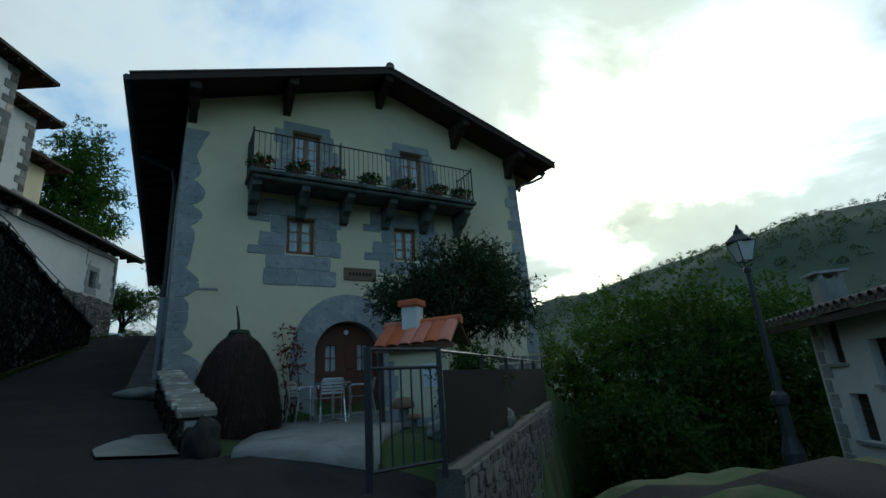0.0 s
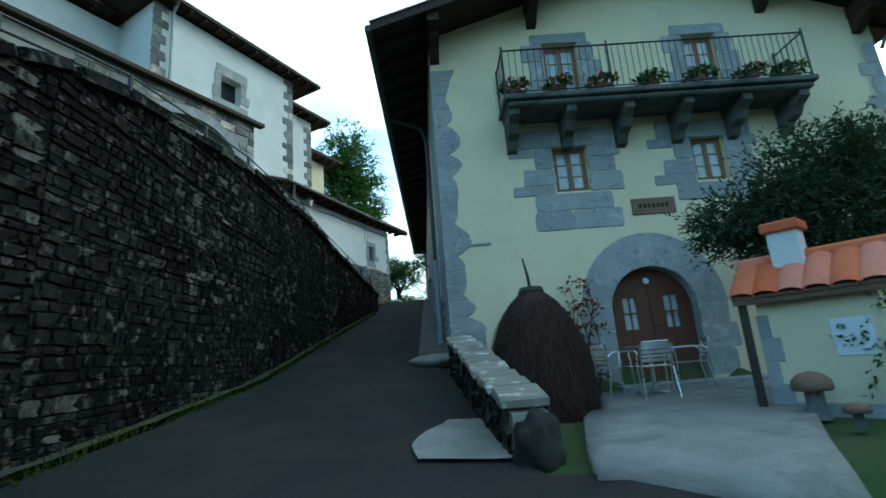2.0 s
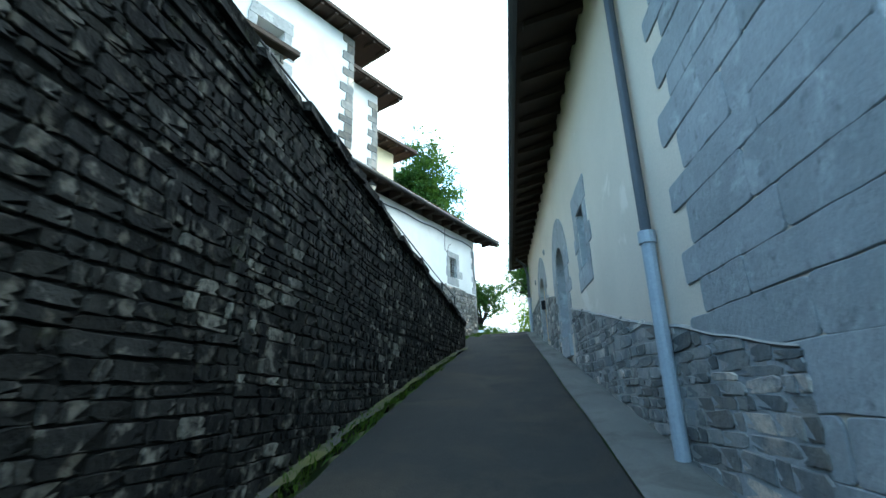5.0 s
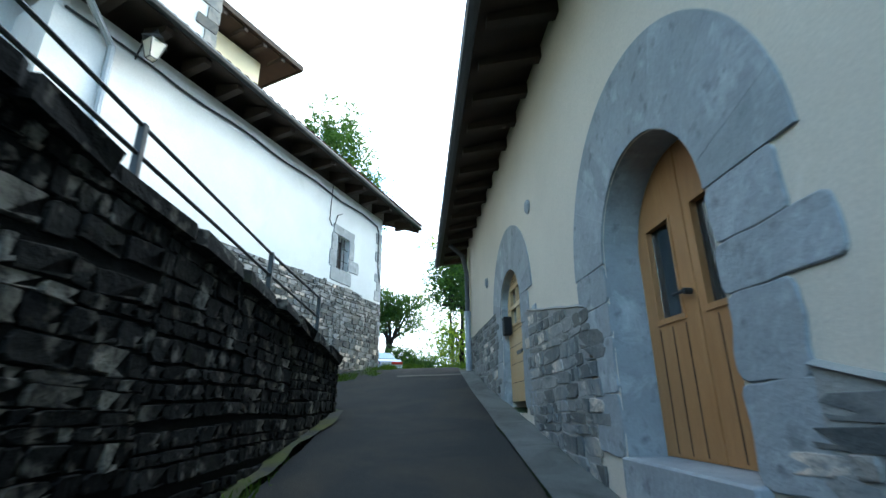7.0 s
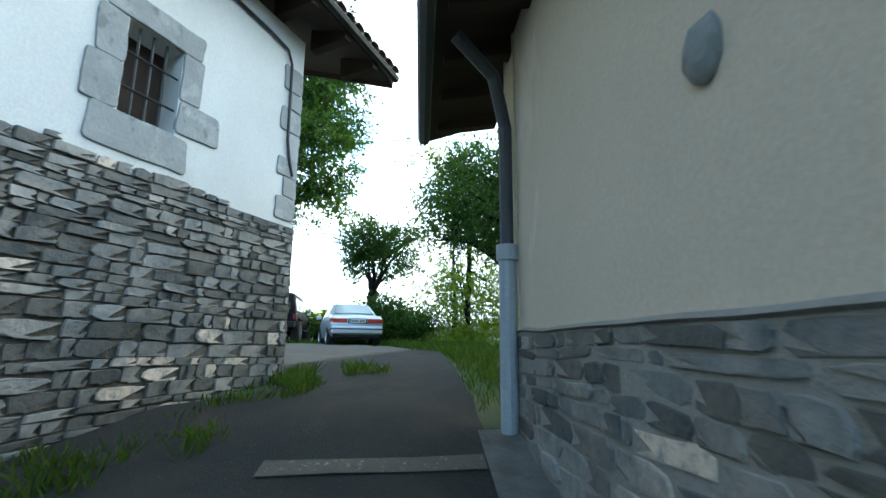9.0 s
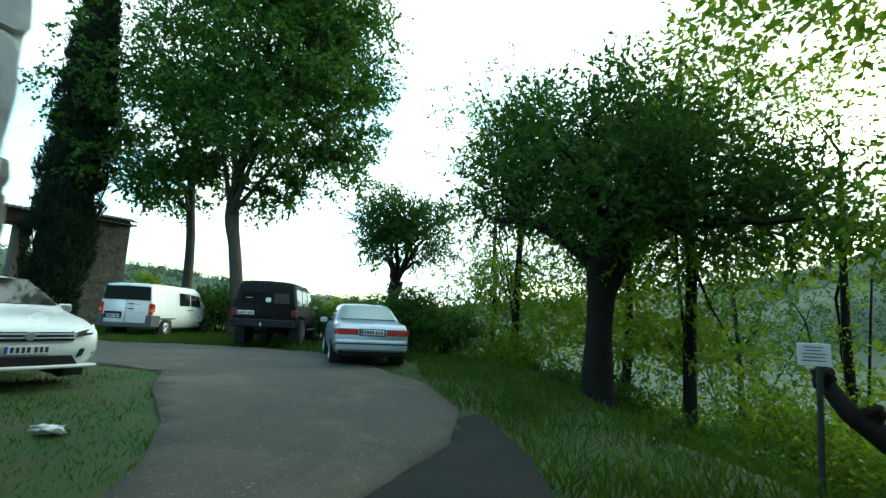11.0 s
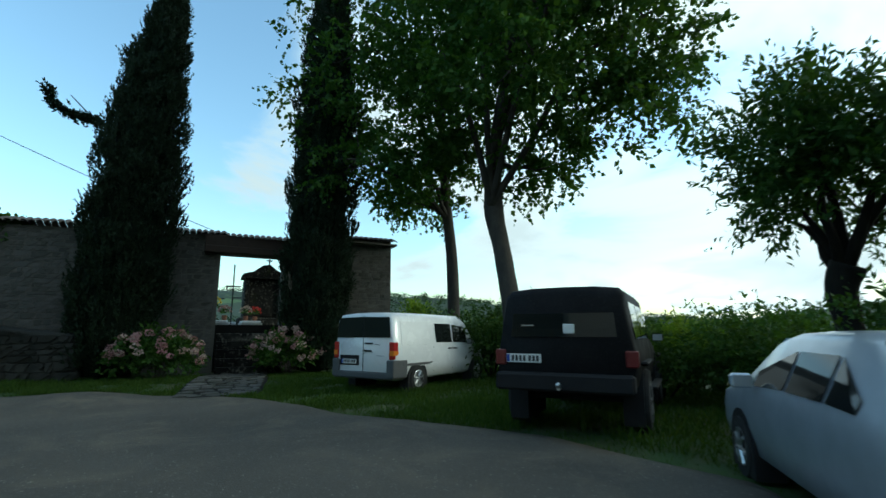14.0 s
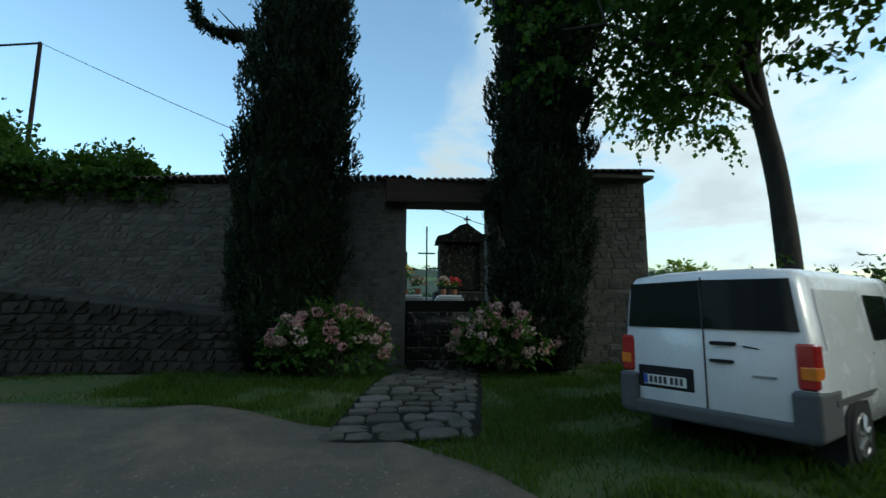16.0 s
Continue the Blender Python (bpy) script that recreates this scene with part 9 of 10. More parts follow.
def bush(x, y, r, h, seed, leaf="leaf_plane", label="wild green bush with loose shoots", name="bush", size=0.11, width=0.5, dense=1.0, group="bushes round the turning place", z=None, length=0.42, droop=0.2):
    rng = np.random.default_rng(seed)
    z0 = gz(x, y) if z is None else z
    top = thing(name, label, "bush", group, at=(x, y, z0))
    blobs = [((0, 0, h * 0.5), (r * 0.8, r * 0.8, h * 0.45))]
    for i in range(3):
        a = rng.uniform(0, 6.28)
        blobs.append(((r * 0.5 * math.cos(a), r * 0.5 * math.sin(a), h * rng.uniform(0.35, 0.65)), (r * 0.55, r * 0.55, h * 0.36)))
    n = int(80 * dense * max(1, r * h / 1.5))
    bs, ax, heads = crown_leaves(rng, blobs, n, 8, length, 7, droop, 0.6, -0.7, 0.3)
    bs[:, 2] = np.maximum(bs[:, 2], 0.02)
    bm = bmesh.new()
    for hd in heads[::max(1, len(heads) // 12)]:
        path_tube(bm, limb_path(rng, (0.1 * hd[0], 0.1 * hd[1], -0.05), hd, 0.1, 3), [0.03, 0.022, 0.014, 0.006], 4)
    part("branchwork", bm, M["dark_bark"], top)
    tagged(leaf_sheet("foliage", bs, ax, size, width, M[leaf], top, rng), kind="stuff")
    return top


for i, (x, y, r, h, leaf) in enumerate(((-24.6, 36.6, 1.3, 2.2, "leaf_dark"), (-23.0, 36.4, 1.1, 1.5, "leaf_plane"), (-27.6, 38.4, 1.3, 1.9, "leaf_plane"), (-21.0, 36.3, 1.1, 1.1, "leaf_sun"), (-19.3, 36.0, 1.1, 1.0, "leaf_plane"),
                                        (-17.8, 35.2, 1.1, 1.2, "leaf_dark"), (-16.0, 33.4, 1.1, 1.2, "leaf_plane"), (-14.9, 31.9, 1.0, 1.1, "leaf_plane"), (-13.7, 30.5, 1.0, 1.2, "leaf_dark"), (-12.6, 29.0, 1.0, 1.3, "leaf_sun"),
                                        (-22.4, 39.4, 1.5, 2.2, "leaf_sun"), (-18.2, 38.4, 1.6, 2.3, "leaf_sun"), (-14.6, 35.6, 1.6, 3.4, "leaf_sun"), (-12.8, 33.4, 1.6, 3.4, "leaf_sun"), (-25.2, 39.6, 1.4, 2.6, "leaf_sun"),
                                        (-29.2, 37.2, 1.3, 1.6, "leaf_dark"), (-31.0, 37.4, 1.3, 1.7, "leaf_dark"), (-32.6, 37.6, 1.3, 1.8, "leaf_dark"), (-34.6, 36.6, 1.5, 2.2, "leaf_dark"), (-36.0, 35.4, 1.3, 2.0, "leaf_dark"),
                                        (-38.6, 39.0, 1.4, 2.0, "leaf_sun"), (-35.2, 39.0, 1.6, 2.4, "leaf_plane"), (-30.4, 40.0, 1.5, 2.0, "leaf_sun"), (-28.6, 40.8, 1.5, 2.0, "leaf_plane"))):
    bush(x, y, r, h, 100 + i, leaf, {"leaf_dark": "dark green dense bush at the edge", "leaf_plane": "wild green bush with loose shoots", "leaf_sun": "light green bramble bush on the slope"}[leaf])
# taller thicket down the slope, its tops at the level of the road
for i, (x, y, r, h, leaf) in enumerate(((-12.6, 35.4, 1.9, 4.6, "leaf_sun"), (-14.2, 38.4, 2.0, 4.8, "leaf_plane"), (-10.6, 32.6, 1.9, 4.8, "leaf_sun"), (-16.8, 40.2, 2.0, 4.4, "leaf_sun"), (-9.2, 35.6, 2.2, 5.6, "leaf_plane"), (-11.6, 39.6, 2.4, 6.0, "leaf_sun"), (-19.6, 40.6, 1.9, 4.0, "leaf_plane"), (-8.6, 30.2, 1.9, 4.8, "leaf_plane"))):
    bush(x, y, r, h, 210 + i, leaf, "tall backlit thicket on the slope", "thicket", size=0.15, dense=0.5, group="thicket on the slope", length=0.6)
# bamboo-like clump by the end of the cemetery wall
bush(-41.6, 37.4, 0.9, 3.0, 140, "leaf_sun", "light green clump of upright shoots by the wall end", size=0.16, width=0.3)


def cypress(x, y, r, h, seed, shoot, label):
    rng = np.random.default_rng(seed)
    z0 = gz(x, y)
    top = thing("cypress", label, "tree", "cypresses before the cemetery wall", at=(x, y, z0))
    bm = bmesh.new()
    path_tube(bm, [(0, 0, 0), (0.03, 0.19 if shoot else 0.03, h * 0.4), (0, 0.68 if shoot else 0.1, h * 0.86)], [0.28, 0.2, 0.04], 8)
    part("trunk", bm, M["dark_bark"], top, smooth=True)

    def width(t):
        return r * np.interp(t, [0, 0.06, 0.18, 0.45, 0.7, 0.88, 1], [0.62, 0.8, 0.98, 1.0, 0.72, 0.40, 0.04])
    # upright plumes of shoots, some standing proud of the rest
    n, per_plume = 1500, 8
    t = rng.uniform(0.01, 0.99, n) ** 1.1
    a = rng.uniform(0, 2 * math.pi, n)
    lump = 1 + 0.13 * np.sin(3 * a + 9 * t) + 0.10 * np.sin(31 * t + 2 * a) + 0.08 * np.sin(5 * a - 40 * t)
    rad = width(t) * lump * rng.uniform(0.72, 0.98, n)
    foot = np.repeat(np.stack([rad * np.cos(a), rad * np.sin(a), t * h], 1), per_plume, axis=0)
    out_v = np.stack([np.cos(a), np.sin(a), np.zeros(n)], 1) * rng.uniform(0.08, 0.42, (n, 1)) + np.array([0, 0, 1.0])
    long = np.repeat(rng.uniform(0.5, 1.15, (n, 1)), per_plume, axis=0)
    org = foot + rng.normal(0, 0.085, foot.shape) + unit_rows(np.repeat(out_v, per_plume, axis=0)) * rng.uniform(0, 0.45, (len(foot), 1)) * long
    dirs = unit_rows(np.repeat(out_v, per_plume, axis=0) + rng.normal(0, 0.16, foot.shape))
    b, ax = shoots_to_leaves(rng, org, dirs, 0.30, 13, -0.05, 0.42)
    lean = np.array([0.0, 0.72 if shoot else 0.15, 0.0])
    b += lean * (np.maximum(b[:, 2:3], 0) / h) ** 1.6
    # solid core, coloured as the shade between the plumes
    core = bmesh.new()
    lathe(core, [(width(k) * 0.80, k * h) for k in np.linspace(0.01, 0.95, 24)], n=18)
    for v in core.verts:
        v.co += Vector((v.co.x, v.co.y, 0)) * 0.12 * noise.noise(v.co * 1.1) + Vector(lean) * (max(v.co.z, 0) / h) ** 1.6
    part("dark_core", core, M["shaded_core"], top, smooth=True)
    if shoot:
        k = 260
        u = rng.uniform(0, 1, k)
        line = np.stack([np.interp(u, [0, 1], [0.0, 0.1]), np.interp(u, [0, 0.35, 0.7, 1], [-r * 0.8, -r * 1.25, -r * 1.75, -r * 1.95]), h * np.interp(u, [0, 0.35, 0.7, 1], [0.60, 0.60, 0.62, 0.67])], 1)
        b2, a2 = shoots_to_leaves(rng, line + rng.normal(0, 0.07, (k, 3)), unit_rows(np.array([[0, -0.7, 0.6]]) + rng.normal(0, 0.25, (k, 3))), 0.17, 12, 0, 0.5)
        b, ax = np.concatenate([b, b2]), np.concatenate([ax, a2])
        bm = bmesh.new()
        path_tube(bm, [(0, 0.0, h * 0.585), (0.03, -r * 1.25 + 0.36, h * 0.605), (0.08, -r * 1.85 + 0.42, h * 0.655)], [0.05, 0.03, 0.012], 5)
        part("side_limb", bm, M["dark_bark"], top)
    tagged(leaf_sheet("foliage", b, ax, 0.10, 0.42, M["leaf_cypress"], top, rng), kind="stuff")


cypress(-39.95, 26.25, 1.20, 13.4, 31, True, "tall dark cypress with a stray side shoot")
cypress(-39.4, 32.3, 1.12, 16.5, 32, False, "tall dense dark cypress by the gate")


def hydrangea(x, y, r, h, seed, petal, label):
    rng = np.random.default_rng(seed)
    z0 = gz(x, y)
    top = thing("hydrangea", label, "flower bush", "hydrangeas at the gate", at=(x, y, z0))
    b, ax, heads = crown_leaves(rng, [((0, 0, h * 0.48), (r, r * 1.15, h * 0.48))], 90, 6, 0.25, 6, 0.2, 0.4, -0.5, 0.16)
    b[:, 2] = np.maximum(b[:, 2], 0.03)
    bm = bmesh.new()
    for hd in heads[::7]:
        path_tube(bm, limb_path(rng, (0.1 * hd[0], 0.1 * hd[1], -0.05), hd, 0.08, 3), [0.015, 0.012, 0.01, 0.006], 4)
    tagged(part("stemwork", bm, M["bark"], top), kind="stuff")
    tagged(leaf_sheet("foliage", b, ax, 0.14, 0.6, M["leaf_plane"], top, rng), kind="stuff")
    d = ball_dirs(rng, 84, -0.25)
    for i, dd in enumerate(d):
        c = np.array([0, 0, h * 0.48]) + dd * np.array([r, r * 1.15, h * 0.48]) * rng.uniform(0.95, 1.12)
        q = ball_dirs(rng, 42)
        fr = rng.uniform(0.085, 0.13)
        pb = c + q * fr * np.array([1, 1, 0.75])
        pa = unit_rows(np.cross(q, rng.normal(0, 1, q.shape)) + q * 0.2)
        leaf_sheet("flower_head", pb - pa * 0.025, pa, 0.065, 0.95, M["petal_pale" if (i % 3 == 0) != (petal == "petal_pale") else "petal_pink"], top, rng, 0.0)


hydrangea(-38.95, 27.6, 1.05, 1.55, 41, "petal_pink", "pink hydrangea bush in bloom before the wall")
hydrangea(-39.1, 31.35, 0.95, 1.6, 42, "petal_pale", "pale hydrangea bush in bloom beside the gate")

# foliage over the top of the cemetery wall
for i, (y, r, h) in enumerate(((14.5, 1.8, 2.6), (16.4, 1.6, 2.9), (18.2, 1.3, 1.4), (19.6, 1.2, 1.2), (20.7, 1.1, 1.5), (21.7, 0.9, 0.9), (22.6, 0.7, 0.6))):
    bush(-42.6, y, r, h, 160 + i, "leaf_plane", "green climber spilling over the cemetery wall", "climber", size=0.16, width=0.7, group="climber on the wall", z=9.6)

# ---- the yard: olive tree, topiary, climber ----
zo = 0.9
grow_tree("olive_tree", "olive tree with a rounded grey-green crown", "tree", (0.35, 9.7, zo),
          [(0.35, 9.7, zo), (0.30, 9.68, 1.5), (0.22, 9.62, 2.1), (0.2, 9.6, 2.7)], [0.11, 0.09, 0.075, 0.05],
          [((-0.2, 9.45, 3.0), (1.0, 0.8, 0.75)), ((0.8, 9.7, 3.1), (0.8, 0.7, 0.8)), ((0.35, 9.6, 3.7), (0.9, 0.7, 0.65)), ((-0.7, 9.3, 3.2), (0.7, 0.6, 0.5)), ((1.1, 9.65, 2.7), (0.55, 0.55, 0.5)), ((1.0, 10.0, 3.9), (0.4, 0.4, 0.5))], 51,
          "leaf_olive", "narrow grey-green olive leaves", clumps=330, shoots=11, length=0.34, per=13, size=0.085, width=0.3, limbs=8, twigs=30, limb_r=0.035, shell=0.5, clump_r=0.2, droop=0.05, bark="dark_bark")
p = HU(4.25, 6.85)
bush(p.x, p.y, 0.62, 1.25, 52, "leaf_dark", "clipped round dark shrub behind the fence", "shrub", 0.06, 0.5, 2.2, "", z=0.92, length=0.2)
p = HU(2.1, 10.34)
rng = np.random.default_rng(53)
climber = thing("climber", "reddish climbing plant beside the house door", "climber", at=(p.x, p.y, 0.95))
bm = bmesh.new()
cl_b, cl_a = [], []
for k in range(4):
    pts = [Vector((0.12 * math.sin(k * 2 + i * 0.9) + 0.05 * k, -0.04 - 0.03 * (i % 2), i * 0.36)) for i in range(6 - (k % 2))]
    path_tube(bm, pts, [0.012 - 0.0015 * i for i in range(len(pts))], 5)
    for i in range(1, len(pts)):
        o = np.repeat([pts[i][:]], 3 + i, axis=0) + rng.normal(0, 0.05, (3 + i, 3))
        b, a = shoots_to_leaves(rng, o, unit_rows(rng.normal(0, 1, o.shape) * np.array([1, 0.4, 0.8])), 0.16, 5, 0.1)
        cl_b.append(b)
        cl_a.append(a)
part("stem", bm, M["dark_bark"], climber)
tagged(leaf_sheet("foliage", np.concatenate(cl_b), np.concatenate(cl_a), 0.07, 0.6, M["leaf_dry"], climber, rng), kind="stuff")

# ---- the wooded slope below the yard ----
VALLEY = [(4.3, 17.2, 2.9, 2.0, 61), (6.2, 15.6, 4.2, 2.2, 62), (8.2, 15.4, 4.3, 2.2, 63), (10.2, 15.6, 3.9, 2.0, 64), (7.4, 18.6, 4.2, 2.4, 65), (11.5, 18.0, 4.0, 2.4, 66), (4.9, 13.2, 1.2, 1.5, 67)]
for x, y, top_z, r, seed in VALLEY:
    z0 = gz(x, y)
    hgt = top_z - z0
    blobs = [((x, y, top_z - r * 0.8), (r, r, r * 0.9)), ((x + r * 0.5, y - r * 0.3, top_z - r * 1.9), (r * 0.9, r * 0.9, r * 0.9)), ((x - r * 0.5, y + 0.2, top_z - r * 2.4), (r, r * 0.9, r))]
    grow_tree("broadleaf_tree", "dense dusky green tree on the slope below the yard", "tree", (x, y, z0), [(x, y, z0), (x + 0.1, y, z0 + hgt * 0.35), (x, y + 0.1, z0 + hgt * 0.6), (x, y, z0 + hgt * 0.85)], [0.2, 0.16, 0.12, 0.05],
              blobs, seed, "leaf_dark", "dense green foliage", clumps=230, shoots=10, length=0.5, per=9, size=0.15, width=0.5, shell=0.6, limbs=7, twigs=20, limb_r=0.06, bark="dark_bark", group="trees below the yard", low=-0.9)
for i, (x, y, r, h) in enumerate(((4.2, 11.6, 1.0, 1.6), (5.6, 12.0, 1.3, 2.0), (6.8, 13.0, 1.4, 2.4), (5.4, 14.2, 1.5, 2.4), (8.2, 13.2, 1.4, 2.2), (3.9, 14.6, 1.3, 2.2))):
    bush(x, y, r, h, 180 + i, "leaf_dark", "dark green bush below the yard wall", group="bushes below the yard", size=0.13, dense=1.3)


# ---- grass ----
def on_lawn(x, y):
    u, s = to_us(x, y)
    if poly_has(PARK, x, y) or x < -40.3 or y > 39:
        return 0.0
    if x < -34.0 and abs(y - 29.05 + 0.15 * (x + 34.0)) < 0.98:
        return 0.0
    if s < 34.4 and lin(s, ROAD_L) < u < lin(s, ROAD_R):
        return 0.0
    if u > lin(s, EAST_U) + 5 or (s < 27.3 and u > -2.6) or (s < 25.5):
        return 0.0
    verge = u > lin(s, ROAD_R) - 0.3 or y > 33.5
    return 1.0 if verge else 0.34


def sow(name, n, x0, x1, y0, y1, where, height, seed, label):
    rng = np.random.default_rng(seed)
    base, tall = [], []
    while len(base) < n:
        x, y = rng.uniform(x0, x1), rng.uniform(y0, y1)
        k = where(x, y)
        if k <= 0:
            continue
        m = noise.noise(Vector((x * 0.8, y * 0.8, 5)))
        if k < 1 and m < -0.18 and rng.random() < 0.75:
            continue
        base.append((x, y, land(x, y) - 0.035))
        tall.append(height * k * (1 + 0.6 * m))
    base, tall = np.array(base), np.array(tall)
    ax = unit_rows(np.stack([rng.normal(0, 0.4, n), rng.normal(0, 0.4, n), np.ones(n)], 1))
    h = (tall * rng.uniform(0.5, 1.3, n))[:, None]
    side = unit_rows(np.cross(ax, rng.normal(0, 1, (n, 3)))) * (0.003 + 0.008 * h)
    bend = unit_rows(rng.normal(0, 1, (n, 3)) * np.array([1, 1, 0.01]))
    verts = np.stack([base - side, base + side, base + ax * h * 0.55 + side * 0.8 + bend * h * 0.08, base + ax * h + bend * h * 0.35], 1).reshape(-1, 3)
    return tagged(pydata(name, verts.tolist(), [(4 * i, 4 * i + 1, 4 * i + 2, 4 * i + 3) for i in range(n)], M["grass"]), label, "grass", kind="stuff")


sow("grass", 95000, -40.3, -12, 18, 39, on_lawn, 0.17, 71, "uneven green grass round the turning place")
sow("grass", 42000, -39.5, -28.0, 24.0, 34.5, lambda x, y: 0.9 if on_lawn(x, y) > 0 else 0.0, 0.13, 74, "short dark grass before the cemetery gate")
sow("weeds", 2600, -13, 2, 2, 23, lambda x, y: 1.0 if 0.02 < to_us(x, y)[0] - lin(to_us(x, y)[1], WALL_U) < 0.28 + 0.15 * noise.noise(Vector((x, y, 0))) and 2 < to_us(x, y)[1] < 23 else 0.0, 0.09, 72, "small weeds along the foot of the wall")
sow("weeds", 1500, -18, -15.6, 19.5, 24.6, lambda x, y: 0.8 if 0.03 < x - OB(min(y, Y1)) < 0.75 + 0.5 * noise.noise(Vector((x * 1.5, y * 1.5, 2))) and noise.noise(Vector((x * 2.2, y * 2.2, 9))) > -0.05 else 0.0, 0.16, 73, "tufts of grass at the foot of the outbuilding")


# ---- small things about the turning place ----
# notice on a post
sx, sy = -14.76, 28.66
sz = land(sx, sy)
sign = thing("notice_sign", "white notice sheet on a thin dark post", "sign", at=(sx, sy, sz), rz=12)
bm = bmesh.new()
tube(bm, (0, 0.03, -0.2), (0.05, 0.03, 6.18 - sz + 0.1), 0.028, 0.026, 8)
part("post", bm, M["iron"], sign)
bm = bmesh.new()
box(bm, -0.13, 0.13, -0.006, 0.004, 6.18 - sz - 0.10, 6.18 - sz + 0.10, 0.004)
board = part("board", bm, M["sign_white"], sign)
for i, (w, z) in enumerate(((0.08, 0.065), (0.065, 0.035), (0.10, 0.005), (0.09, -0.025), (0.10, -0.055))):
    bm = bmesh.new()
    box(bm, -w, w * 0.9, -0.009, -0.0065, 6.18 - sz + z - 0.004, 6.18 - sz + z + 0.004)
    part("text_bar", bm, M["ink"], board)

# gnarled lopped limb reaching out of the slope beside the notice
gx0, gy0 = -13.2, 28.7
stump = thing("lopped_tree", "black gnarled lopped tree with knobbed ends beside the notice", "tree", at=(gx0, gy0, gz(gx0, gy0)))
bm = bmesh.new()
g0 = Vector((gx0, gy0, gz(gx0, gy0)))
path_tube(bm, [Vector(p) - g0 for p in ((gx0, gy0, g0.z - 0.2), (-13.5, 28.75, 5.05), (-13.97, 28.8, 5.32), (-14.26, 28.88, 5.48), (-14.5, 28.95, 5.68), (-14.64, 28.97, 5.90))], [0.30, 0.24, 0.16, 0.11, 0.09, 0.075], 10)
for v in bm.verts:
    v.co += v.co.normalized() * 0.035 * noise.noise(v.co * 6)
part("trunk", bm, M["dark_bark"], stump, smooth=True)
for p, r in (((-14.66, 28.98, 5.96), 0.095), ((-14.33, 28.91, 5.68), 0.085), ((-14.0, 28.8, 5.50), 0.10)):
    bm = bmesh.new()
    blob(bm, Vector(p) - g0, r, 0.6, 2.2, 3, (0.9, 0.9, 1.2))
    part("knob", bm, M["dark_bark"], stump, smooth=True)

# crumpled white cloth on the lawn
bm = bmesh.new()
blob(bm, (0, 0, 0.03), 0.09, 0.9, 3.2, 3, (1.6, 0.8, 0.4))
cx, cy = -20.98, 25.46
ob = mesh_ob("cloth", bm, M["sign_white"], smooth=True)
ob.matrix_world = pose(cx, cy, land(cx, cy) + 0.0, 0, 0, 25)
tagged(ob, "crumpled white cloth lying on the grass", "cloth")

# ledge along the foot of the cemetery wall
ledge = thing("ledge_wall", "low dark stone ledge before the cemetery wall", "wall")
LY0, LY1 = 6.0, 25.6


def ledge_x(y):
    return -39.55 + 0.08 * (y - 26)


def ledge_top(y):
    return lin(y, [(6, 8.2), (20.7, 7.02), (25, 6.58)])


bm = bmesh.new()
n = 24
rows = []
for i in range(n + 1):
    y = LY0 + (LY1 - LY0) * i / n
    x, zt = ledge_x(y), ledge_top(y) + 0.04 * noise.noise(Vector((y * 1.7, 0, 0)))
    rows.append([(x, y, 4.6), (x - 0.02, y, zt - 0.08), (x - 0.08, y, zt), (x - 1.6, y, zt + 0.05), (x - 1.6, y, 4.6)])
sheet(bm, rows)
extrude(bm, rows[-1], (0, 0.01, 0))
part("core", bm, M["ledge_far"], ledge)
a, b = Vector((ledge_x(LY0), LY0, 0)), Vector((ledge_x(LY1), LY1, 0))
stone_face(ledge, a, (b - a).normalized(), (1, -0.08, 0), (b - a).length, lambda d: 4.9, lambda d: ledge_top(LY0 + d) - 0.03, 0.12, 0.3, 0.2, 0.6, 0.05, M["ledge_stone"], M["ledge_far"], lambda d, z: d > 12, 91, 220)

# flagstone path to the gate
walkway = thing("stone_path", "uneven flagstone path leading to the gate", "path", kind="structure")
rng = random.Random(92)
unit_flags = []
for k in range(5):
    bm = bmesh.new()
    m = 7
    ring = []
    for i in range(m):
        t = (i + rng.uniform(-0.25, 0.25)) / m * 2 * math.pi
        q = 0.5 / max(abs(math.cos(t)), abs(math.sin(t))) * rng.uniform(0.84, 1.0)
        ring.append((math.cos(t) * q, math.sin(t) * q))
    lo = [bm.verts.new((x, y, -0.06)) for x, y in ring]
    md = [bm.verts.new((x, y, 0.012)) for x, y in ring]
    hi = [bm.verts.new((x * 0.93, y * 0.93, 0.024 + rng.uniform(-0.004, 0.006))) for x, y in ring]
    for p, q in ((lo, md), (md, hi)):
        for i in range(m):
            bm.faces.new((p[i], p[(i + 1) % m], q[(i + 1) % m], q[i]))
    bm.faces.new(hi)
    bmesh.ops.recalc_face_normals(bm, faces=bm.faces)
    me = bpy.data.meshes.new("flagstone")
    bm.to_mesh(me)
    bm.free()
    me.materials.append(M["path_stone"])
    unit_flags.append(me)
bed_rows = []
d = 0.0
p0, p1 = Vector((-34.0, 29.05)), Vector((-40.0, 29.95))
PL = (p1 - p0).length
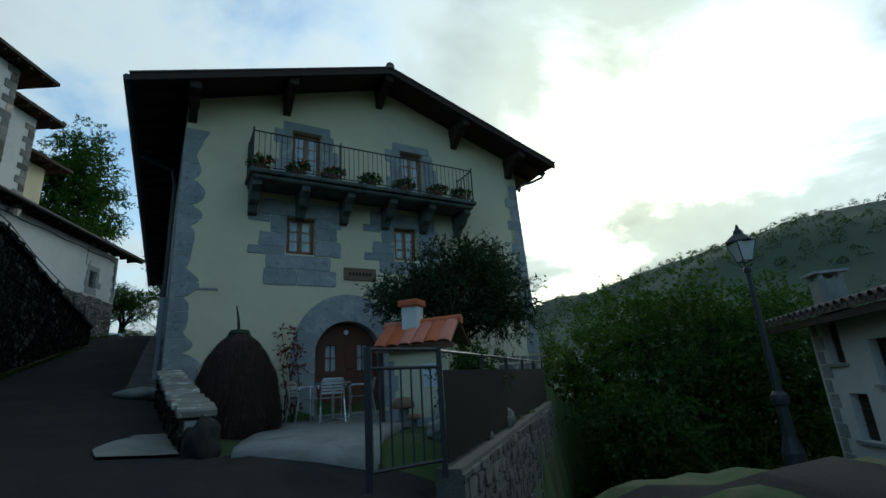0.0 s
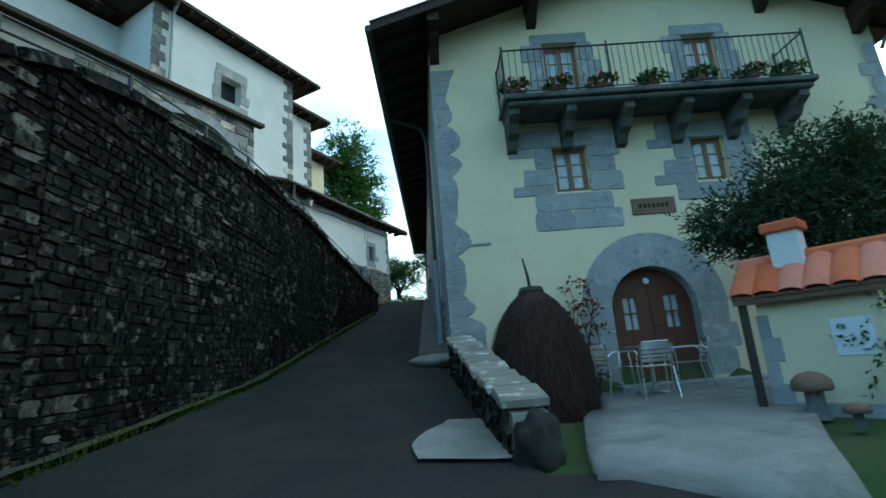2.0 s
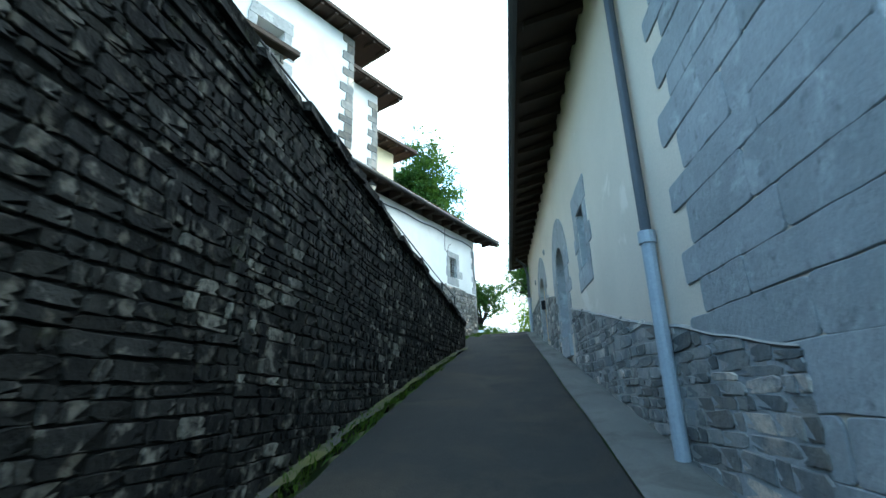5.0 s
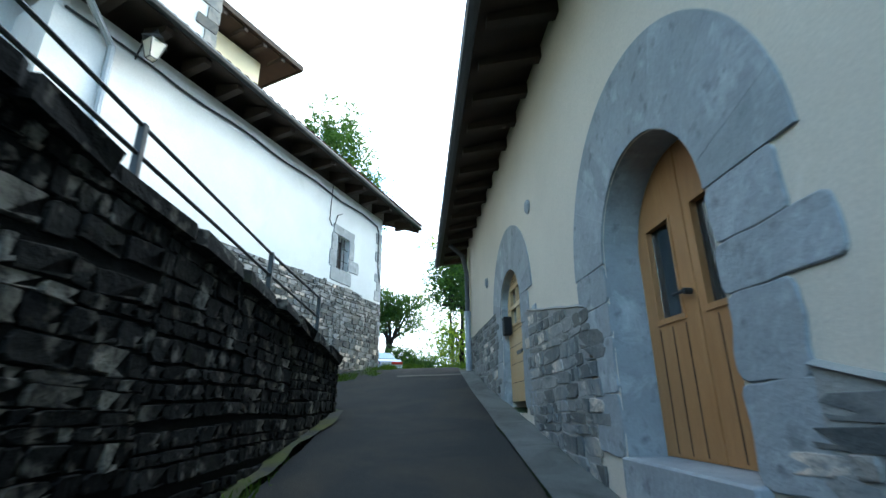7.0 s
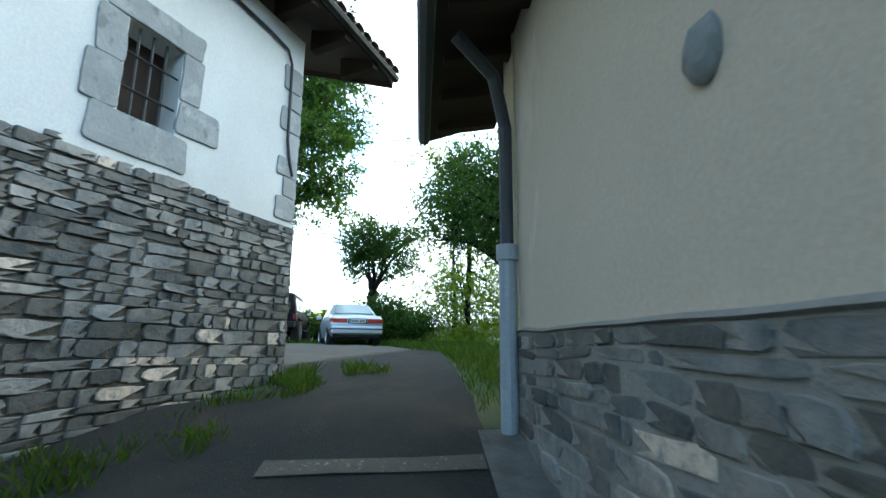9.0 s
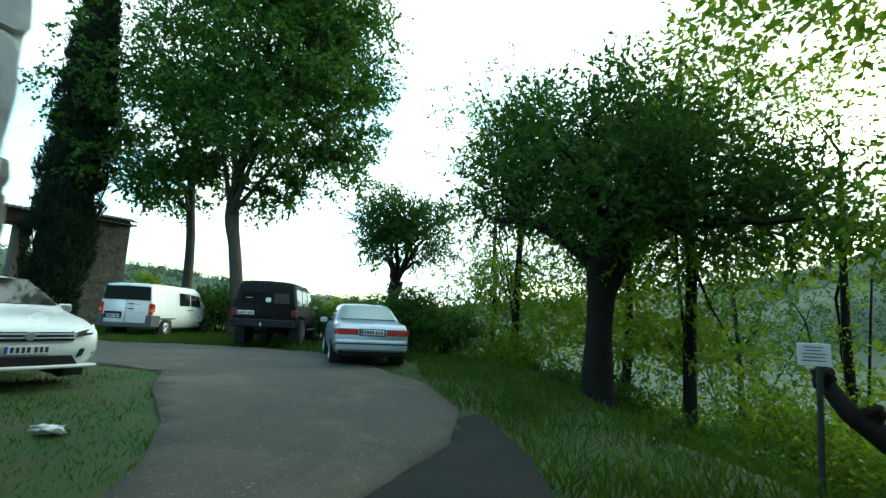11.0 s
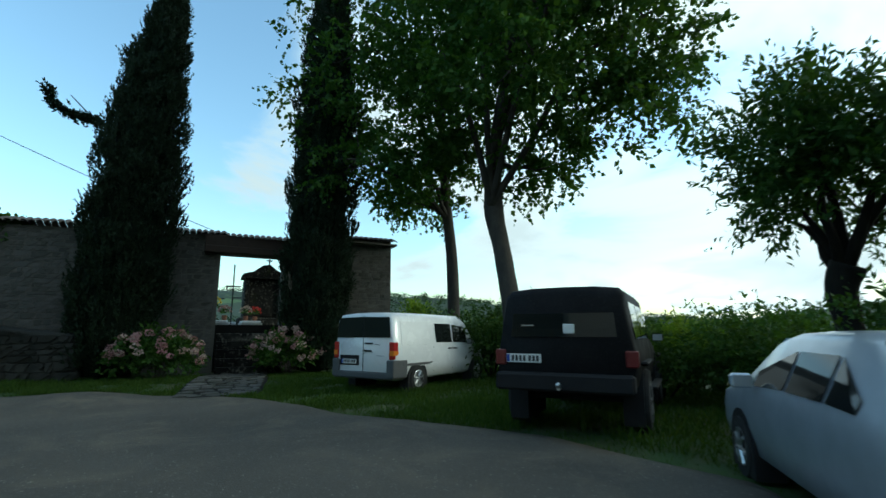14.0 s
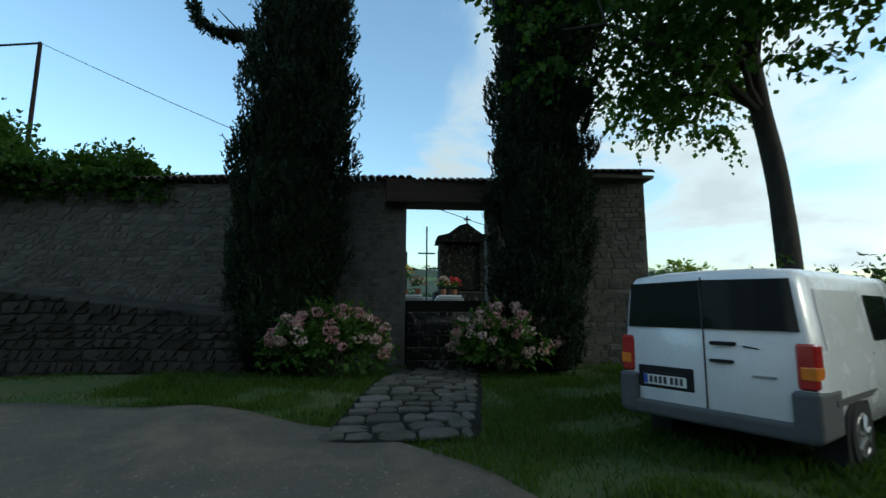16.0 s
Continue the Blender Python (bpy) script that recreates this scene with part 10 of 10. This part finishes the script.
while d < PL:
    ln = rng.uniform(0.3, 0.5)
    t = d / PL
    c = p0.lerp(p1, t)
    w = 0.88 + 0.1 * t
    bed_rows.append([(c.x, c.y - w - 0.06, land(c.x, c.y - w) + 0.004), (c.x, c.y, land(c.x, c.y) + 0.012), (c.x, c.y + w + 0.06, land(c.x, c.y + w) + 0.004)])
    y = -w
    while y < w - 0.12:
        wd = rng.uniform(0.28, 0.55)
        wd = min(wd, w - y)
        q = (c.x - ln / 2 + rng.uniform(-0.03, 0.03), c.y + y + wd / 2)
        ob = new("flagstone", unit_flags[rng.randrange(5)])
        ob.parent = walkway
        ob.matrix_world = pose(q[0], q[1], land(*q) + 0.008, rng.uniform(-2, 2), rng.uniform(-2, 2), rng.uniform(-6, 6)) @ Matrix.Diagonal((ln * 0.97, wd * 0.97, 1, 1))
        y += wd
    d += ln
bm = bmesh.new()
sheet(bm, bed_rows)
part("bed", bm, M["dark_mortar"], walkway)


# ---- inside the cemetery: tombs and crosses beyond the gate ----
def cross(bm, x, y, z0, h, w, t=0.05):
    box(bm, x - t, x + t, y - t, y + t, z0, z0 + h, 0.01)
    box(bm, x - t * 0.8, x + t * 0.8, y - w / 2, y + w / 2, z0 + h * 0.62, z0 + h * 0.62 + 2 * t, 0.01)


tomb = thing("monument", "dark carved stone tomb monument with a small cross", "tomb")
bm = bmesh.new()
box(bm, -47.0, -45.6, 30.2, 32.2, 6.6, 7.3, 0.05)
part("plinth", bm, M["dark_rubble"], tomb)
bm = bmesh.new()
box(bm, -46.8, -45.8, 30.45, 32.0, 7.3, 9.1, 0.06)
for y in (30.5, 31.95):
    box(bm, -46.85, -45.7, y - 0.1, y + 0.1, 7.3, 9.15, 0.03)
part("body", bm, M["dark_rubble"], tomb)
bm = bmesh.new()
extrude(bm, [(-45.6, 30.25, 9.1), (-45.6, 32.2, 9.1), (-45.6, 32.1, 9.3), (-45.6, 31.7, 9.55), (-45.6, 31.4, 9.78), (-45.6, 31.1, 9.7), (-45.6, 30.7, 9.4), (-45.6, 30.3, 9.3)], (-1.3, 0, 0))
part("pediment", bm, M["dark_rubble"], tomb)
bm = bmesh.new()
cross(bm, -46.2, 31.45, 9.72, 0.45, 0.26, 0.03)
part("cross", bm, M["iron"], tomb)
for x, y, h in ((-46.6, 29.95, 2.95), (-48.5, 29.2, 2.2), (-49.5, 30.6, 2.4), (-44.6, 32.6, 1.5)):
    gc = thing("grave_cross", "dark iron grave cross on a stone foot", "grave cross", "graves", at=(0, 0, 0))
    bm = bmesh.new()
    box(bm, x - 0.2, x + 0.2, y - 0.25, y + 0.25, 6.6, 7.0, 0.03)
    part("foot", bm, M["slab"], gc)
    bm = bmesh.new()
    cross(bm, x, y, 7.0, h - 0.15, h * 0.22 if h > 2.5 else h * 0.45, 0.03)
    part("cross", bm, M["iron"], gc)
for i, (x, y) in enumerate(((-44.2, 29.3), (-44.6, 30.6), (-48.0, 30.0))):
    slab_tomb = thing("grave_slab", "low pale stone grave slab", "grave", "graves", at=(x, y, 6.75))
    bm = bmesh.new()
    box(bm, -0.9, 0.9, -0.42, 0.42, -0.1, 0.28, 0.03)
    part("kerb", bm, M["slab"], slab_tomb)
    bm = bmesh.new()
    box(bm, -0.82, 0.82, -0.36, 0.36, 0.285, 0.36, 0.02)
    part("lid", bm, M["sign_white"], slab_tomb)


def bouquet(x, y, z, petal, label, seed, r=0.2, h=0.4):
    g = np.random.default_rng(seed)
    top = thing("flower_bunch", label, "flowers", "flowers on the graves", at=(x, y, z))
    bm = bmesh.new()
    lathe(bm, [(0.07, 0), (0.1, 0.12), (0.11, 0.22), (0.09, 0.2)], (0, 0, 0), 10)
    part("vase", bm, M["pot"], top)
    q = ball_dirs(g, 90, -0.1)
    tagged(leaf_sheet("petals", q * r + np.array([0, 0, h]), unit_rows(q + g.normal(0, 0.4, q.shape)), 0.09, 0.7, M[petal], top, g), kind="stuff")
    q = ball_dirs(g, 60, 0.0)
    leaf_sheet("leaves", q * r * 0.6 + np.array([0, 0, h * 0.7]), unit_rows(q + np.array([0, 0, 0.5])), 0.14, 0.35, M["leaf_plane"], top, g)


bouquet(-44.3, 29.15, 7.1, "petal_yellow", "yellow flowers on a grave", 201, 0.22, 0.75)
bouquet(-44.0, 29.55, 7.1, "petal_pink", "pink flowers on a grave", 202)
bouquet(-44.4, 30.4, 7.1, "petal_pale", "pale flowers on a grave", 203)
bouquet(-44.7, 30.8, 7.1, "petal_red", "red flowers on a grave", 204)

# pole and wire beyond the wall
px, py = -60.2, 4.7
pole = thing("utility_pole", "wooden utility pole with a crossarm beyond the wall", "pole", at=(px, py, 6.5))
bm = bmesh.new()
tube(bm, (0, 0, -1), (-0.1, 0.15, 17.6), 0.16, 0.12, 8)
part("shaft", bm, M["dark_bark"], pole)
bm = bmesh.new()
tube(bm, (-0.2, -3.4, 17.2), (0, 0.3, 17.5), 0.07, 0.07, 6)
part("crossarm", bm, M["iron"], pole)
wire = thing("overhead_wire", "thin black overhead wire", "cable", at=(px, py, 6.5))
bm = bmesh.new()
path_tube(bm, [(-0.1 + 7 * t, 0.3 + 38 * t, 17.5 - 16.0 * t - 0.8 * math.sin(math.pi * t)) for t in np.linspace(0, 1, 16)], 0.022, 5)
part("cable", bm, M["rubber"], wire)

# striped marker at the corner of the yard
q = HU(7.35, 9.3)
marker = thing("striped_marker", "red and white striped marker plate by the corner", "marker", at=(q.x, q.y, 0.2), rz=20)
bm = bmesh.new()
box(bm, -0.13, 0.13, -0.012, 0.012, -0.5, 0.5, 0.004)
plate_ob = part("plate", bm, M["sign_white"], marker)
for k in range(5):
    bm = bmesh.new()
    z = -0.45 + k * 0.2
    extrude(bm, [(-0.125, -0.0125, z - 0.05), (0.125, -0.0125, z + 0.05), (0.125, -0.0125, z + 0.13), (-0.125, -0.0125, z + 0.03)], (0, -0.003, 0))
    part("stripe", bm, M["lamp_red"], plate_ob)
bm = bmesh.new()
tube(bm, (0, 0.03, -2.4), (0, 0.03, 0.45), 0.025, None, 8)
part("post", bm, M["zinc"], marker)


# ---- woods on the hills round about ----
far_rng = np.random.default_rng(301)
far_b, far_a = [], []
pts = HILL_POINTS["backdrop_hills"]
while len(far_b) < 3000:
    k = int(far_rng.integers(0, len(pts)))
    row = k % 35
    x, y, z = pts[k]
    bearing = math.degrees(math.atan2(-x, y))
    if row < 9 or row > 32 or not -62 < bearing < 92:
        continue
    x, y = x + far_rng.uniform(-9, 9), y + far_rng.uniform(-9, 9)
    if noise.noise(Vector((x * 0.014, y * 0.014, 7))) < -0.08 and row < 28:
        continue
    r = far_rng.uniform(2.0, 4.2)
    q = ball_dirs(far_rng, 60, -0.5)
    far_b.append(np.array([x, y, z + r * 0.2]) + q * np.array([r, r, r * 1.1]) * far_rng.uniform(0.55, 1.0, (len(q), 1)))
    far_a.append(unit_rows(q + far_rng.normal(0, 0.6, q.shape)))
far_woods = leaf_sheet("far_woods", np.concatenate(far_b), np.concatenate(far_a), 0.95, 0.9, M["leaf_far"], None, far_rng)
tagged(far_woods, "distant green woods on the hills", "woods", kind="stuff")


# ---- the stones of the walls, one by one ----
for parent, meshes, own in STONES_LATER:
    for k, m in own:
        ob = new("stone", meshes[k])
        ob.parent = parent
        ob.matrix_basis = m
for k, m in COPING:
    ob = new("coping_stone", cop_me[k])
    ob.parent = retaining
    ob.matrix_basis = m
